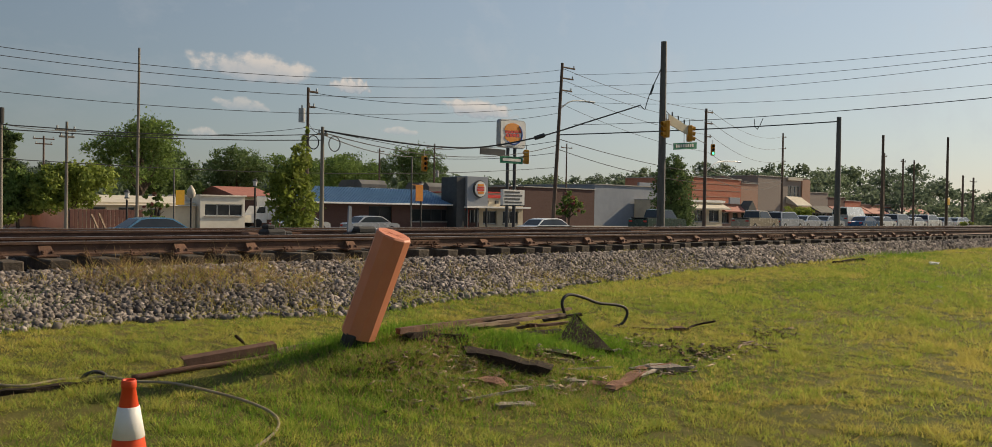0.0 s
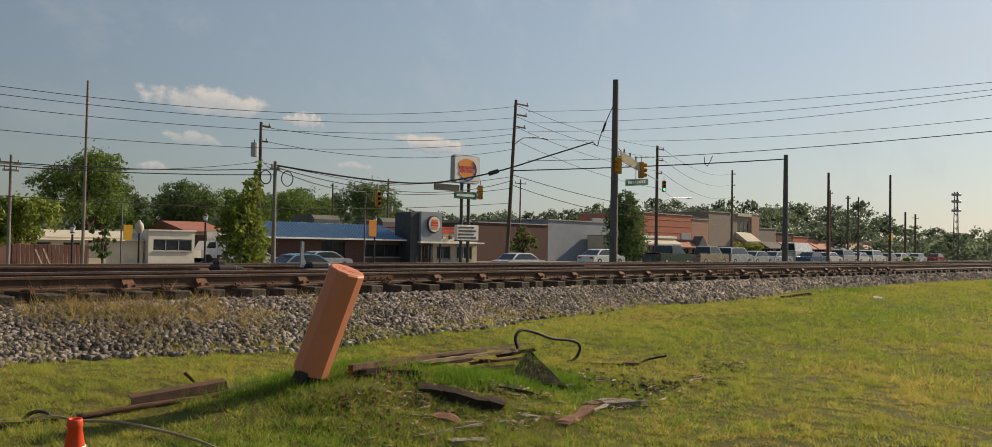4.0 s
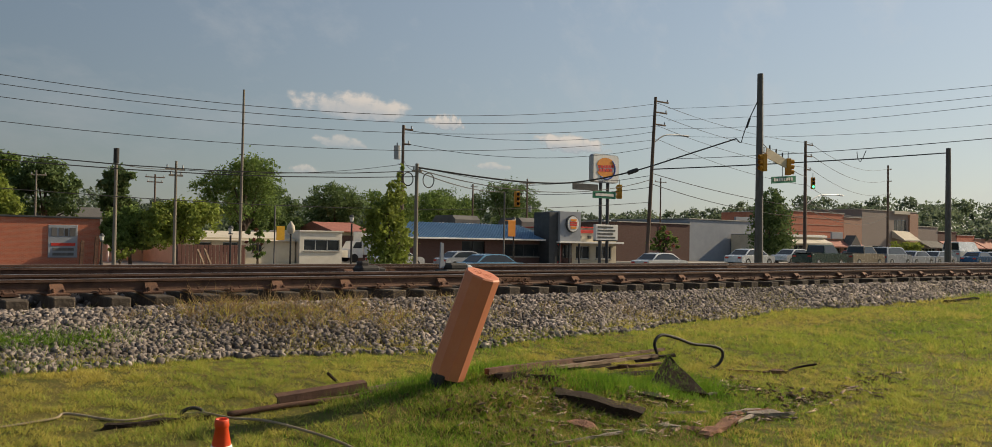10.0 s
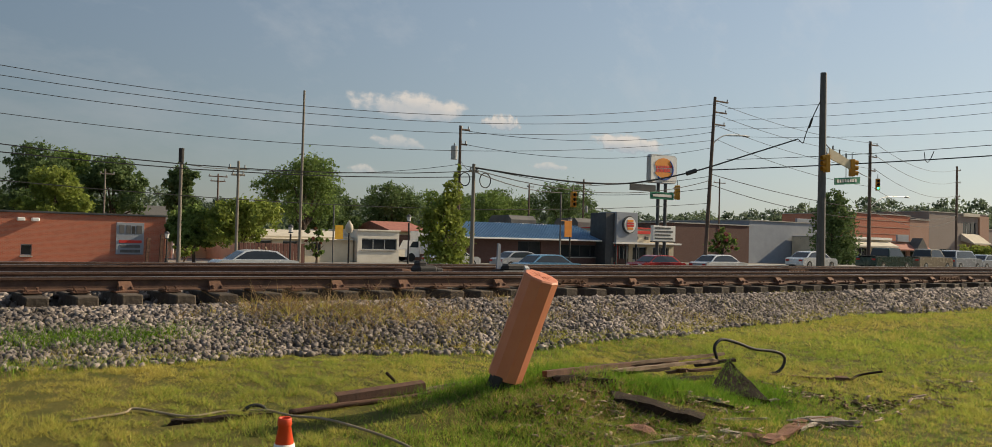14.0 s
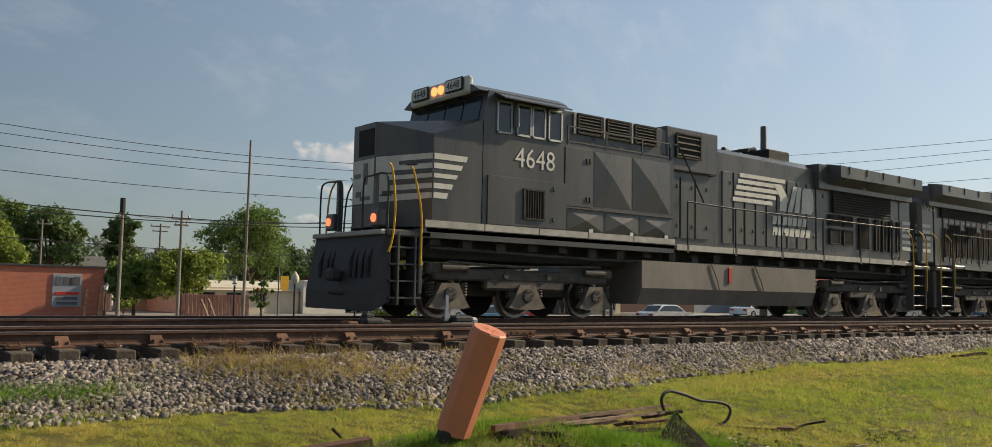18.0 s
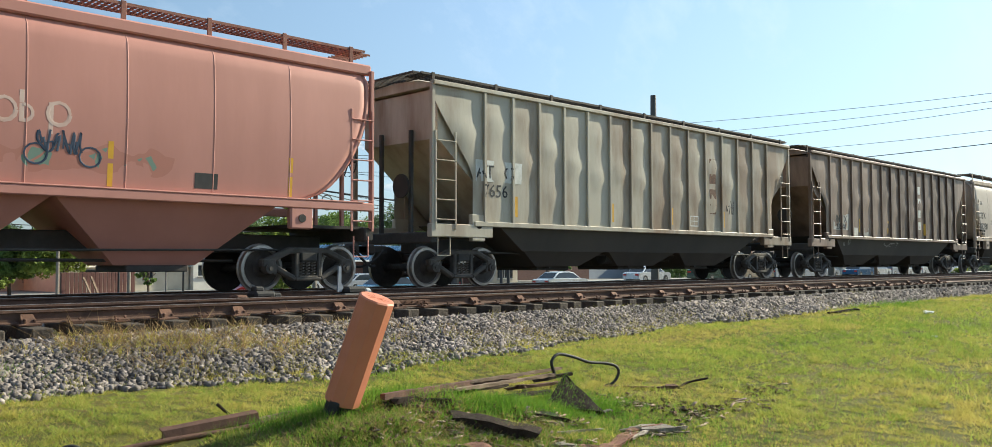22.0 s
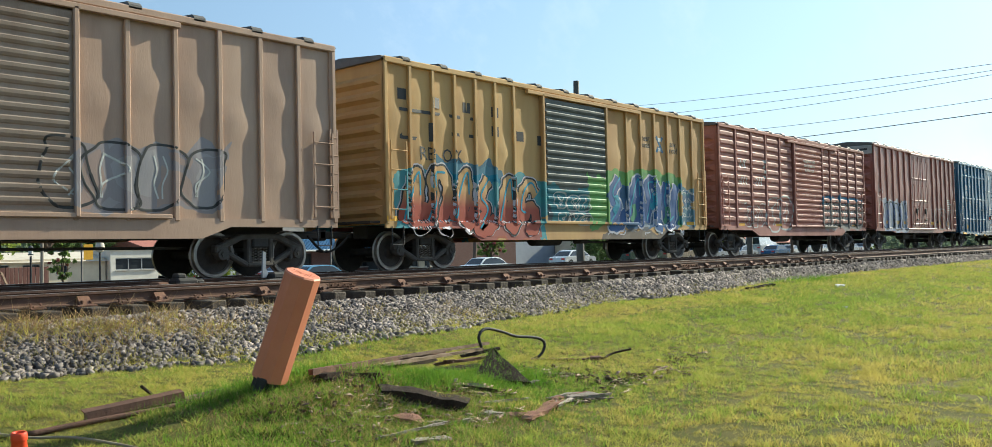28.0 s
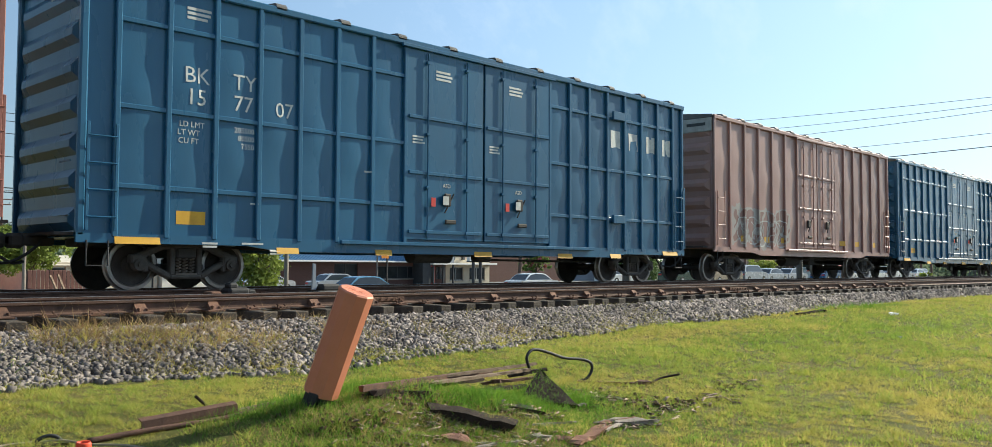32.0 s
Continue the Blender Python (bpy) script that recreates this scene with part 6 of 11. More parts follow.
def traffic_light(x, y, z, label, turn=0.0, lit=None):
    th = thing("traffic_light", label, "traffic light", pose(x, y, z, 0, 0, turn), "signals at the crossing")
    g = G()
    g.box(0, 0, 0, 0.36, 0.3, 1.1, b=0.03)
    part("housing", g, "signal", th, "yellow signal housing")
    for k, m in ((0.34, "signred"), (0, "orange"), (-0.34, "sign_green")):
        g = G()
        g.cyl((0, -0.15, k), (0, -0.17, k), 0.12, n=14)
        part("lens", g, "greenlit" if lit and m == "sign_green" else "black", th)
        g = G()
        g.cyl((0, -0.15, k + 0.02), (0, -0.38, k + 0.0), 0.15, n=10, caps=False)
        part("visor", g, "signal", th)
    g = G()
    g.cyl((0, 0, 0.55), (0, 0, 0.95), 0.03, n=6)
    part("hanger", g, "galv", th)


M["greenlit"] = mat("green_signal_light", (0.1, 0.9, 0.45), (0.1, 0.9, 0.45), 0.3, bump=0, glow=2.0)


def wire(a, b, sag, r=0.02, n=14, label="black overhead wire between poles", name="overhead_wire"):
    a, b = Vector(a), Vector(b)
    g = G()
    g.tube([a.lerp(b, k / n) - Vector((0, 0, sag * 4 * (k / n) * (1 - k / n))) for k in range(n + 1)], r, 4)
    tagged(part(name, g, "wire", fix=False), label, "wire", "overhead wires")


def build_wires():
    p3 = [(52.9, 46.67, 12.45), (52.9, 46.67, 11.55), (52.9, 46.67, 10.7), (52.9, 46.67, 9.65)]
    p4 = [(76.9, 48.7, 11.5), (76.9, 48.7, 10.4), (76.8, 48.7, 9.1), (76.5, 48.7, 7.4)]
    far = [(131.9, 70, 13.8), (131.9, 70, 12.0), (131.9, 70, 10.0), (131.6, 70, 8.0)]
    left = [(-25, 49, 13.78), (-25, 49, 12.61), (-25, 49, 11.80), (-25, 49, 10.52)]
    for k in range(4):
        wire(left[k], p3[k], (4.25, 3.62, 3.40, 3.38)[k], 0.02, 36)
        wire(p3[k], p4[k], 0.5, 0.018)
        wire(p4[k], far[k], 1.3, 0.02)
    # high line passing over to the right
    for z0, z1, s in ((12.16, 9.27, 0.51), (11.25, 9.16, 0.61), (10.58, 9.21, 0.84), (10.03, 8.07, 0.95), (8.22, 7.37, 0.49)):
        wire((54.0, 46.67, z0), (44.89, 1.83, z1), s, 0.014 if z1 > 7.5 else 0.024, 24)
    wire((32.25, 50.78, 8.9), (52.4, 46.67, 10.2), 0.7, 0.02)
    wire((32.25, 50.78, 8.0), (52.3, 46.67, 9.0), 0.9, 0.02)
    wire((32.25, 50.78, 7.0), (26.3, 40, 5.3), 0.3, 0.015)
    # heavy bundled cable
    for a, b, s, r in (((-25, 42, 10.6), (26.3, 40, 5.2), 2.65, 0.03), ((-25, 42, 8.5), (26.3, 40, 4.9), 1.88, 0.03), ((26.3, 40, 5.3), (52.15, 46.67, 6.5), 1.1, 0.03), ((52.2, 46.67, 7.3), (67.9, 31.7, 8.7), 0.1, 0.05), ((-25, 42, 6.2), (52.0, 46.67, 4.75), 2.15, 0.025), ((52.1, 46.67, 6.2), (76.3, 48.7, 4.4), 0.5, 0.03), ((52.15, 46.67, 7.0), (76.3, 48.7, 5.3), 0.3, 0.03), ((76.3, 48.7, 5.2), (131.6, 70, 6.5), 1.4, 0.03), ((76.3, 48.7, 5.8), (131.6, 70, 7.0), 1.0, 0.03), ((49.3, 34.83, 8.3), (76.3, 48.7, 8.2), 0.35, 0.03), ((42.0, 52, 5.2), (52.0, 46.67, 5.9), 0.3, 0.025), ((26.3, 40, 5.2), (42.0, 52, 5.25), 0.3, 0.03), ((13.25, 48, 5.2), (17.65, 52, 5.4), 0.1, 0.02), ((17.65, 52, 5.4), (32.25, 50.78, 6.6), 0.4, 0.02)):
        wire(a, b, s, r)
    # heavy bundle that climbs from the short pole to the steel pole
    g = G()
    g.tube(smooth_pts([(26.3, 40, 5.4), (29.8, 39, 5.04), (33.0, 38.5, 4.9), (36.0, 38, 5.05), (39.1, 36.5, 5.78), (43.3, 35.9, 7.05), (47.4, 35.3, 8.33)], 6), 0.045, 6)
    g.tube(smooth_pts([(47.4, 35.3, 8.33), (47.75, 35.2, 8.1), (47.95, 35.2, 8.5), (48.3, 35.1, 9.4), (49.05, 34.9, 10.85)], 5), 0.03, 6)
    g.cyl((38.9, 36.6, 5.70), (39.5, 36.45, 5.90), 0.13, n=8)
    g.cyl((48.2, 35.1, 9.1), (48.45, 35.05, 9.7), 0.07, n=8)
    tagged(part("heavy_cable", g, "wire"), "heavy black cable bundle climbing to the steel pole", "cable")
    pole(-25, 42, 11.0, 0.2, "wooden cable pole down the street", "pole", arms=((10.6, -0.4, 0.4),))
    # cable coils beside the short pole
    for x, r in ((25.75, 0.32), (27.05, 0.36)):
        g = G()
        g.tube([(x + r * math.cos(a * 0.5), 40, 4.75 + r * 1.1 * math.sin(a * 0.5)) for a in range(14)], 0.03, 5)
        tagged(part("cable_coil", g, "wire"), "coiled spare cable hung at the pole", "cable")
    g = G()
    g.tube([(63.2, 36.1, 8.75), (63.3, 36.1, 8.2), (63.5, 36.0, 8.0), (63.7, 35.9, 8.3), (63.8, 35.7, 8.85)], 0.03, 5)
    tagged(part("cable_coil", g, "wire"), "slack cable loop under the line", "cable")
    # anchors for the lines that leave the view
    pole(-25, 49, 14.2, 0.2, "wooden utility pole down the street", "pole", arms=((13.7, -0.5, 0.5), (12.5, -0.5, 0.5), (11.7, -0.5, 0.5)))
    pole(44.89, 1.83, 9.9, 0.2, "wooden power-line pole on the grass side", "pole", arms=((9.5, -0.5, 0.5), (8.1, -0.4, 0.4)))
    # signals and street signs on their span wires
    traffic_light(41.2, 49.6, 4.62, "yellow traffic light hung from a span wire", -20)
    traffic_light(51.1, 49.0, 5.6, "yellow traffic light near the leaning pole", 160)
    th = thing("span_wire", "span wire with traffic signs over the street", "wire", pose(0, 0, 0))
    g = G()
    g.tube([(31.9, 50.78, 6.6), (41.2, 49.6, 5.55), (47, 49.2, 6.1), (51.1, 49.0, 6.5), (52.1, 46.8, 6.8)], 0.02, 5)
    part("cable", g, "wire", th)
    box_part("sign_board", th, 46.2, 48.9, 49.1, 49.16, 5.55, 6.05, "darkpanel", "dark board seen from behind")
    box_part("street_sign", th, 48.2, 50.7, 48.98, 49.04, 5.0, 5.55, "sign_green", "green street name sign")
    box_part("sign_text", th, 48.45, 50.45, 48.95, 48.975, 5.18, 5.38, "white", b=0)
    th = thing("signal_arm", "pale signal arm with street sign on the steel pole", "signal arm", pose(0, 0, 0))
    g = G()
    g.plate([(49.2, 7.85), (51.6, 7.15), (51.6, 6.6), (49.2, 7.2)], 34.28, 34.36)
    part("arm", g, "cream", th, "pale weathered board along the arm")
    g = G()
    g.cyl((49.3, 34.7, 7.6), (51.9, 34.42, 6.95), 0.06, n=8)
    for x, z in ((49.7, 7.68), (50.4, 7.48), (51.1, 7.3)):
        g.cyl((x, 34.4, z), (x, 34.4, z + 0.35), 0.05, n=6)
    part("bracket", g, "steel", th)
    g = G()
    g.plate([(49.8, 5.55), (52.5, 5.78), (52.5, 6.22), (49.8, 5.99)], 34.3, 34.34)
    part("street_sign", g, "sign_green", th, "green street name sign")
    g = G()
    for k in range(8):
        x = 50.1 + k * 0.27
        g.box(x, 34.285, 5.79 + 0.085 * (x - 49.8), 0.18, 0.02, 0.2)
    part("sign_text", g, "white", th)
    g = G()
    g.cyl((51.0, 34.32, 6.05), (51.0, 34.32, 7.0), 0.025, n=6)
    part("sign_hanger", g, "galv", th)
    traffic_light(48.95, 34.3, 6.85, "yellow traffic light on the signal arm", 250)
    traffic_light(51.6, 34.3, 6.75, "yellow traffic light at the arm's tip", 60)
    traffic_light(76.6, 48.2, 7.6, "dark traffic light showing green", -45, True)
    th = thing("marker_plate", "yellow marker plate on a pole", "sign", pose(104.1, 35.7, 3.1))
    g = G()
    g.box(0, 0, 0, 0.7, 0.05, 0.8, b=0.02)
    part("plate", g, "yellow", th)


build_wires()


# ---- trees ----
def leaf_mesh(name, blobs, n, size, seed, tufts=24):
    """Many small leaf quads spread over the skin of several lobes."""
    rng = np.random.default_rng(seed)
    blobs = np.array(blobs, float)
    w = blobs[:, 3] * blobs[:, 4] * blobs[:, 5]
    pick = rng.choice(len(blobs), n, p=(w ** 0.7) / (w ** 0.7).sum())
    # leaves gather in tufts over the lobes
    k = max(8, n // tufts)
    pick = pick[:k]
    d = rng.normal(size=(k, 3))
    d /= np.linalg.norm(d, axis=1)[:, None]
    tuft = blobs[pick, :3] + d * blobs[pick, 3:6] * (rng.uniform(0.45, 1.1, k) ** 0.6)[:, None]
    own = rng.integers(0, k, n)
    d = d[own] + rng.normal(size=(n, 3)) * 0.4
    c = tuft[own] + rng.normal(size=(n, 3)) * blobs[pick[own], 3:6] * 0.17
    a = rng.normal(size=(n, 3))
    a /= np.linalg.norm(a, axis=1)[:, None]
    b = np.cross(a, d + rng.normal(size=(n, 3)) * 0.6)
    b /= np.linalg.norm(b, axis=1)[:, None] + 1e-9
    s = size * rng.uniform(0.5, 1.3, (n, 1))
    v = np.empty((n, 4, 3))
    v[:, 0], v[:, 1], v[:, 2], v[:, 3] = c - a * s, c + b * s * 0.55, c + a * s, c - b * s * 0.55
    return np_mesh(name, v.reshape(-1, 3), np.arange(4 * n).reshape(n, 4))


def tree(x, y, top, half, material, label, seed, n=2600, leaf=0.3, trunk_h=None, base=ZT, bloom=None):
    rng = random.Random(seed)
    th = thing("tree", label, "tree", pose(x, y, base))
    H = top - base
    ch = trunk_h or H * 0.3
    g = G()
    g.tube(smooth_pts([(0, 0, -0.2), (0.05 * H * rng.uniform(-1, 1) * 0.3, 0, H * 0.3), (0, 0.02 * H, H * 0.7)], 4), [0.035 * H * (1 - 0.085 * k) for k in range(9)], 7)
    part("trunk", g, "bark", th)
    blobs = []
    for k in range(30):
        a = rng.uniform(0, 6.28)
        v = rng.uniform(0, 1)
        rr = half * (0.82 - 0.5 * abs(v - 0.35)) * rng.uniform(0.3, 1.05)
        s = half * rng.uniform(0.15, 0.36)
        z = ch + (H - ch) * (0.15 + 0.75 * v)
        blobs.append((rr * math.cos(a), rr * math.sin(a), min(z, H - s * 0.7), s, s, s * 0.75))
        if k < 6:
            g = G()
            g.tube(smooth_pts([(0, 0, H * 0.28 + 0.05 * k), (rr * 0.5 * math.cos(a), rr * 0.5 * math.sin(a), (z + H * 0.3) / 2 + 0.2), (rr * math.cos(a), rr * math.sin(a), z)], 3), [0.014 * H * (1 - 0.11 * q) for q in range(7)], 5)
            part("limb", g, "bark", th)
    blobs.append((0, 0, H - half * 0.42, half * 0.42, half * 0.42, half * 0.42))
    part("crown", leaf_mesh("crown", blobs, n, leaf, seed), material, th)
    if bloom:
        part("blossom", leaf_mesh("blossom", blobs, n // 3, leaf * 0.8, seed + 50), bloom, th)


def build_trees():
    for i, (x, y, z, h, m, lab) in enumerate((
            (12.9, 95, 9.9, 3.6, "leaf_dark", "tall dark green tree behind the brick shop"), (13.1, 86, 7.0, 3.4, "leaf_light", "sunlit yellow-green tree behind the brick shop"), (5.0, 90, 8.6, 3.8, "leaf", "green tree behind the brick shop"),
            (-3.0, 92, 9.2, 4.2, "leaf_dark", "dark tree behind the brick shop"), (21.8, 105, 9.8, 4.6, "leaf_dark", "dark broad tree behind the house"), (17.5, 108, 10.5, 3.6, "leaf", "green tree behind the house"), (27.6, 100, 8.9, 2.6, "leaf_dark", "narrow dark tree beside the pole"), (23.6, 68, 4.2, 3.4, "leaf_light", "low spreading light green tree by the fence"),
            (20.5, 70, 3.6, 2.4, "leaf", "low green tree by the fence"), (37.9, 90, 10.5, 4.9, "leaf", "big round green tree above the shops"), (46.0, 105, 7.6, 4.5, "leaf_dark", "dark tree behind the white shop"), (55.0, 122, 8.8, 5.5, "leaf_dark", "dark tree behind the restaurant"), (66.6, 124, 9.8, 6.5, "leaf_dark", "dark green tree behind the restaurant"),
            (91.3, 130, 10.2, 7.5, "leaf", "broad green tree behind the shops"), (78.0, 126, 9.6, 6.5, "leaf", "green tree behind the restaurant"), (107.1, 132, 12.5, 8.0, "leaf_dark", "tall dark tree behind the shops"), (100.0, 140, 11.5, 7.0, "leaf_dark", "dark tree behind the shops"))):
        tree(x, y, z, h, M[m], lab, 100 + i, 15000 if y < 98 else 12000, 0.15 if y < 98 else 0.2)
    # pole smothered in vine, and the ivy column by the hall
    th = thing("vine_bush", "dense climbing vine smothering a low pole", "bush", pose(27.65, 45.0, ZT))
    part("foliage", leaf_mesh("foliage", [(0, 0, 0.9, 1.3, 0.9, 1.1), (0.3, 0, 2.1, 1.35, 0.9, 1.1), (-0.2, 0, 3.3, 1.15, 0.8, 1.0), (0.2, 0, 4.3, 0.8, 0.6, 0.9), (-0.9, 0, 3.6, 0.6, 0.5, 0.5), (0.9, 0, 2.9, 0.6, 0.5, 0.7), (0.5, 0, 5.1, 0.55, 0.45, 0.6), (0.9, 0, 5.9, 0.35, 0.3, 0.5), (0.8, 0, 6.6, 0.18, 0.18, 0.4), (-1.0, 0, 2.4, 0.6, 0.5, 0.6), (-0.8, 0, 4.4, 0.35, 0.3, 0.35)], 6500, 0.13, 41), "leaf_light", th)
    g = G()
    g.cyl((0, 0, -0.2), (0, 0, 4.2), 0.12, n=8)
    part("stem", g, "bark", th)
    th = thing("ivy_column", "tall dark ivy-covered column beside the steel pole", "tree", pose(80.7, 55.6, ZT))
    part("foliage", leaf_mesh("foliage", [(0, 0, 1.5, 2.6, 2, 1.8), (0, 0, 3.6, 2.5, 2, 1.8), (0.2, 0, 5.6, 2.1, 1.8, 1.6), (0, 0, 7.2, 1.2, 1.2, 1.0), (-1.6, 0, 4.9, 1.2, 1, 1.0), (1.8, 0, 2.6, 1.2, 1, 1.2)], 9000, 0.17, 42), "leaf_dark", th)
    g = G()
    g.cyl((0, 0, -0.2), (0, 0, 7.0), 0.25, n=8)
    part("stem", g, "bark", th)
    tree(69.6, 60.5, 3.3, 1.7, M["leaf"], "small crape myrtle with pink bloom by the pole", 61, 1500, 0.17, bloom="blossom")
    tree(22.6, 51.8, 2.2, 0.8, M["leaf"], "small sapling beside the globe lamp", 62, 700, 0.13, bloom="blossom")
    tree(140.5, 72, 2.6, 4.0, M["leaf_light"], "low wide tree before the brick blocks", 63, 4000, 0.17)
    tree(15.8, 56, 0.9, 0.8, M["leaf_light"], "small green shrub beside the road", 64, 600, 0.12)
    tree(111.5, 36.5, 0.9, 1.4, M["leaf_light"], "small shrub beside the tracks", 65, 600, 0.18)
    # wooded rise all round the horizon
    prof = ((100, 3.0), (74.6, 2.7), (68, 2.1), (64.5, 2.3), (63, 2.8), (60.8, 3.0), (58.9, 3.0), (54.6, 2.9), (51.4, 3.2), (48.2, 2.6), (45.8, 1.9), (43, 2.5), (41, 2.3), (38.6, 2.7), (36.2, 2.8), (33.1, 3.35), (30.1, 3.0), (26.4, 3.1), (24.3, 3.0), (22.2, 2.8), (20.2, 2.95), (18.9, 1.9), (16.7, 1.4), (10, 1.6), (3, 1.5))
    rng = np.random.default_rng(77)
    blobs = {k: [] for k in ("leaf_dark", "leaf")}
    for d0, f in ((225, 0.6), (275, 0.83), (330, 1.0)):
        deg = 3.0
        while deg < 99:
            e = float(np.interp(deg, [p[0] for p in prof[::-1]], [p[1] for p in prof[::-1]]))
            d = d0 * rng.uniform(0.92, 1.08)
            a = radians(deg)
            w = rng.uniform(4.5, 8.0)
            top = 1.4 + d * math.tan(radians(e)) * f * rng.uniform(0.88, 1.06)
            key = "leaf" if rng.random() < 0.35 else "leaf_dark"
            x, y = d * math.cos(a), d * math.sin(a)
            # one crown: a dome of lobes over a dark skirt
            for q in range(11):
                u, v = rng.uniform(0, 6.28), rng.uniform(0, 1) ** 0.7
                sz = w * rng.uniform(0.26, 0.42)
                blobs[key].append((x + w * 0.75 * v * math.cos(u), y + w * 0.75 * v * math.sin(u), top - sz * 0.8 - w * 0.75 * v * v * rng.uniform(0.5, 1.0), sz, sz, sz * 0.8))
            z = top - w * 0.9
            while z > -3:
                blobs[key].append((x, y, z, w * 0.75, w * 0.75, w * 0.5))
                z -= w * 0.6
            deg += math.degrees(w / d) * rng.uniform(0.75, 1.15)
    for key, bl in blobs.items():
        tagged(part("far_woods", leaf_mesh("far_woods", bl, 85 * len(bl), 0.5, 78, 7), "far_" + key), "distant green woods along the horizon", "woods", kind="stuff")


build_trees()


# ---- cars ----
def car(x, y, label, color, kind="sedan", facing=0):
    m = M.setdefault("car_" + color, mat("car_paint_" + color, {"white": (0.75, 0.75, 0.74), "silver": (0.45, 0.47, 0.5), "black": (0.02, 0.022, 0.025), "blue": (0.03, 0.10, 0.22), "green": (0.03, 0.06, 0.045), "red": (0.4, 0.03, 0.03), "lightblue": (0.12, 0.28, 0.42), "tan": (0.4, 0.33, 0.24)}[color], None, 0.25, 0.3, scale=3, bump=0, spec=0.6))
    th = thing("car", label, "car", pose(x, y, ZT + 0.03 + rise(x) + (0.12 if y > 53.2 else 0.0) * 0.25, 0, 0, facing), "vehicles on the street")
    L, H, w = {"sedan": (4.6, 1.45, 0.88), "suv": (4.7, 1.78, 0.93), "pickup": (5.5, 1.85, 0.97), "van": (5.6, 2.5, 1.0)}[kind]
    hl = L / 2
    hood = H * 0.62 if kind in ("sedan",) else H * 0.6
    low = [(-hl, 0.35), (-hl + 0.05, hood * 0.92), (-hl + 0.3, hood), (hl - 0.3, hood), (hl - 0.03, hood * 0.85), (hl, 0.4), (hl - 0.2, 0.28), (-hl + 0.2, 0.28)]
    if kind == "sedan":
        cab = [(-1.75, hood), (-1.05, H - 0.06), (-0.5, H), (0.35, H), (0.75, H - 0.06), (1.5, hood)]
    elif kind == "suv":
        cab = [(-hl + 0.15, hood), (-hl + 0.4, H - 0.05), (-1.0, H), (0.5, H), (0.9, H - 0.06), (1.5, hood)]
    elif kind == "pickup":
        cab = [(-0.75, hood), (-0.6, H - 0.05), (-0.3, H), (0.7, H), (0.95, H - 0.05), (1.5, hood)]
    else:
        cab = [(-hl + 0.05, hood), (-hl + 0.12, H - 0.06), (-1.5, H), (1.0, H), (1.3, H - 0.1), (2.1, hood)]
    g = G()
    g.plate(low, -w, w)
    part("body", g, m, th)
    g = G()
    n = len(cab)
    vs = [(px_, s * (w - 0.06 - 0.16 * (pz - hood) / (H - hood)), pz) for s in (-1, 1) for px_, pz in cab]
    g.add(vs, [tuple(range(n)), tuple(n + k for k in range(n))[::-1]] + [(k, n + k, n + (k + 1) % n, (k + 1) % n) for k in range(n)])
    cb = part("cabin", g, m, th)
    # glass bands stand just proud of the cabin
    for s in (-1, 1):
        g = G()
        q = [(px_ * 0.9, hood + (pz - hood) * (0.88 if pz > hood else 0) + (0.05 if pz <= hood else 0)) for px_, pz in cab]
        g.add([(px_, s * (w - 0.045 - 0.16 * (pz - hood) / (H - hood)), pz) for px_, pz in q], [tuple(range(n))])
        if kind != "van":
            part("side_glass", g, "glass", cb)
    for (xa, za), (xb, zb), o in ((cab[0], cab[1], -0.02), (cab[-1], cab[-2], 0.02)):
        g = G()
        ya, yb = w - 0.14, w - 0.26
        g.add([(xa + (xb - xa) * 0.12 + o, -ya, za + (zb - za) * 0.12), (xa + (xb - xa) * 0.12 + o, ya, za + (zb - za) * 0.12), (xa + (xb - xa) * 0.9 + o, yb, za + (zb - za) * 0.9), (xa + (xb - xa) * 0.9 + o, -yb, za + (zb - za) * 0.9)], [(0, 1, 2, 3)])
        part("windscreen", g, "glass", cb)
    for sx in (-0.58, 0.6):
        for s in (-1, 1):
            g = G()
            g.cyl((hl * sx * 1.08, s * (w - 0.2), 0.33), (hl * sx * 1.08, s * (w + 0.01), 0.33), 0.33, n=16)
            wh_ = part("wheel", g, "tyre", th)
            g = G()
            g.cyl((hl * sx * 1.08, s * (w + 0.0), 0.33), (hl * sx * 1.08, s * (w + 0.02), 0.33), 0.2, n=12)
            part("rim", g, "chrome", wh_)
    for s in (-1, 1):
        for xx, mm in ((-hl - 0.01, "signred"), (hl + 0.0, "white")):
            g = G()
            g.box(xx, s * (w - 0.25), hood * 0.78, 0.04, 0.32, 0.14, b=0.01)
            part("light", g, mm, th)
    if kind == "pickup":
        g = G()
        g.box(-1.75, 0, hood + 0.02, 1.8, 1.6, 0.06)
        part("bed_cover", g, "black", th)
    return th


moving = []


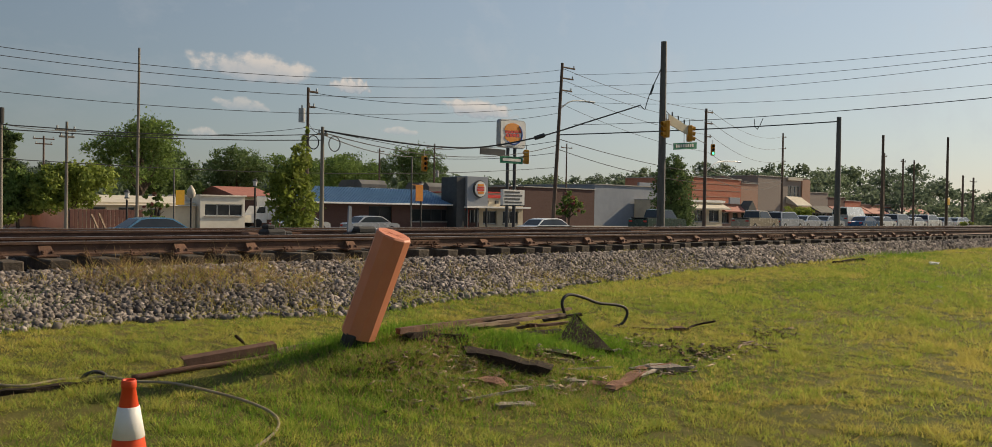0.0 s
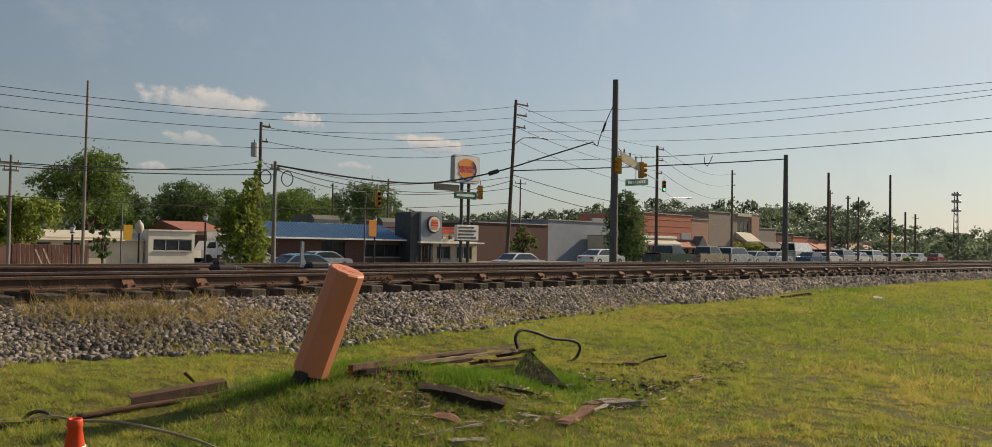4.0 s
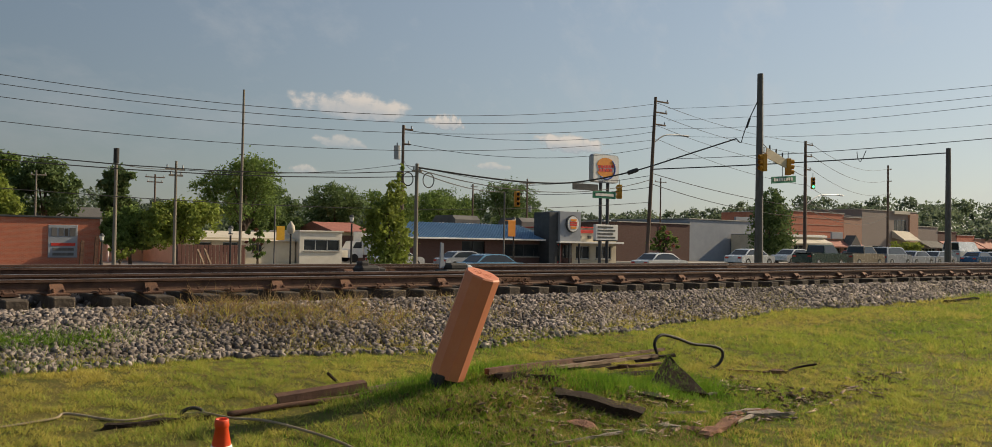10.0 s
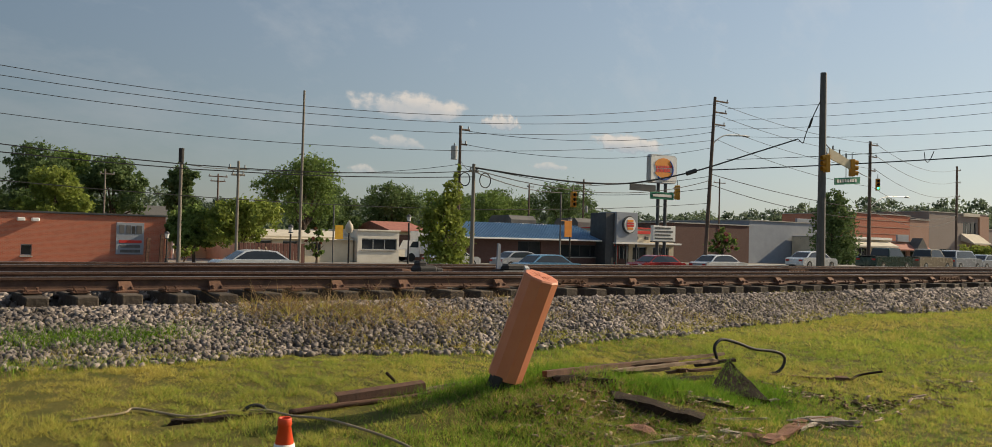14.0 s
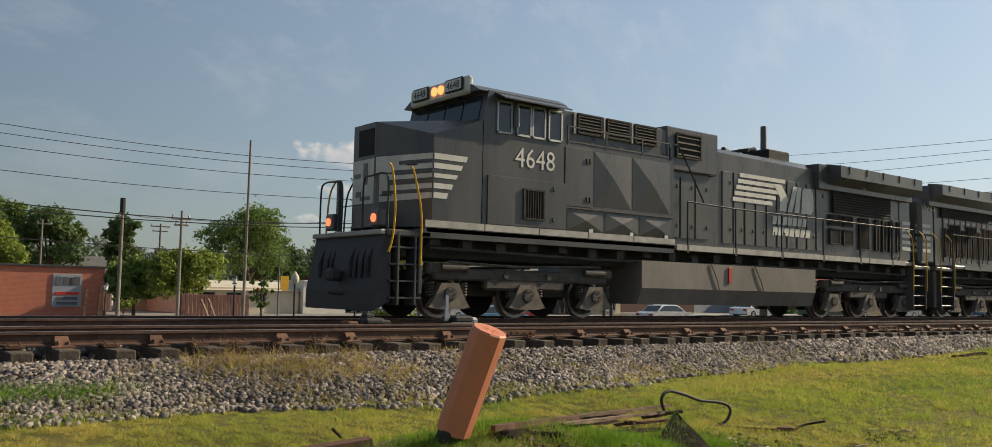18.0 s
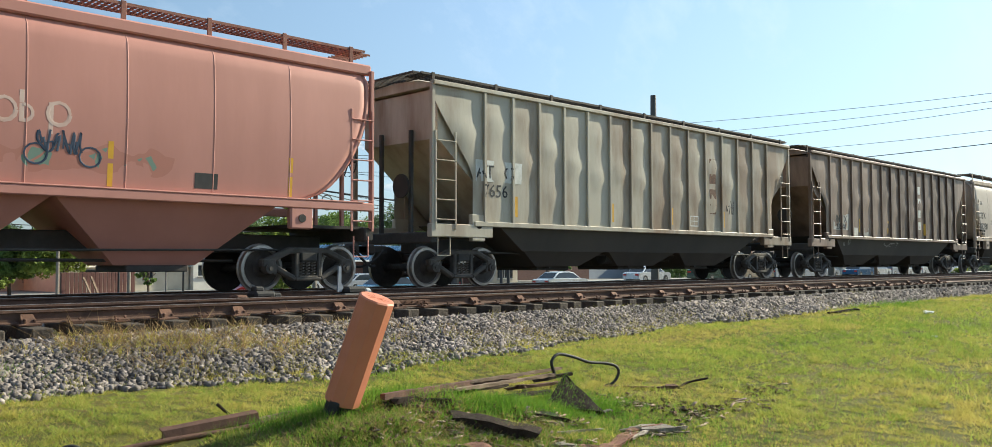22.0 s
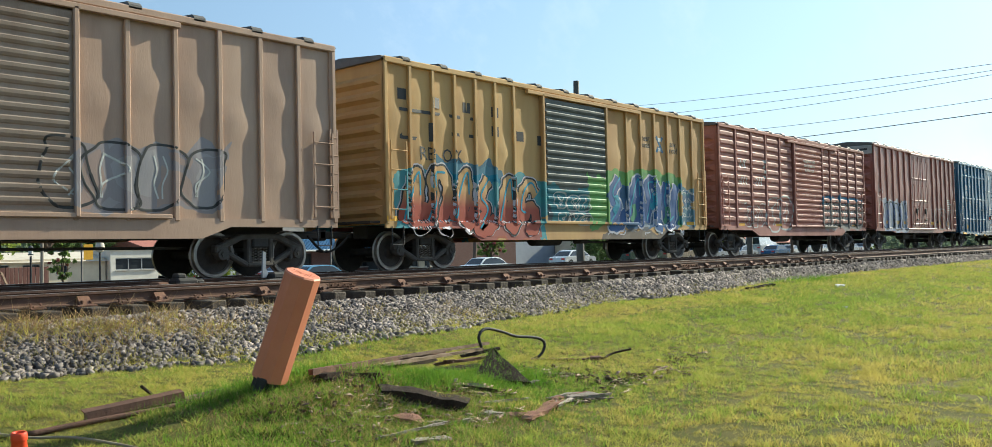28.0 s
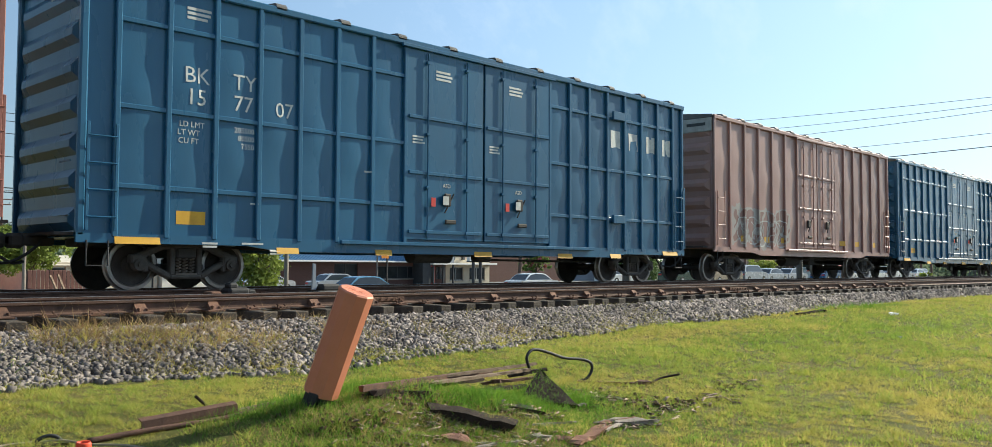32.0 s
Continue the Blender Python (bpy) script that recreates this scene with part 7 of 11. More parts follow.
def build_cars():
    pk = car(62.2, 44, "dark green pickup truck at the crossing", "green", "pickup")
    moving.append((pk, ((0, 61.8), (1.5, 65.2), (3.0, 69.0), (4.2, 70.9), (5.2, 71.1), (32, 71.1))))
    c1 = car(48.2, 46, "white sedan driving along the street", "white")
    moving.append((c1, ((0, 50.5), (2.0, 59.0), (4.5, 63.6), (6.0, 63.8), (32, 63.8))))
    c2 = car(51.6, 46, "white sedan waiting in the queue", "white")
    moving.append((c2, ((0, 50.2), (1.2, 51.9), (3.0, 52.5), (32, 52.5))))
    c3 = car(58.7, 48.2, "white sedan driving fast along the street", "white", "sedan", 180)
    moving.append((c3, ((0, 201), (10.0, 73.4), (11.0, 59.5), (12.0, 45.4), (13.0, 31.4), (20.0, -66), (32, -220))))
    c4 = car(31, 46, "light blue sedan before the restaurant", "lightblue")
    moving.append((c4, ((0, 20), (2.5, 28), (5.5, 35.3), (7.0, 36.1), (32, 36.1))))
    c5 = car(40, 48.2, "red hatchback driving past", "red", "sedan", 180)
    moving.append((c5, ((0, 220), (10, 84), (14, 48.2), (15.5, 41), (16.5, 39.5), (20, 37), (24, 14), (32, -41))))
    for x, y, col, kind, lab in ((77.6, 44, "tan", "pickup", "tan pickup waiting in the queue"), (83.2, 44, "silver", "suv", "silver suv with dark windows in the queue"), (88.0, 44, "silver", "sedan", "silver sedan in the queue"), (92.7, 44, "silver", "sedan", "pale silver sedan in the queue"), (103.5, 46.4, "white", "van", "white van standing on the street"), (101.8, 44, "blue", "sedan", "dark blue sedan in the far queue"), (106.6, 44, "white", "sedan", "white sedan in the far queue"), (111.4, 44, "silver", "suv", "silver suv in the far queue"), (116.2, 44, "white", "sedan", "white sedan in the far queue"), (121.0, 44, "white", "suv", "white suv in the far queue"), (126.2, 44, "silver", "sedan", "silver sedan at the end of the queue"), (131.2, 44, "white", "sedan", "white sedan at the end of the queue"),
            (150, 56, "white", "suv", "white suv parked before the far shops"), (170, 56, "silver", "sedan", "silver sedan parked before the far shops"), (42.7, 58, "silver", "sedan", "silver sedan in the restaurant lot"), (38.8, 62, "white", "sedan", "white sedan before the white shop")):
        car(x, y, lab, col, kind)
    # box truck behind the white shop
    th = thing("box_truck", "white box truck parked behind the shops", "truck", pose(46.3, 79.5, ZT + 0.06))
    g = G()
    g.box(0.9, 0, 1.9, 3.6, 2.2, 2.3, b=0.05)
    part("box", g, "white", th)
    g = G()
    g.plate([(-2.6, 0.45), (-2.6, 1.2), (-2.2, 1.35), (-1.75, 2.1), (-0.95, 2.1), (-0.95, 0.45)], -1.0, 1.0)
    cb = part("cab", g, "white", th)
    g = G()
    g.plate([(-2.1, 1.4), (-1.75, 2.0), (-1.1, 2.0), (-1.1, 1.4)], -1.02, -1.005)
    part("side_glass", g, "glass", cb)
    for xx in (-1.9, 1.8):
        for s in (-1, 1):
            g = G()
            g.cyl((xx, s * 0.8, 0.42), (xx, s * 1.05, 0.42), 0.42, n=16)
            part("wheel", g, "tyre", th)


build_cars()


def town_motions():
    for ob, rows in moving:
        m = ob.matrix_basis.copy()
        y, turn = m.translation.y, 180 if m[0][0] < 0 else 0
        walk(ob, [(t, pose(x, y, ZT + 0.03 + rise(x), 0, 0, turn)) for t, x in rows])


# ---- clouds ----
def cloud_mat(i):
    """A soft-edged bank of cloud on a far sheet."""
    m = bpy.data.materials.new("cumulus")
    m.use_nodes = True
    nt = m.node_tree
    nt.nodes.clear()
    link = nt.links.new

    def nd(kind, **kw):
        n = nt.nodes.new("ShaderNode" + kind)
        for k, v in kw.items():
            n.inputs[k].default_value = v
        return n

    def calc(op, a, b=0.0, c=0.0):
        n = nt.nodes.new("ShaderNodeMath")
        n.operation = op
        for k, v in enumerate((a, b, c)):
            if isinstance(v, float):
                n.inputs[k].default_value = v
            else:
                link(v, n.inputs[k])
        return n.outputs[0]
    co = nd("TexCoord")
    sp = nd("SeparateXYZ")
    link(co.outputs["Object"], sp.inputs[0])
    mp = nd("Mapping", Location=(i * 3.7, 0, i * 1.9), Scale=(2.2, 1, 0.9))
    link(co.outputs["Object"], mp.inputs["Vector"])
    n1 = nd("TexNoise", Scale=1.3, Detail=7.0, Roughness=0.55)
    link(mp.outputs["Vector"], n1.inputs["Vector"])
    x, z = sp.outputs["X"], sp.outputs["Z"]
    # round above, flatter below
    up = calc("MAXIMUM", z, 0.0)
    dn = calc("MINIMUM", z, 0.0)
    r2 = calc("ADD", calc("MULTIPLY", x, x), calc("ADD", calc("MULTIPLY", up, up), calc("MULTIPLY", calc("MULTIPLY", dn, dn), 3.0)))
    den = calc("ADD", calc("MULTIPLY_ADD", r2, -1.0, 0.85), calc("MULTIPLY_ADD", n1.outputs["Fac"], 2.6, -1.3))
    mr = nd("MapRange")
    mr.inputs["From Min"].default_value, mr.inputs["From Max"].default_value = 0.0, 0.62
    mr.inputs["To Max"].default_value = 0.88 if i < 3 else 0.5
    mr.interpolation_type = "SMOOTHSTEP"
    link(den, mr.inputs["Value"])
    # sunlit top and shaded base are painted into the sheet's glow
    sh = nd("MapRange")
    sh.inputs["From Min"].default_value, sh.inputs["From Max"].default_value = -0.35, 0.55
    link(calc("ADD", z, calc("MULTIPLY_ADD", n1.outputs["Fac"], 1.4, -0.7)), sh.inputs["Value"])
    mx = nd("Mix")
    mx.data_type = "RGBA"
    mx.inputs["A"].default_value, mx.inputs["B"].default_value = (0.34, 0.37, 0.41, 1), (0.58, 0.53, 0.49, 1)
    link(sh.outputs["Result"], mx.inputs["Factor"])
    em = nd("Emission")
    link(mx.outputs["Result"], em.inputs["Color"])
    ms = nd("MixShader")
    out = nd("OutputMaterial")
    link(mr.outputs["Result"], ms.inputs["Fac"])
    link(nd("BsdfTransparent").outputs[0], ms.inputs[1])
    link(em.outputs[0], ms.inputs[2])
    link(ms.outputs[0], out.inputs["Surface"])
    return m


def build_clouds():
    for i, (x, z, w, h) in enumerate(((846, 250, 235, 52), (1070, 244, 90, 32), (1446, 230, 225, 44), (847, 190, 120, 24), (783, 134, 60, 20), (1257, 172, 95, 18))):
        g = G()
        g.add([(-1.3, 0, -1.3), (1.3, 0, -1.3), (1.3, 0, 1.3), (-1.3, 0, 1.3)], [(0, 1, 2, 3)])
        ob = part("cloud", g, cloud_mat(i), at=Matrix.Translation((x, 1500 + 20 * i, z)) @ Matrix.Diagonal((w * 0.62, 1, h * 0.75, 1)))
        tagged(ob, "small white cumulus cloud low in the sky", "backdrop", kind="structure")


build_clouds()


def build_radio_mast():
    th = thing("radio_mast", "distant lattice radio mast above the woods", "mast", pose(211.8, 59.1, ZT))
    for a in range(3):
        g = G()
        c, s = math.cos(a * 2.094), math.sin(a * 2.094)
        g.cyl((0.7 * c, 0.7 * s, 0), (0.35 * c, 0.35 * s, 15.6), 0.09, n=5)
        part("leg", g, "steel", th)
    for k in range(10):
        g = G()
        z, r = 1.2 + 1.5 * k, 0.66 - 0.033 * k
        for a in range(3):
            g.cyl((r * math.cos(a * 2.094), r * math.sin(a * 2.094), z), (r * math.cos((a + 1) * 2.094), r * math.sin((a + 1) * 2.094), z + 0.9), 0.05, n=4)
        part("brace", g, "steel", th)
    for z in (11.5, 13.5, 15.0):
        g = G()
        g.box(0, 0, z, 1.6, 1.6, 0.5, b=0.05)
        part("antenna", g, "galv", th)


build_radio_mast()


# ---- train ----
def paint(name, c, dirt, zones=(), rough=0.55, scale=1.6, bump=0.12, lo=0.42, hi=0.72, streak=0.25, metal=0.0, bscale=35):
    """Car paint with grime running down, and sprayed tags in zones (x0, x1, z0, z1, fill, second fill, outline, cell size)."""
    m = mat(name, c, dirt, rough, metal, scale=scale, big=0.45, bump=bump, bscale=bscale, streak=streak, lo=lo, hi=hi)
    nt = m.node_tree
    link = nt.links.new
    b = nt.nodes["Principled BSDF"]
    if not zones:
        return m
    co = nt.nodes.new("ShaderNodeTexCoord")
    sep = nt.nodes.new("ShaderNodeSeparateXYZ")
    link(co.outputs["Object"], sep.inputs[0])
    wob = nt.nodes.new("ShaderNodeTexNoise")
    wob.inputs["Scale"].default_value, wob.inputs["Detail"].default_value = 1.3, 2
    flat = nt.nodes.new("ShaderNodeCombineXYZ")
    link(sep.outputs["X"], flat.inputs["X"])
    link(sep.outputs["Z"], flat.inputs["Z"])
    link(flat.outputs[0], wob.inputs["Vector"])

    def math_(op, a, v=None, w=None):
        n = nt.nodes.new("ShaderNodeMath")
        n.operation = op
        for i, s in enumerate((a, v, w)):
            if s is None:
                continue
            if isinstance(s, (int, float)):
                n.inputs[i].default_value = s
            else:
                link(s, n.inputs[i])
        return n.outputs[0]
    col = b.inputs["Base Color"].links[0].from_socket
    for x0, x1, z0, z1, f1, f2, edge, cell in zones:
        w = math_("MULTIPLY_ADD", wob.outputs["Fac"], 1.0, -0.5)
        dx = math_("SUBTRACT", (x1 - x0) / 2, math_("ABSOLUTE", math_("SUBTRACT", sep.outputs["X"], (x0 + x1) / 2)))
        dz = math_("SUBTRACT", (z1 - z0) / 2, math_("ABSOLUTE", math_("SUBTRACT", sep.outputs["Z"], (z0 + z1) / 2)))
        inside = math_("ADD", math_("MINIMUM", dx, dz), w)
        mask = math_("GREATER_THAN", inside, 0.06)
        rim = math_("GREATER_THAN", inside, 0.15)
        mp = nt.nodes.new("ShaderNodeMapping")
        mp.inputs["Scale"].default_value = (1 / cell, 1, 0.55 / cell)
        wv = nt.nodes.new("ShaderNodeVectorMath")
        wv.operation = "MULTIPLY_ADD"
        wv.inputs[1].default_value = (0.6, 0, 0.6)
        link(wob.outputs["Color"], wv.inputs[0])
        link(flat.outputs[0], wv.inputs[2])
        link(wv.outputs[0], mp.inputs["Vector"])
        vd = nt.nodes.new("ShaderNodeTexVoronoi")
        vd.feature = "DISTANCE_TO_EDGE"
        vc = nt.nodes.new("ShaderNodeTexVoronoi")
        for v in (vd, vc):
            v.inputs["Scale"].default_value = 1.0
            link(mp.outputs[0], v.inputs["Vector"])
        pick = nt.nodes.new("ShaderNodeSeparateColor")
        link(vc.outputs["Color"], pick.inputs[0])

        def mixc(fac, a, bb):
            n = nt.nodes.new("ShaderNodeMix")
            n.data_type = "RGBA"
            for s, k in ((fac, "Factor"), (a, "A"), (bb, "B")):
                if isinstance(s, tuple):
                    n.inputs[k].default_value = (*s, 1)
                elif isinstance(s, (int, float)):
                    n.inputs[k].default_value = s
                else:
                    link(s, n.inputs[k])
            return n.outputs["Result"]
        fill = mixc(math_("GREATER_THAN", pick.outputs[0], 0.5), f1, f2)
        tag = mixc(math_("GREATER_THAN", vd.outputs["Distance"], 0.07), edge, fill)
        tag = mixc(rim, edge, tag)
        worn = math_("MULTIPLY", mask, math_("GREATER_THAN", math_("ADD", pick.outputs[1], math_("MULTIPLY", rim, 0.6)), 0.12))
        col = mixc(math_("MULTIPLY", worn, 0.85), col, tag)
    link(col, b.inputs["Base Color"])
    return m


M.update({
    "loco": paint("loco_black", (0.068, 0.068, 0.070), (0.15, 0.138, 0.124), scale=1.1, rough=0.28),
    "loco_dust": paint("loco_dusty_black", (0.082, 0.085, 0.09), (0.175, 0.16, 0.138), scale=1.4, rough=0.3),
    "louvre": mat("dull_louvre_slats", (0.085, 0.078, 0.07), (0.05, 0.046, 0.042), 0.85, scale=6, bump=0.1, spec=0.15),
    "loco_white": mat("loco_white_stripe", (0.72, 0.70, 0.64), (0.52, 0.49, 0.43), 0.6, scale=3, bump=0.05),
    "loco_screen": mat("loco_dark_screen", (0.012, 0.012, 0.013), (0.025, 0.024, 0.023), 0.8, scale=30, bump=0.5, bscale=90),
    "sill_grey": mat("worn_sill_stripe", (0.50, 0.48, 0.44), (0.30, 0.28, 0.25), 0.7, scale=4, bump=0.1),
    "truckm": mat("dusty_truck_casting", (0.12, 0.105, 0.09), (0.06, 0.054, 0.048), 0.85, scale=5, bump=0.4),
    "trucklit": mat("dusty_brown_casting", (0.23, 0.19, 0.15), (0.11, 0.092, 0.076), 0.85, scale=6, bump=0.4),
    "wheel": mat("wheel_steel", (0.085, 0.07, 0.06), (0.045, 0.04, 0.036), 0.7, 0.4, scale=6, bump=0.2),
    "tread": mat("polished_tread_steel", (0.46, 0.43, 0.40), (0.30, 0.26, 0.23), 0.42, 0.8, scale=5, bump=0.05),
    # hopper bellies and bays take a darker tone than most car sides
    "belly_brown": paint("dark_brown_belly_paint", (0.085, 0.072, 0.06), (0.05, 0.045, 0.042), scale=0.5, rough=0.65),
    "belly_black": paint("charcoal_belly_paint", (0.045, 0.05, 0.052), (0.075, 0.072, 0.065), scale=1.2, rough=0.6),
    "tank": mat("fuel_tank_dust", (0.23, 0.20, 0.17), (0.14, 0.122, 0.105), 0.6, scale=1.4, streak=0.4, bump=0.1),
    "handrail": mat("handrail_black", (0.03, 0.03, 0.032), (0.055, 0.05, 0.048), 0.6, bump=0),
    "under": mat("underframe_black", (0.05, 0.047, 0.044), (0.085, 0.078, 0.07), 0.85, scale=4, bump=0.3),
    "decal": mat("white_stencil", (0.70, 0.70, 0.66), (0.48, 0.48, 0.44), 0.6, scale=7, bump=0),
    "decal_dark": mat("black_stencil", (0.035, 0.035, 0.035), (0.06, 0.06, 0.06), 0.6, scale=7, bump=0),
    "lampglow": mat("lit_headlight", (1.0, 0.33, 0.10), (1.0, 0.30, 0.08), 0.3, bump=0, glow=1.4),
    "ditchglow": mat("lit_ditch_light", (1.0, 0.20, 0.08), (1.0, 0.18, 0.06), 0.3, bump=0, glow=1.2),
    "grate": mat("roofwalk_grating", (0.07, 0.065, 0.06), (0.12, 0.10, 0.085), 0.8, 0.3, bump=0.2),
    "fadedmark": mat("faded_sign_paint", (0.66, 0.50, 0.42), (0.58, 0.36, 0.29), 0.65, scale=5, bump=0),
    "tagblue": mat("dark_blue_spray", (0.03, 0.05, 0.09), (0.05, 0.07, 0.11), 0.6, bump=0),
    "taggreen": mat("green_spray", (0.07, 0.25, 0.13), (0.10, 0.27, 0.15), 0.6, bump=0),
    "tagpurple": mat("purple_spray", (0.20, 0.05, 0.10), (0.24, 0.08, 0.12), 0.6, bump=0),
    "spray_black": mat("black_spray_line", (0.025, 0.028, 0.03), (0.05, 0.05, 0.05), 0.6, bump=0),
    "spray_white": mat("white_spray_line", (0.62, 0.62, 0.58), (0.42, 0.42, 0.40), 0.6, scale=5, bump=0),
    "spray_cyan": mat("cyan_spray_line", (0.04, 0.30, 0.42), (0.04, 0.24, 0.36), 0.6, scale=5, bump=0),
    "spray_blue": mat("deep_blue_spray_fill", (0.025, 0.065, 0.20), (0.05, 0.13, 0.32), 0.55, scale=1.1, bump=0),
    "spray_pale": mat("pale_pink_spray_rim", (0.62, 0.54, 0.56), (0.45, 0.50, 0.56), 0.6, scale=1.6, bump=0),
    "grate_red": mat("red_roofwalk", (0.33, 0.15, 0.11), (0.2, 0.1, 0.08), 0.8, bump=0.2),
    "redhop": paint("salmon_hopper_paint", (0.57, 0.27, 0.215), (0.45, 0.205, 0.162), rough=0.6, scale=0.8, bump=0.3, bscale=1.3,
                    zones=((-6.1, -3.6, 2.1, 2.5, (0.12, 0.25, 0.2), (0.45, 0.19, 0.14), (0.30, 0.10, 0.12), 0.17), (-0.9, 4.1, 2.1, 2.5, (0.14, 0.28, 0.22), (0.45, 0.19, 0.14), (0.44, 0.19, 0.14), 0.2))),
    "tanhop": paint("grey_tan_hopper_paint", (0.49, 0.445, 0.355), (0.26, 0.18, 0.118), scale=1.3, rough=0.45, lo=0.44, hi=0.62),
    "browngrey": paint("rusty_grey_hopper_paint", (0.31, 0.22, 0.165), (0.095, 0.057, 0.039), scale=1.4, rough=0.5, lo=0.42, hi=0.62),
    "whitehop": paint("pale_grey_hopper_paint", (0.57, 0.495, 0.425), (0.44, 0.36, 0.285), scale=0.7, rough=0.62, bump=0.3, bscale=1.3, lo=0.44, hi=0.74),
    "whitesill": mat("pale_sill_paint", (0.58, 0.48, 0.39), (0.38, 0.28, 0.2), 0.65, scale=2, bump=0.1),
    "greenhop": paint("dark_green_hopper_paint", (0.058, 0.115, 0.108), (0.026, 0.052, 0.05), scale=1.0, rough=0.36),
    "greenpale": mat("pale_green_trim", (0.21, 0.265, 0.225), (0.10, 0.14, 0.125), 0.7, scale=4, bump=0.2),
    "tanbox": paint("faded_tan_boxcar_paint", (0.50, 0.35, 0.25), (0.30, 0.19, 0.135), scale=1.1, rough=0.42,
                    zones=((-6.1, -1.6, 0.9, 2.5, (0.55, 0.22, 0.22), (0.50, 0.36, 0.36), (0.45, 0.18, 0.18), 0.9), (1.6, 5.0, 1.2, 2.5, (0.30, 0.30, 0.32), (0.33, 0.25, 0.22), (0.25, 0.24, 0.26), 0.8), (-6.9, -5.7, 1.3, 2.7, (0.65, 0.33, 0.05), (0.6, 0.3, 0.05), (0.5, 0.25, 0.05), 0.8))),
    "yellowbox": paint("yellow_boxcar_paint", (0.57, 0.365, 0.14), (0.37, 0.21, 0.095), scale=0.9, rough=0.7,
                       zones=((-7.5, -1.6, 0.6, 2.42, (0.03, 0.34, 0.40), (0.035, 0.29, 0.36), (0.03, 0.31, 0.38), 0.9), (-5.9, -3.2, 2.1, 2.72, (0.02, 0.18, 0.30), (0.03, 0.22, 0.34), (0.02, 0.17, 0.28), 0.9), (-6.9, -1.9, 0.5, 1.3, (0.40, 0.085, 0.05), (0.44, 0.11, 0.06), (0.36, 0.08, 0.05), 0.9), (0.3, 5.9, 0.95, 2.85, (0.14, 0.38, 0.10), (0.08, 0.30, 0.12), (0.12, 0.36, 0.10), 0.75), (1.3, 5.8, 0.95, 2.45, (0.03, 0.07, 0.22), (0.30, 0.33, 0.42), (0.05, 0.10, 0.28), 0.7), (5.75, 6.85, 1.1, 2.5, (0.06, 0.20, 0.30), (0.05, 0.16, 0.30), (0.06, 0.22, 0.30), 0.4), (0.9, 6.9, 0.4, 1.02, (0.10, 0.095, 0.09), (0.15, 0.14, 0.13), (0.10, 0.10, 0.10), 0.5))),
    "yellowdoor": paint("grey_corrugated_door_paint", (0.145, 0.16, 0.15), (0.065, 0.072, 0.068), scale=2, rough=0.6, zones=((-2.0, 0.9, 0.9, 2.25, (0.04, 0.20, 0.26), (0.06, 0.10, 0.13), (0.05, 0.22, 0.26), 0.6), (0.3, 1.5, 0.8, 2.6, (0.24, 0.46, 0.13), (0.18, 0.40, 0.11), (0.20, 0.42, 0.12), 0.6))),
    "tandoor": paint("silvery_corrugated_door_paint", (0.34, 0.28, 0.225), (0.21, 0.14, 0.10), scale=2),
    "redbox": paint("oxide_red_boxcar_paint", (0.43, 0.20, 0.16), (0.22, 0.095, 0.075), scale=1.3, rough=0.62,
                    zones=((1.9, 7.5, 1.0, 2.55, (0.34, 0.33, 0.29), (0.24, 0.24, 0.22), (0.28, 0.27, 0.25), 0.8), (1.9, 7.5, 2.25, 2.6, (0.03, 0.20, 0.36), (0.03, 0.17, 0.32), (0.03, 0.2, 0.36), 0.9))),
    "reddoor": paint("worn_oxide_red_door_paint", (0.40, 0.17, 0.13), (0.56, 0.42, 0.36), scale=3.5, rough=0.62, lo=0.56, hi=0.66, streak=2.2),
    "brownbox": paint("brown_boxcar_paint", (0.36, 0.15, 0.115), (0.24, 0.105, 0.082), scale=1.2, rough=0.38,
                      zones=((-6.3, -2.2, 0.8, 2.7, (0.38, 0.44, 0.55), (0.22, 0.30, 0.48), (0.44, 0.48, 0.54), 0.75),)),
    "brownbox_plain": paint("faded_brown_boxcar_paint", (0.43, 0.26, 0.22), (0.29, 0.165, 0.14), scale=1.2, rough=0.38, zones=((-6.4, -2.0, 1.2, 2.6, (0.23, 0.125, 0.1), (0.24, 0.13, 0.11), (0.38, 0.35, 0.32), 0.6),)),
    "bluebox": paint("deep_blue_boxcar_paint", (0.042, 0.135, 0.24), (0.03, 0.092, 0.168), scale=0.8, rough=0.26, bump=0.05),
    "roofpale": mat("dark_galvanised_car_roof", (0.17, 0.16, 0.15), (0.10, 0.092, 0.085), 0.6, 0.3, scale=2, bump=0.2),
    "brake": mat("dull_iron", (0.05, 0.045, 0.042), (0.08, 0.07, 0.06), 0.8, bump=0.2),
})


def fade_paint(name, low, high, z0, z1):
    """Spray paint that fades from one colour up into another."""
    m = mat(name, low, low, 0.55, scale=2, bump=0)
    nt = m.node_tree
    co, sep, rng_, mix = (nt.nodes.new(k) for k in ("ShaderNodeTexCoord", "ShaderNodeSeparateXYZ", "ShaderNodeMapRange", "ShaderNodeMix"))
    mix.data_type = "RGBA"
    nt.links.new(co.outputs["Object"], sep.inputs[0])
    nt.links.new(sep.outputs["Z"], rng_.inputs["Value"])
    rng_.inputs["From Min"].default_value, rng_.inputs["From Max"].default_value = z0, z1
    nt.links.new(rng_.outputs["Result"], mix.inputs["Factor"])
    mix.inputs["A"].default_value, mix.inputs["B"].default_value = (*low, 1), (*high, 1)
    nt.links.new(mix.outputs["Result"], nt.nodes["Principled BSDF"].inputs["Base Color"])
    return m


M["spray_flame"] = fade_paint("red_to_tan_spray_fill", (0.40, 0.085, 0.05), (0.55, 0.33, 0.13), 1.5, 1.95)
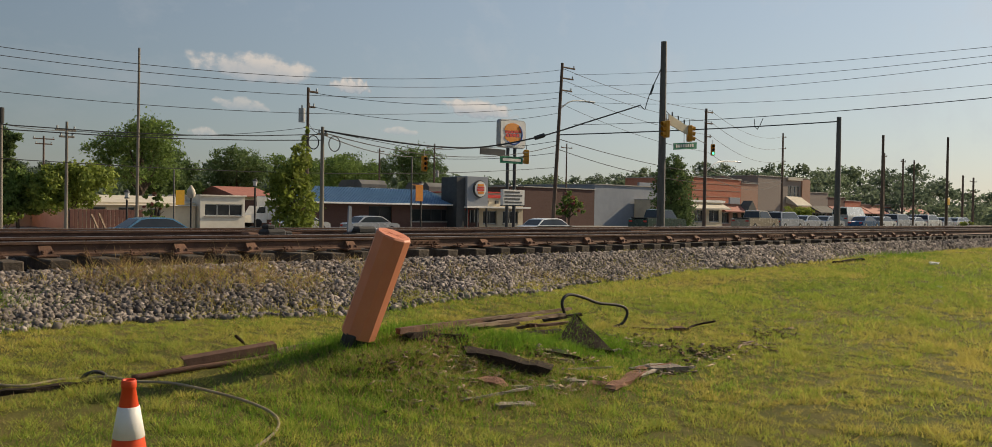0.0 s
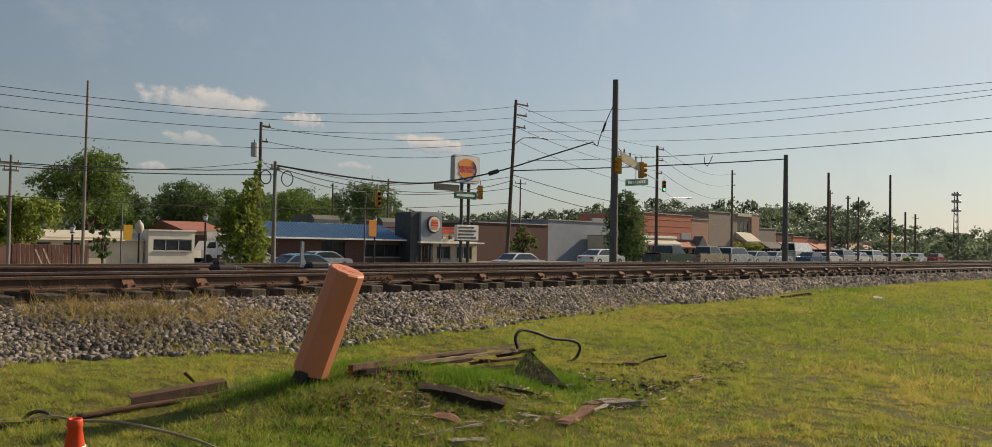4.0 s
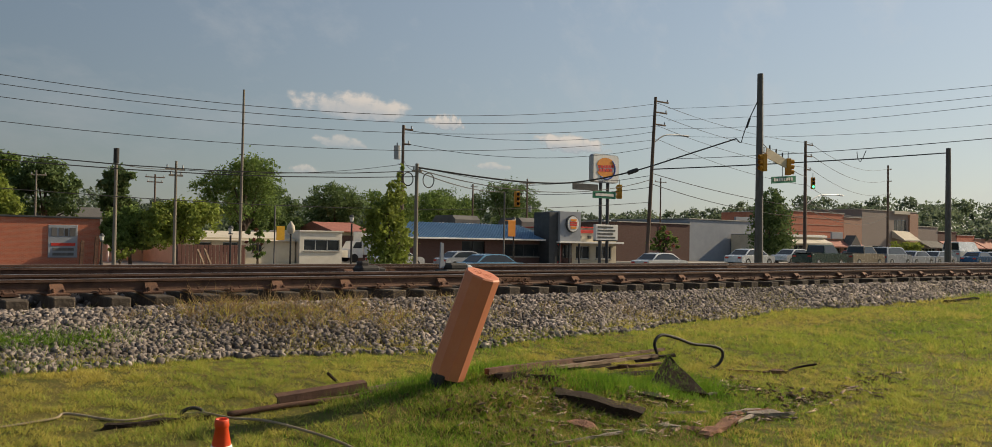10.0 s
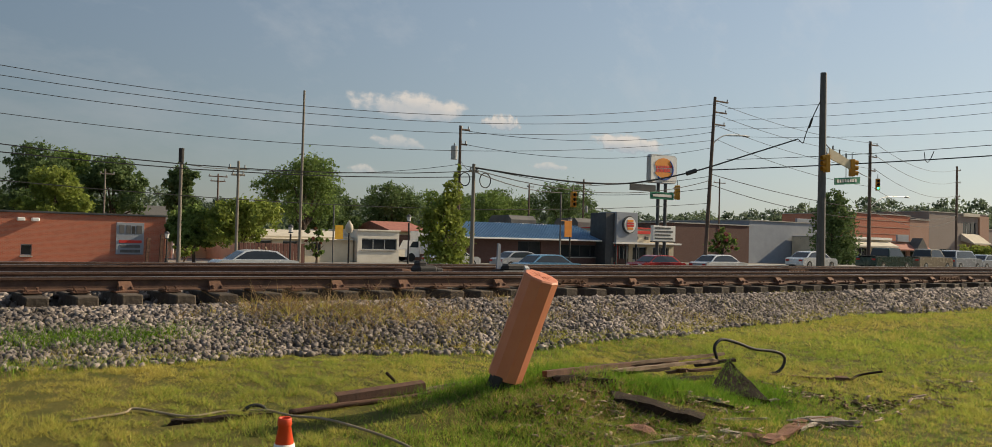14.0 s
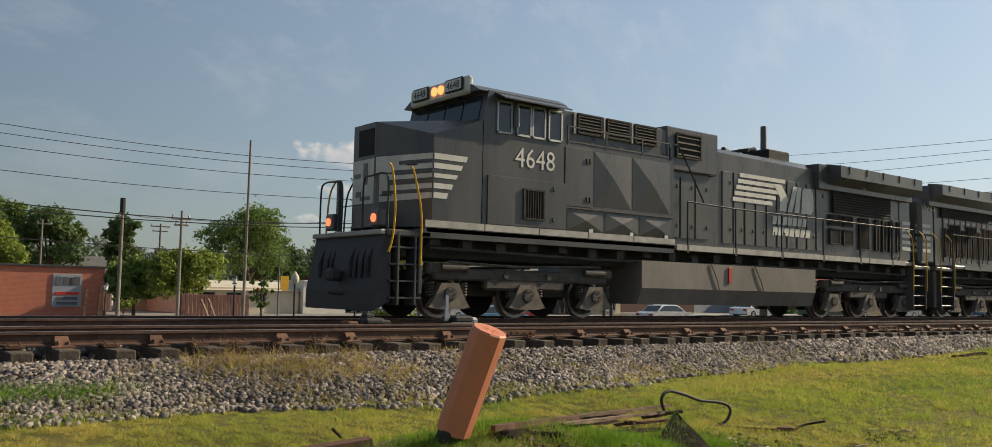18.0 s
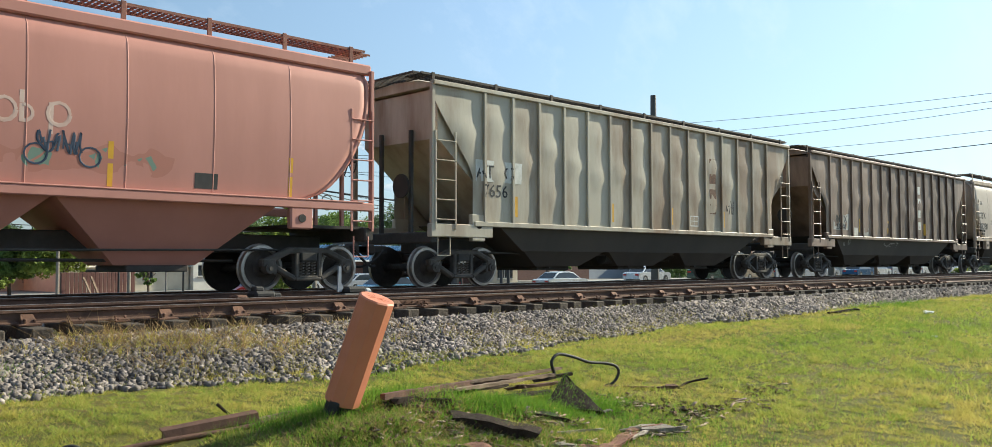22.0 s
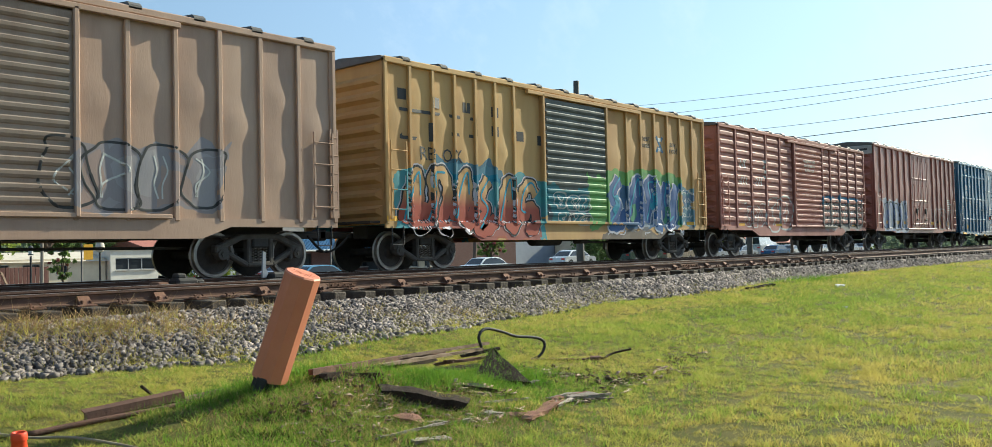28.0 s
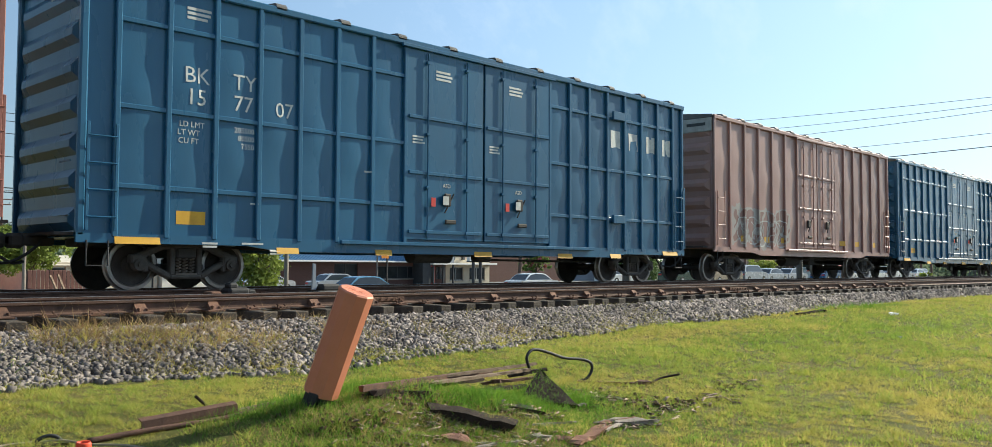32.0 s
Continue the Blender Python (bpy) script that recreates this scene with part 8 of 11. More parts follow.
WHEEL_R = 0.457
rolling = []     # (wheelset, radius, car index)


def wheelset_mesh(r, mat_name):
    g = G()
    n = 28
    prof = [(0.60, 0.09), (0.66, 0.12), (0.665, r * 0.80), (0.675, r + 0.028), (0.70, r + 0.028), (0.712, r), (0.805, r - 0.006), (0.81, r * 0.86), (0.775, r * 0.80), (0.765, r * 0.40), (0.80, 0.13), (0.84, 0.10), (0.84, 0.07), (1.02, 0.07), (1.02, 0.0)]
    for s in (-1, 1):
        vs = [(rr * math.cos(2 * math.pi * k / n), s * y, rr * math.sin(2 * math.pi * k / n)) for y, rr in prof for k in range(n)]
        g.add(vs, [(i * n + k, i * n + (k + 1) % n, (i + 1) * n + (k + 1) % n, (i + 1) * n + k) for i in range(len(prof) - 1) for k in range(n)])
        for k in range(4):
            a = k * math.pi / 2 + 0.3
            g.box(r * 0.6 * math.cos(a), s * 0.772, r * 0.6 * math.sin(a), 0.05, 0.012, 0.02)
    g.cyl((0, -0.61, 0), (0, 0.61, 0), 0.085, n=12)
    me = g.mesh("wheelset", smooth=False)
    me.materials.append(M[mat_name])
    me.materials.append(M["tread"])
    for p in me.polygons:
        if all(math.hypot(me.vertices[v].co.x, me.vertices[v].co.z) > r * 0.9 for v in p.vertices) or (abs(p.center.y) > 0.79 and abs(p.center.y) < 0.815 and math.hypot(p.center.x, p.center.z) > r * 0.8):
            p.material_index = 1
    return me


def freight_truck_meshes():
    fr = G()
    for s in (1,):
        fr.box(0, 0, 0.80, 0.95, 0.17, 0.13, b=0.03)
        for k in (-1, 1):
            m = Matrix.Translation((k * 0.66, 0, 0.70)) @ Matrix.Rotation(k * radians(24), 4, "Y")
            fr.box(0, 0, 0, 0.56, 0.17, 0.13, m, b=0.03)
            fr.box(k * 0.89, 0, 0.56, 0.30, 0.19, 0.17, b=0.03)
            fr.box(k * 0.76, 0, 0.44, 0.09, 0.17, 0.22, b=0.02)
            m = Matrix.Translation((k * 0.52, 0, 0.36)) @ Matrix.Rotation(-k * radians(28), 4, "Y")
            fr.box(0, 0, 0, 0.52, 0.16, 0.11, m, b=0.03)
            fr.box(k * 0.26, 0, 0.52, 0.10, 0.17, 0.50, b=0.02)
            fr.cyl((k * 0.889, -0.13, 0.457), (k * 0.889, 0.06, 0.457), 0.105, n=14)
            fr.cyl((k * 0.889, -0.16, 0.457), (k * 0.889, -0.13, 0.457), 0.05, n=6)
        fr.box(0, 0, 0.245, 0.62, 0.18, 0.09, b=0.03)
    spr = G()
    spr.box(0, -0.02, 0.29, 0.42, 0.14, 0.03)
    for k in (-0.13, 0.0, 0.13):
        spr.tube([(k + 0.048 * math.cos(z * 0.9), -0.02 + 0.048 * math.sin(z * 0.9), 0.30 + z * 0.0079) for z in range(36)], 0.014, 5)
    bol = G()
    bol.box(0, 0, 0.68, 0.38, 2.2, 0.20, b=0.03)
    bol.cyl((0, 0, 0.76), (0, 0, 0.84), 0.2, n=16)
    for k in (-0.42, 0.42):
        bol.box(k, 0, 0.42, 0.08, 1.7, 0.12, b=0.02)
        for s in (-1, 1):
            bol.box(k * 1.05, s * 0.74, 0.44, 0.06, 0.1, 0.26, b=0.02)
    out = []
    for n, g, m in (("side_frame", fr, "truckm"), ("spring_nest", spr, "trucklit"), ("truck", bol, "under")):
        me = g.mesh(n)
        me.materials.append(M[m])
        out.append(me)
    return out


WS_FREIGHT = wheelset_mesh(WHEEL_R, "wheel")
WS_LOCO = wheelset_mesh(0.508, "wheel")
FRAME_ME, SPRING_ME, BOLSTER_ME = freight_truck_meshes()


def add_truck(car, x, idx):
    tr = part("truck", BOLSTER_ME, None, car, at=pose(x, 0, 0))
    for s in (-1, 1):
        part("side_frame", FRAME_ME, None, tr, at=pose(0, s * 1.0, 0, 0, 0, 0 if s < 0 else 180))
        part("spring_nest", SPRING_ME, None, tr, at=pose(0, s * 1.0, 0, 0, 0, 0 if s < 0 else 180))
    for k in (-1, 1):
        w = part("wheelset", WS_FREIGHT, None, tr, at=pose(k * 0.889, 0, WHEEL_R))
        rolling.append((w, k * 0.889, WHEEL_R, idx))


def add_coupler(car, L, both=True):
    for s in (-1, 1):
        g = G()
        g.box(s * (L / 2 + 0.25), 0, 0.86, 0.9, 0.16, 0.17, b=0.03)
        g.box(s * (L / 2 + 0.72), 0.03, 0.86, 0.28, 0.3, 0.26, b=0.06)
        part("coupler", g, "brake", car)
        g = G()
        g.tube(smooth_pts([(s * (L / 2 + 0.1), -0.32, 0.85), (s * (L / 2 + 0.35), -0.3, 0.62), (s * (L / 2 + 0.62), -0.22, 0.48), (s * (L / 2 + 0.85), -0.05, 0.5)], 5), 0.028, 6)
        part("air_hose", g, "black", car)


def ladder(car, x0, x1, y, z0, z1, n, material="handrail", stiles=True, r=0.014):
    if not stiles:
        for i in range(n):
            z = z0 + (z1 - z0) * (i + 0.5) / n
            g = G()
            g.tube([(x0, y + 0.06, z), (x0, y - 0.02, z), (x1, y - 0.02, z), (x1, y + 0.06, z)], r, 6)
            part("grab_rung", g, material, car)
        return None
    g = G()
    for x in (x0, x1):
        g.box(x, y, (z0 + z1) / 2, 0.05, 0.03, z1 - z0, b=0.006)
    frame_ = part("ladder", g, material, car)
    for i in range(n):
        z = z0 + (z1 - z0) * (i + 0.5) / n
        g = G()
        g.cyl((x0, y - 0.02, z), (x1, y - 0.02, z), r, n=6)
        part("rung", g, material, frame_)
    return frame_


def stirrup(car, x, y, z, w=0.36, h=0.42, material="handrail"):
    g = G()
    g.tube([(x - w / 2, y, z), (x - w / 2, y, z - h), (x + w / 2, y, z - h), (x + w / 2, y, z)], 0.016, 6)
    part("sill_step", g, material, car)


def brake_gear(car, L):
    g = G()
    g.box(0, 0, 0.95, L - 1.0, 0.55, 0.36, b=0.03)
    part("center_sill", g, "under", car)
    g = G()
    g.cyl((-1.4, -0.75, 0.72), (-0.2, -0.75, 0.72), 0.2, n=14)
    part("air_reservoir", g, "under", car)
    g = G()
    g.box(0.9, -0.8, 0.74, 0.5, 0.3, 0.35, b=0.05)
    g.tube([(-L / 2 + 1.5, -0.9, 0.8), (-1.6, -0.9, 0.76), (2.2, -0.9, 0.78), (L / 2 - 1.5, -0.9, 0.82)], 0.022, 5)
    g.tube([(1.2, -0.5, 0.62), (L / 2 - 2.6, -0.4, 0.6)], 0.03, 5)
    part("brake_rigging", g, "under", car)


def bulged_panel(x0, x1, z0, z1, y, amp, seed, nx=6, nz=10, cut=None):
    """A sheet-metal panel that swells between its ribs."""
    g = G()
    rng = random.Random(seed)
    ph = rng.uniform(0, 6)
    rows = []
    for j in range(nz + 1):
        v = j / nz
        z = z0 + (z1 - z0) * v
        r = []
        for i in range(nx + 1):
            u = i / nx
            xa = x0 if not cut else max(x0, cut(z)[0])
            xb = x1 if not cut else min(x1, cut(z)[1])
            w = math.sin(math.pi * u) * math.sin(math.pi * min(1, max(0, v)))
            r.append((xa + (xb - xa) * u, y - amp * w * (0.75 + 0.5 * math.sin(v * 17 + ph) + 0.25 * math.sin(v * 31 + 2 * ph)), z))
        rows.append(r)
    return g.sheet(rows)


def stencil(car, text, x, z, size, material="decal", y=-1.56, sx=1.0):
    return words(text, size, material, car, pose(x, y, z), sx=sx, thick=0.003)


def bars(car, x, z, w, h, rows, material="decal", y=-1.56, seed=0):
    """Small unreadable lines of stencil."""
    rng = random.Random(seed)
    g = G()
    for i in range(rows):
        k = w * rng.uniform(0.65, 1)
        g.box(x + k / 2, y, z - i * h * 1.7, k, 0.004, h)
    part("lettering", g, material, car)


def reflectors(car, xs, z, w, h, y=-1.53, material="yellow"):
    for x in xs:
        g = G()
        g.box(x, y, z, w, 0.008, h)
        part("reflective_strip", g, material, car, "yellow reflective strip")


def running_board(car, L, z, y, material, w=0.5, posts=None, lift=0.32):
    g = G()
    for k in (-1, 1):
        g.box(0, y + k * w / 2, z + lift, L, 0.03, 0.05)
    n = int(L / 0.11)
    for i in range(n):
        g.box(-L / 2 + (i + 0.5) * L / n, y, z + lift, 0.03, w, 0.035)
    for k in (-0.15, 0, 0.15):
        g.box(0, y + k, z + lift - 0.012, L, 0.012, 0.02)
    tagged(part("running_board", g, material, car, fix=False), kind="stuff")
    for i in range(posts or 0):
        g = G()
        x = -L / 2 + 0.35 + (L - 0.7) * i / ((posts or 1) - 1)
        g.box(x, y - w / 2 - 0.01, z + lift / 2 - 0.05, 0.09, 0.03, lift + 0.2, b=0.006)
        part("running_board_post", g, material if material != "grate" else "whitesill" if car.get("pale") else "grate", car)


def ribbed_hopper(label, L, paint_name, trim, idx, ribs=15, text=(), side=None, seed=1, post_mat=None, inset=1.25, belly="belly_black", Z0=1.62):
    car = thing("covered_hopper", label, "hopper car", pose(0, FAR_T, RAIL), "freight cars of the train")
    H = 4.55
    hl = L / 2
    # inner tank with sloped ends
    g = G()
    g.plate([(-hl + 0.25, H - 0.08), (hl - 0.25, H - 0.08), (hl - 0.25, 3.35), (hl - 2.6, 1.35), (-hl + 2.6, 1.35), (-hl + 0.25, 3.35)], -1.36, 1.36)
    part("tank", g, paint_name, car)
    # sloping belly along the whole car, and the outlets under it
    g = G()
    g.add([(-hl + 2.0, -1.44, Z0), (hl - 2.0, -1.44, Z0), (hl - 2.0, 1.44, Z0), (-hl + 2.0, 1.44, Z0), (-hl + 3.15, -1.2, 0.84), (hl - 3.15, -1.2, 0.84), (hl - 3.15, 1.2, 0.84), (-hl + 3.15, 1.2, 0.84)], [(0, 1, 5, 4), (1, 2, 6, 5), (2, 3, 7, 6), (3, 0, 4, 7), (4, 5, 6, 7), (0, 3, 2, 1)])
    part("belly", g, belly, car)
    for i in range(3):
        x = (i - 1) * (L - 6.2) / 3
        g = G()
        b = (L - 6.2) / 6 - 0.85
        x0, x1 = x - (L - 6.2) / 6, x + (L - 6.2) / 6
        top = [(x0, -1.22, 0.9), (x1, -1.22, 0.9), (x1, 1.22, 0.9), (x0, 1.22, 0.9)]
        bot = [(x - b, -0.9, 0.46), (x + b, -0.9, 0.46), (x + b, 0.9, 0.46), (x - b, 0.9, 0.46)]
        g.add(top + bot, [(0, 1, 5, 4), (1, 2, 6, 5), (2, 3, 7, 6), (3, 0, 4, 7), (4, 5, 6, 7), (0, 3, 2, 1)])
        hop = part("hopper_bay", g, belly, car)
        g = G()
        g.box(x, 0, 0.43, 1.25, 1.5, 0.14, b=0.02)
        g.cyl((x - 0.3, -0.9, 0.45), (x - 0.3, 0.9, 0.45), 0.04, n=8)
        part("outlet_gate", g, "brake", hop)
    cut = lambda z: (-hl + min(1.22, max(0.0, 4.25 - z) * 0.75) + 0.02, hl - min(1.22, max(0.0, 4.25 - z) * 0.75) - 0.02)
    xs = [-hl + inset + (L - 2 * inset) * i / (ribs - 1) for i in range(ribs)]
    ends = [-hl] + xs + [hl]
    for sd in (-1, 1):
        for i in range(len(ends) - 1):
            g = bulged_panel(ends[i], ends[i + 1], Z0, H, sd * 1.45, 0.035 * (1 if sd < 0 else -1), seed * 50 + i, 5, 12, cut if i in (0, len(ends) - 2) else None)
            part("side_panel", g, paint_name, car, smooth=True, fix=False)
        for x in xs:
            g = G()
            g.box(x, sd * 1.475, (Z0 + H) / 2, 0.085, 0.09, H - Z0, b=0.012)
            part("side_post", g, post_mat or paint_name, car)
        g = G()
        g.box(0, sd * 1.46, H + 0.02, L, 0.14, 0.10, b=0.015)
        g.box(0, sd * 1.47, Z0 - 0.05, L - 2.5, 0.10, 0.12, b=0.015)
        part("side_sill", g, post_mat or paint_name, car)
        for e in (-1, 1):
            g = G()
            g.box(e * (hl - 0.03), sd * 1.44, (1.2 + H) / 2, 0.10, 0.10, H - 1.2, b=0.012)
            part("corner_post", g, trim, car)
            g = G()
            g.box(e * (hl - 0.9), sd * 1.42, 1.28, 1.9, 0.16, 0.30, b=0.02)
            g.box(e * (hl - 1.4), sd * 1.42, 1.36, 0.42, 0.14, 0.62, b=0.02)
            sl = part("end_sill", g, trim if sd < 0 else paint_name, car)
            g = G()
            g.cyl((e * (hl - 1.4), sd * 1.47, 1.42), (e * (hl - 1.4), sd * 1.50, 1.42), 0.09, n=14)
            part("jacking_hole", g, "black", sl)
    # roof with hatch trough
    g = G()
    g.sweep([(-1.45, H), (-0.9, H + 0.14), (0, H + 0.2), (0.9, H + 0.14), (1.45, H), (1.45, H - 0.04), (-1.45, H - 0.04)], -hl + 0.1, hl - 0.1)
    part("roof", g, paint_name, car)
    g = G()
    for i in range(5):
        x = -hl + 1.5 + (L - 3) * i / 4
        g.box(x, 0, H + 0.26, 2.6, 0.7, 0.12, b=0.03)
    part("roof_hatch", g, paint_name, car)
    car["pale"] = 0
    running_board(car, L + 0.3, H, -0.98, "grate", 0.55, 9, 0.24)
    running_board(car, L + 0.3, H, 0.98, "grate", 0.55, 0, 0.24)
    for e in (-1, 1):
        g = G()
        n = 22
        for i in range(n):
            g.box(e * (hl + 0.05), -1.2 + 2.4 * i / (n - 1), H + 0.24, 0.6, 0.03, 0.035)
        for k in (-0.28, 0.28):
            g.box(e * (hl + 0.05) + k, 0, H + 0.235, 0.03, 2.44, 0.04)
        tagged(part("end_running_board", g, "grate", car), kind="stuff")
        # end platform, posts and ladder
        g = G()
        g.box(e * (hl - 0.1), 0, 1.12, 0.22, 2.9, 0.26, b=0.03)
        part("end_beam", g, "under", car)
        for y in (-0.55, 0.55):
            g = G()
            g.box(e * (hl - 0.15), y, 2.4, 0.09, 0.09, 2.4, b=0.01)
            part("end_brace", g, "under", car)
        xa = e * (hl - 0.05)
        ladder(car, xa - e * 0.62, xa - e * 0.03, -1.5, 1.3, 3.5, 5, trim)
        stirrup(car, e * (hl - 0.35), -1.46, 1.14, material=trim)
    g = G()
    g.cyl((-hl - 0.12, -0.5, 2.3), (-hl - 0.08, -0.5, 2.3), 0.28, n=18)
    part("brake_wheel", g, "brake", car)
    for t in text:
        stencil(car, *t[:4], material=t[4] if len(t) > 4 else "decal", y=-1.545)
    brake_gear(car, L)
    add_coupler(car, L + 0.7)
    for s in (-1, 1):
        add_truck(car, s * (hl - 1.3), idx)
    return car


def curved_hopper(label, L, paint_name, sillm, gratem, idx):
    car = thing("covered_hopper", label, "hopper car", pose(0, FAR_T, RAIL), "freight cars of the train")
    hl = L / 2
    Z0, H = 1.78, 4.62

    def half(z):
        t = (z - Z0) / (H - Z0)
        return 1.44 + 0.07 * math.sin(math.pi * min(1, t * 1.05)) - (0.28 * max(0, (t - 0.86) / 0.14) ** 2)

    def inset(z):
        t = max(0.0, (3.95 - z) / (3.95 - Z0))
        return 0.04 + 1.35 * (1 - math.sqrt(max(0.0, 1 - t * t))) * 0.75 + 0.55 * t ** 1.5
    g = G()
    zs = [Z0 + (H - Z0) * k / 18 for k in range(19)]
    rows = []
    for z in zs:
        x, y = hl - inset(z), half(z)
        r = 0.18
        ring = []
        for sx, sy in ((-1, -1), (1, -1), (1, 1), (-1, 1)):
            if (sx, sy) in ((1, -1), (-1, 1)):
                ring += [(sx * (x - r - 0.04) * q, sy * y, z) for q in (-1, -0.985, -0.7, -0.35, 0, 0.35, 0.7, 0.985, 1)]
            for k in range(4):
                a = math.pi / 2 * k / 3
                ca, sa = (math.cos(a), math.sin(a)) if sx * sy < 0 else (math.sin(a), math.cos(a))
                ring.append((sx * (x - r + r * ca), sy * (y - r + r * sa), z))
        ring.append(ring[0])
        rows.append(ring)
    g.sheet(rows)
    g.add(rows[-1][:-1], [tuple(range(len(rows[-1]) - 1))])
    part("tank", g, paint_name, car, smooth=True)
    # upright weld seams on the near and far sheet
    for sd in (-1, 1):
        for i in range(9):
            x = -hl + 2.0 + (L - 4.0) * i / 8
            g = G()
            rows = []
            for z in zs[:-1]:
                y = half(z) + 0.004
                rows.append([(x - 0.02, sd * (y - 0.012), z), (x - 0.008, sd * y, z), (x + 0.008, sd * y, z), (x + 0.02, sd * (y - 0.012), z)])
            g.sheet(rows)
            part("weld_seam", g, paint_name, car, smooth=True, fix=False)
        g = G()
        g.box(0, sd * 1.47, 1.70, L - 0.1, 0.14, 0.17, b=0.02)
        g.box(0, sd * 1.50, 1.79, L - 0.6, 0.10, 0.03, b=0.008)
        part("side_sill", g, sillm, car)
        g = G()
        g.box(0, sd * 1.36, H - 0.05, L - 0.05, 0.12, 0.22, b=0.03)
        part("top_chord", g, sillm, car)
        for e in (-1, 1):
            g = G()
            g.box(e * (hl - 1.75), sd * 1.45, 1.42, 0.5, 0.16, 0.42, b=0.03)
            br = part("jacking_pad", g, sillm, car)
            g = G()
            g.cyl((e * (hl - 1.75), sd * 1.52, 1.42), (e * (hl - 1.75), sd * 1.545, 1.42), 0.08, n=14)
            part("jacking_hole", g, "black", br)
            g = G()
            g.box(e * (hl - 0.04), sd * 1.44, 2.9, 0.09, 0.09, 3.3, b=0.012)
            part("corner_post", g, sillm, car)
    for i in range(3):
        w = (L - 4.4) / 3
        x = -hl + 2.2 + w * (i + 0.5)
        g = G()
        top = [(x - w / 2, -1.40, 1.66), (x + w / 2, -1.40, 1.66), (x + w / 2, 1.40, 1.66), (x - w / 2, 1.40, 1.66)]
        bot = [(x - 0.75, -0.6, 0.52), (x + 0.75, -0.6, 0.52), (x + 0.75, 0.6, 0.52), (x - 0.75, 0.6, 0.52)]
        g.add(top + bot, [(0, 1, 5, 4), (1, 2, 6, 5), (2, 3, 7, 6), (3, 0, 4, 7), (4, 5, 6, 7), (0, 3, 2, 1)])
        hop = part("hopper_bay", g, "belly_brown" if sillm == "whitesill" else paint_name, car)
        g = G()
        g.box(x, 0, 0.46, 1.15, 1.4, 0.12, b=0.02)
        part("outlet_gate", g, "brake", hop)
    g = G()
    g.sweep([(-1.3, H), (-0.8, H + 0.12), (0, H + 0.17), (0.8, H + 0.12), (1.3, H), (1.3, H - 0.04), (-1.3, H - 0.04)], -hl + 0.1, hl - 0.1)
    part("roof", g, paint_name, car)
    car["pale"] = 1 if sillm == "whitesill" else 0
    running_board(car, L - 0.2, H + 0.06, -1.0, gratem, 0.55, 11, 0.30)
    running_board(car, L - 0.2, H + 0.06, 1.0, gratem, 0.55, 0, 0.30)
    for e in (-1, 1):
        g = G()
        for i in range(20):
            g.box(e * (hl - 0.15), -1.15 + 2.3 * i / 19, H + 0.34, 0.55, 0.03, 0.035)
        tagged(part("end_running_board", g, gratem, car), kind="stuff")
        g = G()
        g.box(e * (hl - 0.1), 0, 1.14, 0.22, 2.9, 0.28, b=0.03)
        g.box(e * (hl - 0.95), 0, 1.28, 1.7, 2.5, 0.06)
        part("end_platform", g, "under", car)
        for y in (-0.5, 0.5, 1.3):
            g = G()
            g.box(e * (hl - 0.12), y, 2.6, 0.08, 0.08, 2.8, b=0.01)
            part("end_brace", g, sillm, car)
        xa = e * (hl - 0.02)
        ladder(car, xa - e * 0.55, xa - e * 0.03, -1.5, 1.2, 3.7, 6, sillm)
        stirrup(car, e * (hl - 0.32), -1.47, 1.1, material=sillm)
    g = G()
    g.cyl((hl - 0.06, -0.62, 2.7), (hl - 0.02, -0.62, 2.7), 0.3, n=18, caps=False)
    g.cyl((hl - 0.05, -0.62, 2.7), (hl - 0.01, -0.62, 2.7), 0.06, n=8)
    for k in range(3):
        a = k * math.pi / 3
        g.cyl((hl - 0.03, -0.62 - 0.3 * math.cos(a), 2.7 - 0.3 * math.sin(a)), (hl - 0.03, -0.62 + 0.3 * math.cos(a), 2.7 + 0.3 * math.sin(a)), 0.015, n=5)
    part("brake_wheel", g, "brake", car)
    brake_gear(car, L)
    add_coupler(car, L + 0.5)
    for s in (-1, 1):
        add_truck(car, s * (hl - 1.3), idx)
    return car


pressed = {}


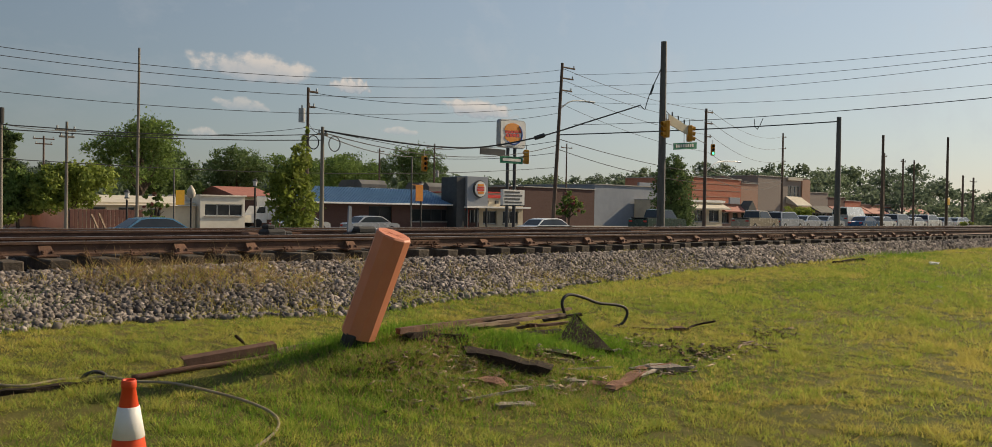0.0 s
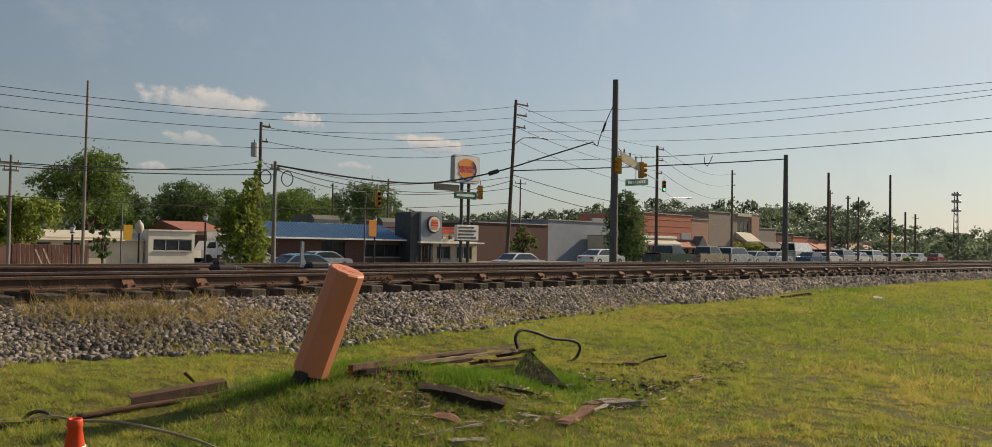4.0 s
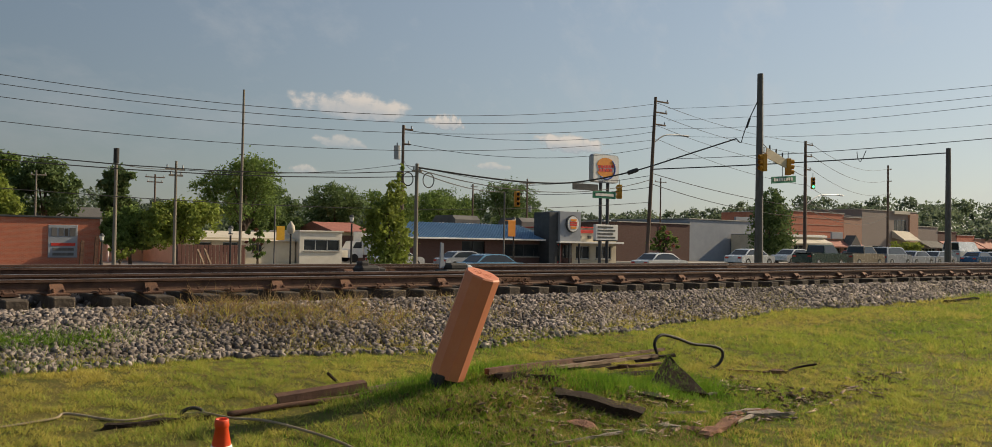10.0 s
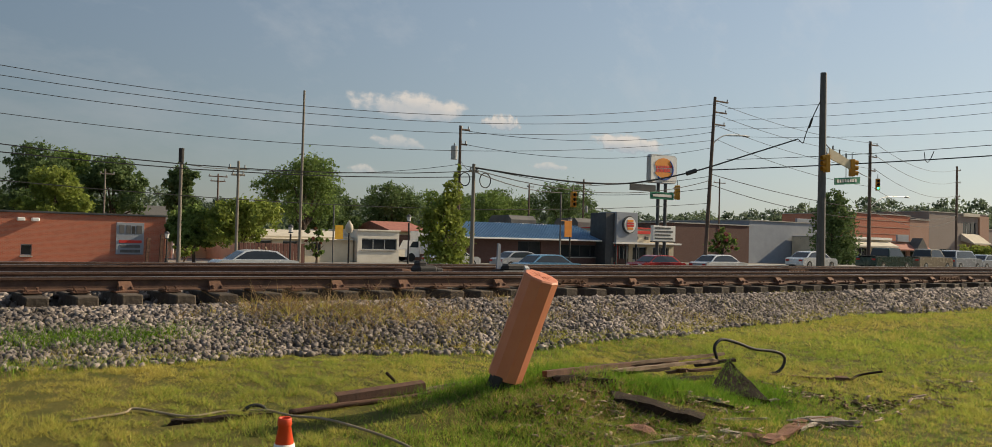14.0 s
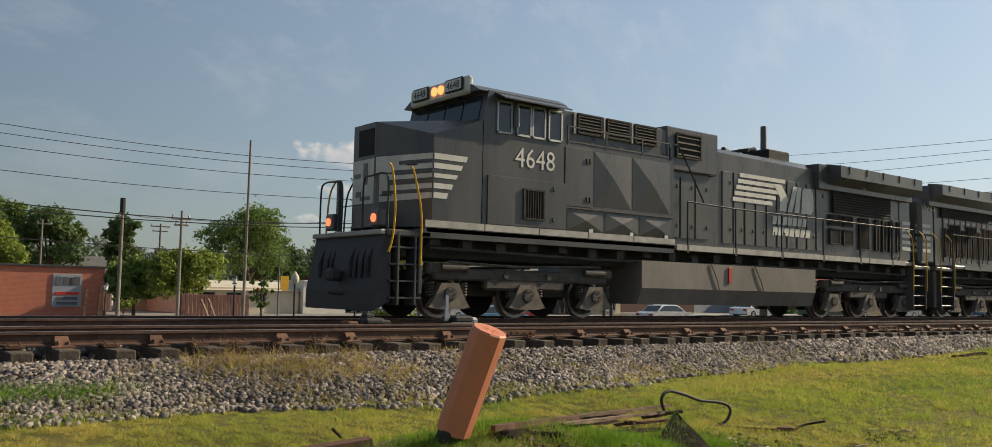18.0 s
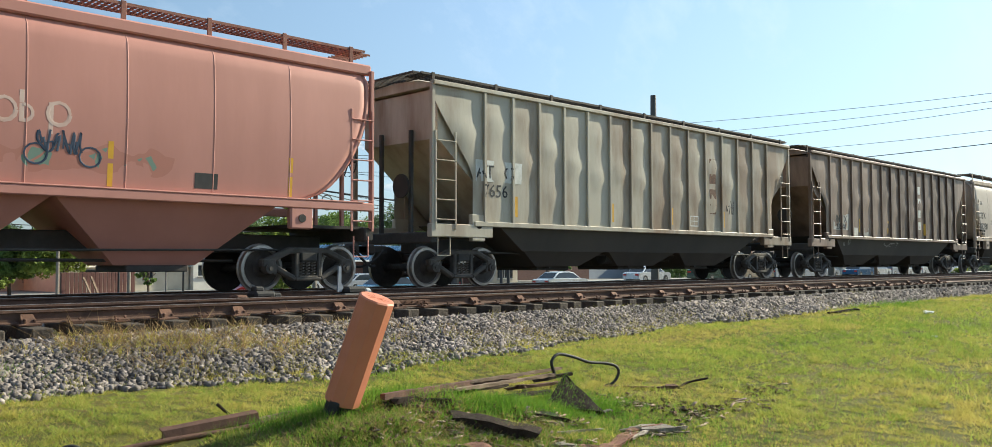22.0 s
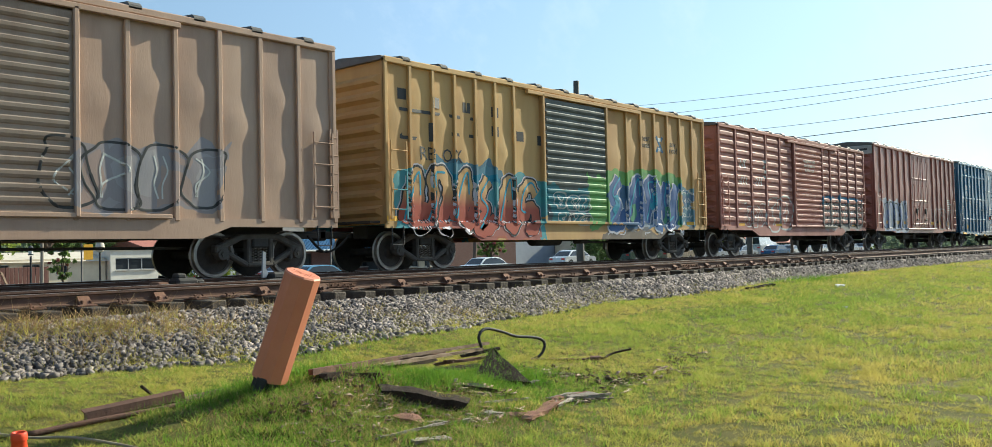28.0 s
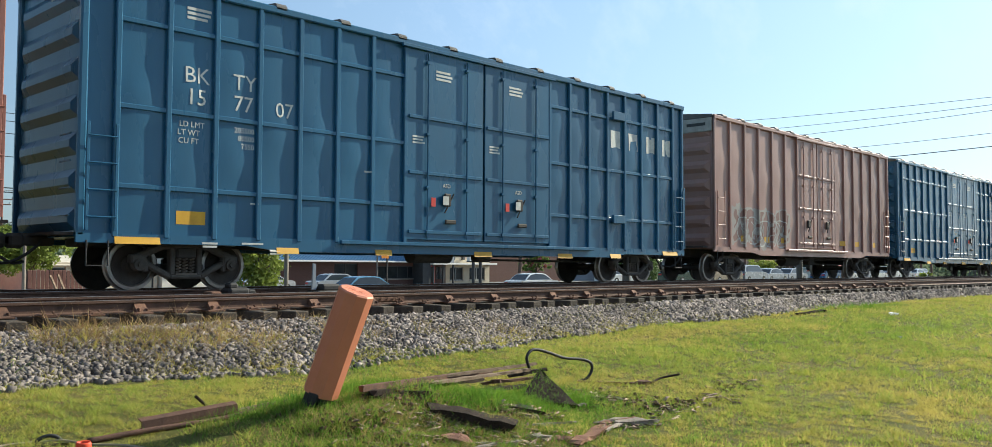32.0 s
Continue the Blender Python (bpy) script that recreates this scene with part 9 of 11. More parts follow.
def boxcar(label, L, H, paint_name, idx, door="corr", door_mat=None, posts=7, truck_in=2.3, endm=None, roof="roofpale", grid=False, sill_drop=0.22, seed=3, ribs_out=False, middle=None, first=None, half=None, bay=0.0, rails=(), Z0=1.08, band=None):
    car = thing("boxcar", label, "boxcar", pose(0, FAR_T, RAIL), "freight cars of the train")
    hl = L / 2
    dm = door_mat or paint_name
    g = G()
    g.box(0, 0, (Z0 + H) / 2, L - 0.16, 2.86, H - Z0)
    part("body", g, paint_name, car)
    dw = half or (1.55 if door == "corr" else 1.85)
    dc = middle if middle is not None else 0.55 if door == "corr" else 0.25
    d0, d1 = dc - dw, dc + dw
    for sd in (-1, 1):
        near_end = hl - 0.05 - bay
        lo = [-near_end + (d0 + near_end) * i / posts for i in range(posts + 1)]
        hi = [d1 + (near_end - d1) * i / posts for i in range(posts + 1)]
        if first:
            lo = [-hl + 0.05 + (d0 - first + hl - 0.05) * i / (posts - 1) for i in range(posts)] + [d0]
            hi = [d1] + [d1 + first + (hl - 0.05 - d1 - first) * i / (posts - 1) for i in range(posts)]
        for k, xs in enumerate((lo, hi)):
            for i in range(posts):
                x0, x1 = xs[i], xs[i + 1]
                if ribs_out:
                    # flat sheet with short pressed bars
                    g = G()
                    g.box((x0 + x1) / 2, sd * 1.435, (Z0 + H) / 2, x1 - x0, 0.03, H - Z0 - 0.02)
                    sheet_ = part("side_panel", g, paint_name, car, fix=False)
                    a, b = x0 - (x0 + x1) / 2, x1 - (x0 + x1) / 2
                    key = (idx, sd, k)
                    if key not in pressed:
                        g = G()
                        prof = ((1, 0), (0.8, 0.75), (0.55, 1), (-0.45, 1), (-0.75, 0.75), (-1, 0))
                        g.sheet([[(x, sd * (1.448 + 0.05 * w * v), 0.105 * u * (0.55 + 0.45 * w)) for u, v in prof] for x, w in ((a + 0.07, 0), (a + 0.10, 0.6), (a + 0.16, 1), (b - 0.16, 1), (b - 0.10, 0.6), (b - 0.07, 0))])
                        pressed[key] = g.mesh("pressed_bar")
                    for j in range(11):
                        part("pressed_bar", pressed[key], paint_name, sheet_, at=pose((x0 + x1) / 2, 0, Z0 + 0.32 + (H - Z0 - 0.62) * j / 10))
                else:
                    g = bulged_panel(x0, x1, Z0, H - 0.05, sd * 1.44, (0.032 if sd < 0 else -0.032), seed * 40 + i + 20 * k, 5, 12)
                    part("side_panel", g, paint_name, car, smooth=True, fix=False)
            for i in range(posts + 1):
                g = G()
                g.box(xs[i], sd * 1.475, (Z0 + H) / 2, 0.10, 0.09, H - Z0, b=0.015)
                part("side_post", g, paint_name, car)
        if grid:
            for z in rails:
                for a, b in ((-near_end, d0), (d1, near_end)):
                    g = G()
                    g.box((a + b) / 2, sd * 1.468, z, b - a, 0.06, 0.09, b=0.012)
                    part("side_rail", g, paint_name, car)
        g = G()
        poly = [(-hl, Z0 + 0.06), (hl, Z0 + 0.06), (hl, Z0 - 0.10), (hl * 0.66, Z0 - 0.10), (hl * 0.58, Z0 - 0.10 - sill_drop), (-hl * 0.58, Z0 - 0.10 - sill_drop), (-hl * 0.66, Z0 - 0.10), (-hl, Z0 - 0.10)]
        g.plate(poly, sd * 1.44, sd * 1.50)
        part("side_sill", g, paint_name, car)
        g = G()
        g.box(0, sd * 1.47, H - 0.02, L, 0.12, 0.14, b=0.02)
        part("eave_rail", g, paint_name, car)
        # door
        if door == "corr":
            g = G()
            g.box(dc, sd * 1.50, (Z0 + 0.12 + H - 0.25) / 2, 2 * dw - 0.05, 0.05, H - Z0 - 0.37)
            dr = part("door", g, dm, car)
            n = 15
            for j in range(n):
                z = Z0 + 0.32 + (H - Z0 - 0.75) * j / (n - 1)
                g = G()
                g.sweep([(0.01, -0.10), (-0.03, -0.075), (-0.052, -0.03), (-0.058, 0.025), (-0.05, 0.04), (0.01, 0.055)], dc - dw + 0.12, dc + dw - 0.12, Matrix.Translation((0, sd * 1.52, z)) @ Matrix.Diagonal((1, 1 if sd < 0 else -1, 1, 1)))
                part("corrugation", g, dm, dr)
            for x in (dc - dw, dc + dw):
                g = G()
                g.box(x, sd * 1.53, (Z0 + H) / 2 - 0.05, 0.10, 0.12, H - Z0 - 0.2, b=0.02)
                part("door_edge", g, paint_name, dr)
            g = G()
            g.box(dc + 0.6, sd * 1.54, Z0 + 0.08, 2 * dw + 2.2, 0.07, 0.08, b=0.01)
            part("door_track", g, paint_name, dr)
            g = G()
            g.box(dc + 0.6, sd * 1.54, H - 0.16, 2 * dw + 2.6, 0.10, 0.10, b=0.01)
            part("door_track", g, paint_name, dr)
        else:
            for q in (-1, 1):
                xm = dc + q * dw / 2
                g = G()
                g.box(xm, sd * 1.485, (Z0 + H) / 2, dw - 0.06, 0.05, H - Z0 - 0.25, b=0.01)
                dr = part("door", g, dm, car)
                for z in (Z0 + 0.3, Z0 + 1.62, Z0 + 2.87):
                    g = G()
                    g.box(xm, sd * 1.52, z, dw - 0.16, 0.05, 0.08, b=0.01)
                    part("door_rib", g, dm, dr)
                for x in (xm - dw / 4, xm + dw / 4):
                    g = G()
                    g.cyl((x, sd * 1.55, Z0 + 0.15), (x, sd * 1.55, H - 0.2), 0.02, n=6)
                    for z in (Z0 + 0.3, Z0 + 1.3, Z0 + 2.5, H - 0.4):
                        g.box(x, sd * 1.54, z, 0.09, 0.07, 0.07, b=0.01)
                    part("lock_rod", g, dm, dr)
                g = G()
                g.box(xm, sd * 1.55, Z0 + 1.05, 0.22, 0.07, 0.30, b=0.03)
                g.cyl((xm - 0.1, sd * 1.57, Z0 + 0.75), (xm + 0.18, sd * 1.57, Z0 + 1.2), 0.018, n=6)
                g.box(xm + 0.1, sd * 1.55, Z0 + 0.55, 0.34, 0.05, 0.10, b=0.02)
                part("door_lock", g, "brake", dr)
            g = G()
            g.box(dc, sd * 1.56, Z0 + 0.02, 4 * dw - 1.4, 0.08, 0.08, b=0.01)
            part("door_rail", g, dm, car)
            g = G()
            g.box(dc, sd * 1.54, H - 0.1, 2 * dw + 0.3, 0.08, 0.08, b=0.01)
            part("door_rail", g, dm, car)
    # ends with pressed bars
    for e in (-1, 1):
        n = 9 if H < 5 else 7
        for j in range(n):
            z = Z0 + 0.3 + (H - Z0 - 0.75) * j / (n - 1)
            h = 0.13 if H < 5 else 0.2
            g = G()
            x = e * (hl - 0.08)
            g.add([(x, -1.3, z - h), (x, 1.3, z - h), (x, 1.3, z + h), (x, -1.3, z + h), (x + e * 0.09, -1.15, z - h * 0.3), (x + e * 0.09, 1.15, z - h * 0.3), (x + e * 0.09, 1.15, z + h * 0.3), (x + e * 0.09, -1.15, z + h * 0.3)], [(4, 5, 6, 7), (0, 1, 5, 4), (1, 2, 6, 5), (2, 3, 7, 6), (3, 0, 4, 7)])
            part("end_rib", g, endm or paint_name, car)
        for sd in (-1, 1):
            g = G()
            g.box(e * (hl - 0.07), sd * 1.44, (Z0 + H) / 2, 0.14, 0.12, H - Z0, b=0.03)
            part("corner_post", g, paint_name, car)
        ladder(car, e * (hl - 0.62), e * (hl - 0.14), -1.55, Z0 + 0.1, Z0 + 1.9, 4, paint_name)
        if e < 0:
            for i in range(4):
                z = Z0 + 0.35 + 0.45 * i
                g = G()
                g.cyl((-hl - 0.06, -1.35, z), (-hl - 0.06, -0.9, z), 0.014, n=6)
                part("end_handhold", g, paint_name, car)
        else:
            ladder(car, hl - 0.16, hl + 0.02, -1.50, Z0 + 0.1, Z0 + 2.0, 5, paint_name)
        stirrup(car, e * (hl - 0.35), -1.5, Z0 - 0.06, material="handrail")
        g = G()
        g.box(e * (hl + 0.05), 0, Z0 + 0.05, 0.35, 2.4, 0.05)
        part("crossover_platform", g, "grate", car)
    if band:
        for e in (-1, 1):
            g = G()
            g.box(e * (hl - 0.06), 0, H - 0.27, 0.2, 2.86, 0.46, b=0.02)
            top = part("end_band", g, band, car, "pale band across the top of the end")
            g = G()
            g.box(e * (hl + 0.043), -0.85, H - 0.25, 0.006, 0.7, 0.1)
            part("end_lettering", g, "decal_dark", top)
    g = G()
    g.sweep([(-1.5, H), (-1.45, H + 0.06), (0, H + 0.2), (1.45, H + 0.06), (1.5, H), (1.4, H - 0.03), (-1.4, H - 0.03)], -hl - 0.04, hl + 0.04)
    rf = part("roof", g, roof, car)
    nr = 12
    for i in range(nr):
        x = -hl + 0.7 + (L - 1.4) * i / (nr - 1)
        g = G()
        g.sweep([(-1.53, 0.0), (-0.75, 0.12), (0, 0.2), (0.75, 0.12), (1.53, 0.0), (1.53, 0.07), (1.47, 0.125), (0.75, 0.2), (0, 0.28), (-0.75, 0.2), (-1.47, 0.125), (-1.53, 0.07)], x - 0.12, x + 0.12, pose(0, 0, H))
        part("roof_rib", g, roof, rf)
    brake_gear(car, L)
    add_coupler(car, L)
    for s in (-1, 1):
        add_truck(car, s * (hl - truck_in), idx)
    return car


def loco_truck(car, x, idx, d):
    g = G()
    g.box(0, 0, 0.62, 4.9, 1.5, 0.3, b=0.04)
    tr = part("truck", g, "under", car, at=pose(x, 0, 0))
    for s in (-1, 1):
        g = G()
        g.box(0, s * 1.12, 0.93, 5.0, 0.22, 0.26, b=0.04)
        g.box(0, s * 1.12, 0.74, 2.3, 0.2, 0.26, b=0.05)
        for k in (-1, 1):
            g.box(k * 2.42, s * 1.14, 1.03, 0.5, 0.24, 0.24, b=0.05)
            g.cyl((k * 1.7, s * 1.26, 1.06), (k * 2.35, s * 1.26, 1.06), 0.085, n=12)
            g.cyl((k * 0.62, s * 1.2, 0.93), (k * 0.62, s * 1.27, 0.93), 0.07, n=12)
        part("side_frame", g, "truckm", tr)
        for k in (-2.1, 0, 2.1):
            g = G()
            pts = [(-0.52, 0.24), (-0.40, 0.40), (-0.22, 0.74), (0.22, 0.74), (0.40, 0.40), (0.52, 0.24), (0.3, 0.2), (-0.3, 0.2)]
            g.plate([(k + a, b) for a, b in pts], s * 1.10, s * 1.26)
            part("journal_box", g, "trucklit", tr, "dusty grey journal box")
            g = G()
            g.cyl((k, s * 1.25, 0.508), (k, s * 1.31, 0.508), 0.15, n=16)
            for q in range(6):
                a = q * math.pi / 3
                g.box(k + 0.1 * math.cos(a), s * 1.315, 0.508 + 0.1 * math.sin(a), 0.03, 0.02, 0.03)
            part("bearing_cap", g, "truckm", tr)
            for q in (-0.42, 0.42):
                g = G()
                g.tube([(k + q + 0.08 * math.cos(z * 0.785), s * 1.13 + 0.08 * math.sin(z * 0.785), 0.45 + z * 0.0075) for z in range(42)], 0.02, 5)
                part("coil_spring", g, "truckm", tr)
        g = G()
        g.tube([(-2.2, s * 1.3, 1.18), (-0.4, s * 1.3, 1.12), (0.5, s * 1.3, 1.16), (2.2, s * 1.3, 1.2)], 0.028, 6)
        part("sand_pipe", g, "truckm", tr)
    for k in (-2.1, 0, 2.1):
        w = part("wheelset", WS_LOCO, None, tr, at=pose(k, 0, 0.508))
        rolling.append((w, k, 0.508, idx))


def hood_door(car, x, z0, z1, w, y, material="loco"):
    g = G()
    g.box(x, y, (z0 + z1) / 2, w - 0.05, 0.03, z1 - z0, b=0.008)
    d = part("hood_door", g, material, car)
    for k in (0.2, 0.85):
        g = G()
        g.box(x + w * 0.32, y - 0.02, z0 + (z1 - z0) * k, 0.06, 0.03, 0.10, b=0.01)
        part("latch", g, "handrail", d)


def grille(car, x, z0, z1, w, y, n=9, name="grille", upright=False):
    g = G()
    g.box(x, y, (z0 + z1) / 2, w, 0.03, z1 - z0)
    b = part(name, g, "loco_screen", car, "dark louvred intake")
    g = G()
    if upright:
        for i in range(n):
            g.box(x - w / 2 + w * (i + 0.5) / n, y - 0.025, (z0 + z1) / 2, 0.02, 0.03, z1 - z0)
    else:
        for i in range(n):
            z = z0 + (z1 - z0) * (i + 0.5) / n
            g.add([(x - w / 2, y - 0.05, z - 0.03), (x + w / 2, y - 0.05, z - 0.03), (x + w / 2, y - 0.01, z + 0.03), (x - w / 2, y - 0.01, z + 0.03)], [(0, 1, 2, 3)])
    for k in (-1, 1):
        g.box(x + k * w / 2, y - 0.02, (z0 + z1) / 2, 0.04, 0.05, z1 - z0 + 0.04)
        g.box(x, y - 0.02, z0 if k < 0 else z1, w, 0.05, 0.04)
    part("louvres", g, "louvre", b)


def locomotive(label, d, idx, number, big_inverter, dusty):
    """A wide-cab road diesel. u runs from the nose end; d = 1: nose towards -x, -1: towards +x. The side at -y is the one seen."""
    car = thing("locomotive", label, "locomotive", pose(0, FAR_T, RAIL), "locomotives of the train")
    LN = 21.3
    XN = lambda v: (v - LN / 2) * d
    to = (-0.7, 0, 0.65, 1.8, 4.5, 8.35, 10.4, 15.2, 21.3, 22.3) if d > 0 else (-0.35, 0.35, 1.0, 2.15, 4.85, 8.6, 10.5, 15.3, 22.1, 22.6)
    X = lambda u: XN(float(np.interp(u, (-1, 0, 1.3, 2.55, 5.25, 8.95, 11.05, 15.4, 21.1, 22.1), to)))
    pm = "loco_dust" if dusty else "loco"
    W = 1.5
    XV = lambda v: XN(v + (0.35 if d < 0 else 0.0))

    def bx(name, u0, u1, y0, y1, z0, z1, material, label_="", b=0.03, parent=None):
        g = G()
        g.box((X(u0) + X(u1)) / 2, (y0 + y1) / 2, (z0 + z1) / 2, abs(X(u1) - X(u0)), abs(y1 - y0), z1 - z0, b=b)
        return part(name, g, material, parent or car, label_)

    def side(name, poly, y0, y1, material, label_="", parent=None):
        g = G()
        g.plate([(X(u), z) for u, z in poly], y0, y1)
        return part(name, g, material, parent or car, label_)
    # frame and walkway
    bx("frame", 0.25, 20.9, -0.9, 0.9, 1.25, 1.78, "under")
    bx("walkway", 1.2, 20.1, -W, W, 1.72, 1.86, pm)
    for s in (-1, 1):
        for v0, v1, z, h in ((0.56, 8.1, 1.92, 0.14), (8.15, 19.6, 1.80, 0.15)):
            for k in range(5):
                a, b = XV(v0 + (v1 - v0) * k / 5 + 0.015), XV(v0 + (v1 - v0) * (k + 1) / 5 - 0.015)
                g = G()
                g.box((a + b) / 2, s * (W + 0.014), z, abs(b - a), 0.02, h)
                part("sill_stripe", g, "sill_grey" if not dusty else "loco_dust", car, "worn pale sill stripe")
        g = G()
        g.box((XV(0.5) + XV(8.1)) / 2, s * (W - 0.02), 1.75, abs(XV(8.1) - XV(0.5)), 0.04, 0.24, b=0.008)
        part("side_skirt", g, pm, car)
    # long hood
    hood = side("long_hood", [(9.0, 1.86), (20.1, 1.86), (20.1, 4.45), (11.0, 4.55), (9.0, 4.55)], -0.92, 0.92, pm)
    g = G()
    g.sweep([(-0.92, 4.50), (-0.6, 4.72), (0.6, 4.72), (0.92, 4.50)], min(X(11.0), X(16.5)), max(X(11.0), X(16.5)))
    part("hood_roof", g, pm, car)
    n = 10
    for i in range(n):
        u = 11.3 + 4.6 * (i + 0.5) / n
        hood_door(car, X(u), 2.05, 4.05, 4.6 / n, -0.935, pm)
    # dynamic brake / blower housing behind the cab
    bx("blower_housing", 8.9, 11.05, -1.05, 1.05, 3.85, 4.98, pm)
    grille(car, X(9.75), 4.2, 4.82, 0.95, -1.07, 4, "screen")
    for i in range(3):
        hood_door(car, X(9.25 + 0.62 * i), 2.1, 3.7, 0.6, -0.94, pm)
    # cab
    g = G()
    g.plate([(XV(v), z) for v, z in ((1.98, 1.86), (4.3, 1.86), (4.3, 4.86), (2.12, 4.86), (1.98, 4.2))], -W, W)
    cab = part("cab", g, pm, car)
    g = G()
    g.sweep([(-W, 4.84), (-1.2, 5.0), (-0.4, 5.12), (0.4, 5.12), (1.2, 5.0), (W, 4.84)], min(XV(1.88), XV(4.4)), max(XV(1.88), XV(4.4)))
    rf = part("cab_roof", g, pm, cab)
    for u in (3.4, 3.7, 4.3, 4.8):
        g = G()
        g.box(X(u), 0.1, 5.17, 0.25, 0.35, 0.14, b=0.03)
        part("roof_antenna", g, "loco", rf)
    # side windows and their sunshade
    for u0, u1, fm in ((2.36, 2.74, "galv"), (2.90, 3.28, "galv"), (3.34, 3.70, "galv"), (3.82, 4.2, "galv")):
        g = G()
        g.box(XV((u0 + u1) / 2), -W - 0.008, 4.33, u1 - u0, 0.02, 0.66, b=0.005)
        part("window_pane", g, "glass", cab)
        g = G()
        for k in (u0, u1):
            g.box(XV(k), -W - 0.015, 4.33, 0.05, 0.04, 0.72, b=0.006)
        for z in (3.99, 4.67):
            g.box(XV((u0 + u1) / 2), -W - 0.015, z, u1 - u0 + 0.05, 0.04, 0.05, b=0.006)
        part("window_frame", g, fm, cab, "bare aluminium window frame")
    g = G()
    g.box(XV(2.83), -W - 0.09, 4.35, 0.05, 0.16, 0.42, b=0.01)
    part("wind_deflector", g, "galv", cab)
    g = G()
    x0, x1 = XV(2.3), XV(4.25)
    g.add([(x0, -W, 4.84), (x1, -W, 4.84), (x1, -W - 0.32, 4.70), (x0, -W - 0.32, 4.70), (x0, -W, 4.81), (x1, -W, 4.81), (x1, -W - 0.32, 4.67), (x0, -W - 0.32, 4.67)], [(0, 1, 2, 3), (7, 6, 5, 4), (3, 2, 6, 7), (0, 3, 7, 4), (1, 5, 6, 2)])
    part("sunshade", g, pm, cab)
    # windscreen on the slope
    for y0, y1 in ((-1.32, -0.72), (-0.66, -0.03), (0.03, 0.66), (0.72, 1.32)):
        g = G()
        a, b = (XV(1.985), 4.24), (XV(2.10), 4.78)
        o = -0.015 * d
        g.add([(a[0] + o, y0, a[1]), (a[0] + o, y1, a[1]), (b[0] + o, y1, b[1]), (b[0] + o, y0, b[1])], [(0, 1, 2, 3)])
        part("windscreen_pane", g, "glass", cab)
    g = G()
    g.box(XV(1.90), 0, 5.02, 0.14, 2.3, 0.40, b=0.05)
    part("headlight_box", g, "loco_white" if d > 0 else pm, car, "pale header over the windscreen")
    for y in (-0.13, 0.13):
        g = G()
        g.cyl((XV(1.83), y, 5.04), (XV(1.79), y, 5.04), 0.10, n=16)
        part("headlight", g, "lampglow" if d > 0 else "glass", car, "lit twin headlight" if d > 0 else "unlit headlight")
    for s in (-1, 1):
        g = G()
        g.box(XV(1.80), s * 0.66, 5.06, 0.05, 0.66, 0.30, b=0.02)
        nb = part("number_board", g, "decal_dark", car)
        g = G()
        g.box(XV(1.80) - 0.028 * d, s * 0.66, 5.06, 0.008, 0.58, 0.23)
        part("board_face", g, "decal", nb, "pale lit number face")
        words(number, 0.24, "decal_dark", nb, Matrix.Translation((XV(1.80) - 0.036 * d, s * 0.66, 4.975)) @ Matrix.Rotation(radians(-90 * d), 4, "Z"), name="number", thick=0.002)
    # nose: a high middle door and two slanting cheeks
    ring = lambda s: [(XV(0.0), s * 0.45, 1.86), (XV(0.74), s * W, 1.86), (XV(2.0), s * W, 1.86), (XV(0.0), s * 0.45, 4.04), (XV(0.74), s * W, 3.75), (XV(2.0), s * W, 4.2), (XV(1.95), s * 0.45, 4.27)]
    g = G()
    g.add(ring(-1) + ring(1), [(0, 1, 4, 3), (1, 2, 5, 4), (3, 4, 5, 6), (7, 10, 11, 8), (8, 11, 12, 9), (10, 13, 12, 11), (0, 3, 10, 7), (3, 6, 13, 10), (6, 5, 12, 13), (2, 9, 12, 5), (0, 7, 8, 9, 2, 1)])
    nose = part("nose", g, pm, car)
    bands = ((3.24, 3.36, 1.60, 1.56), (3.05, 3.16, 1.48, 1.43), (2.86, 2.95, 1.36, 1.31), (2.64, 2.75, 1.24, 1.20), (2.44, 2.56, 1.12, 1.08))
    for z0, z1, v1, v0 in bands:
        g = G()
        g.plate([(XV(0.76), z0), (XV(v0), z0), (XV(v1), z1), (XV(0.76), z1)], -W - 0.008, -W - 0.002)
        part("nose_stripe", g, "loco_white", nose, "white nose stripe")

    def cheek(s, f0, f1, za, zb, zc, zd, off):
        """A flat strip on the slanting cheek between two fractions of its width."""
        p = lambda f, z: Vector((XV(0.74 * f) - 0.8 * off * d, s * (0.45 + 1.05 * f) + s * 0.55 * off, z))
        q = [p(f0, za), p(f1, zb), p(f1, zc), p(f0, zd)]
        n = Vector((0.004 * d, -0.003 * s, 0))
        g = G()
        g.add(q + [v + n for v in q], [(0, 1, 2, 3), (7, 6, 5, 4), (0, 4, 5, 1), (1, 5, 6, 2), (2, 6, 7, 3), (3, 7, 4, 0)])
        return g
    for s in (-1, 1):
        part("nose_stripe", cheek(s, 0.02, 0.99, 2.36, 2.44, 3.36, 3.30, 0.006), "loco_white", nose, "white cheek panel")
        for k, f in enumerate((0.42, 0.34, 0.24, 0.14)):
            z1, z0 = bands[k][0], bands[k + 1][1]
            dz = -0.06 * (1 - f)
            part("nose_stripe", cheek(s, f, 0.99, z0 + dz, z0, z1, z1 + dz, 0.012), pm, nose, "black stripe between white ones")
        g = G()
        for z in (2.5, 2.95, 3.12):
            p0, p1 = cheek(s, 0.12 if z < 3 else 0.55, 0.32 if z < 3 else 0.75, z, z, z + 0.02, z + 0.02, 0.06).v[:2]
            g.tube([p0, p1], 0.014, 5)
        part("nose_grab", g, "handrail", nose)
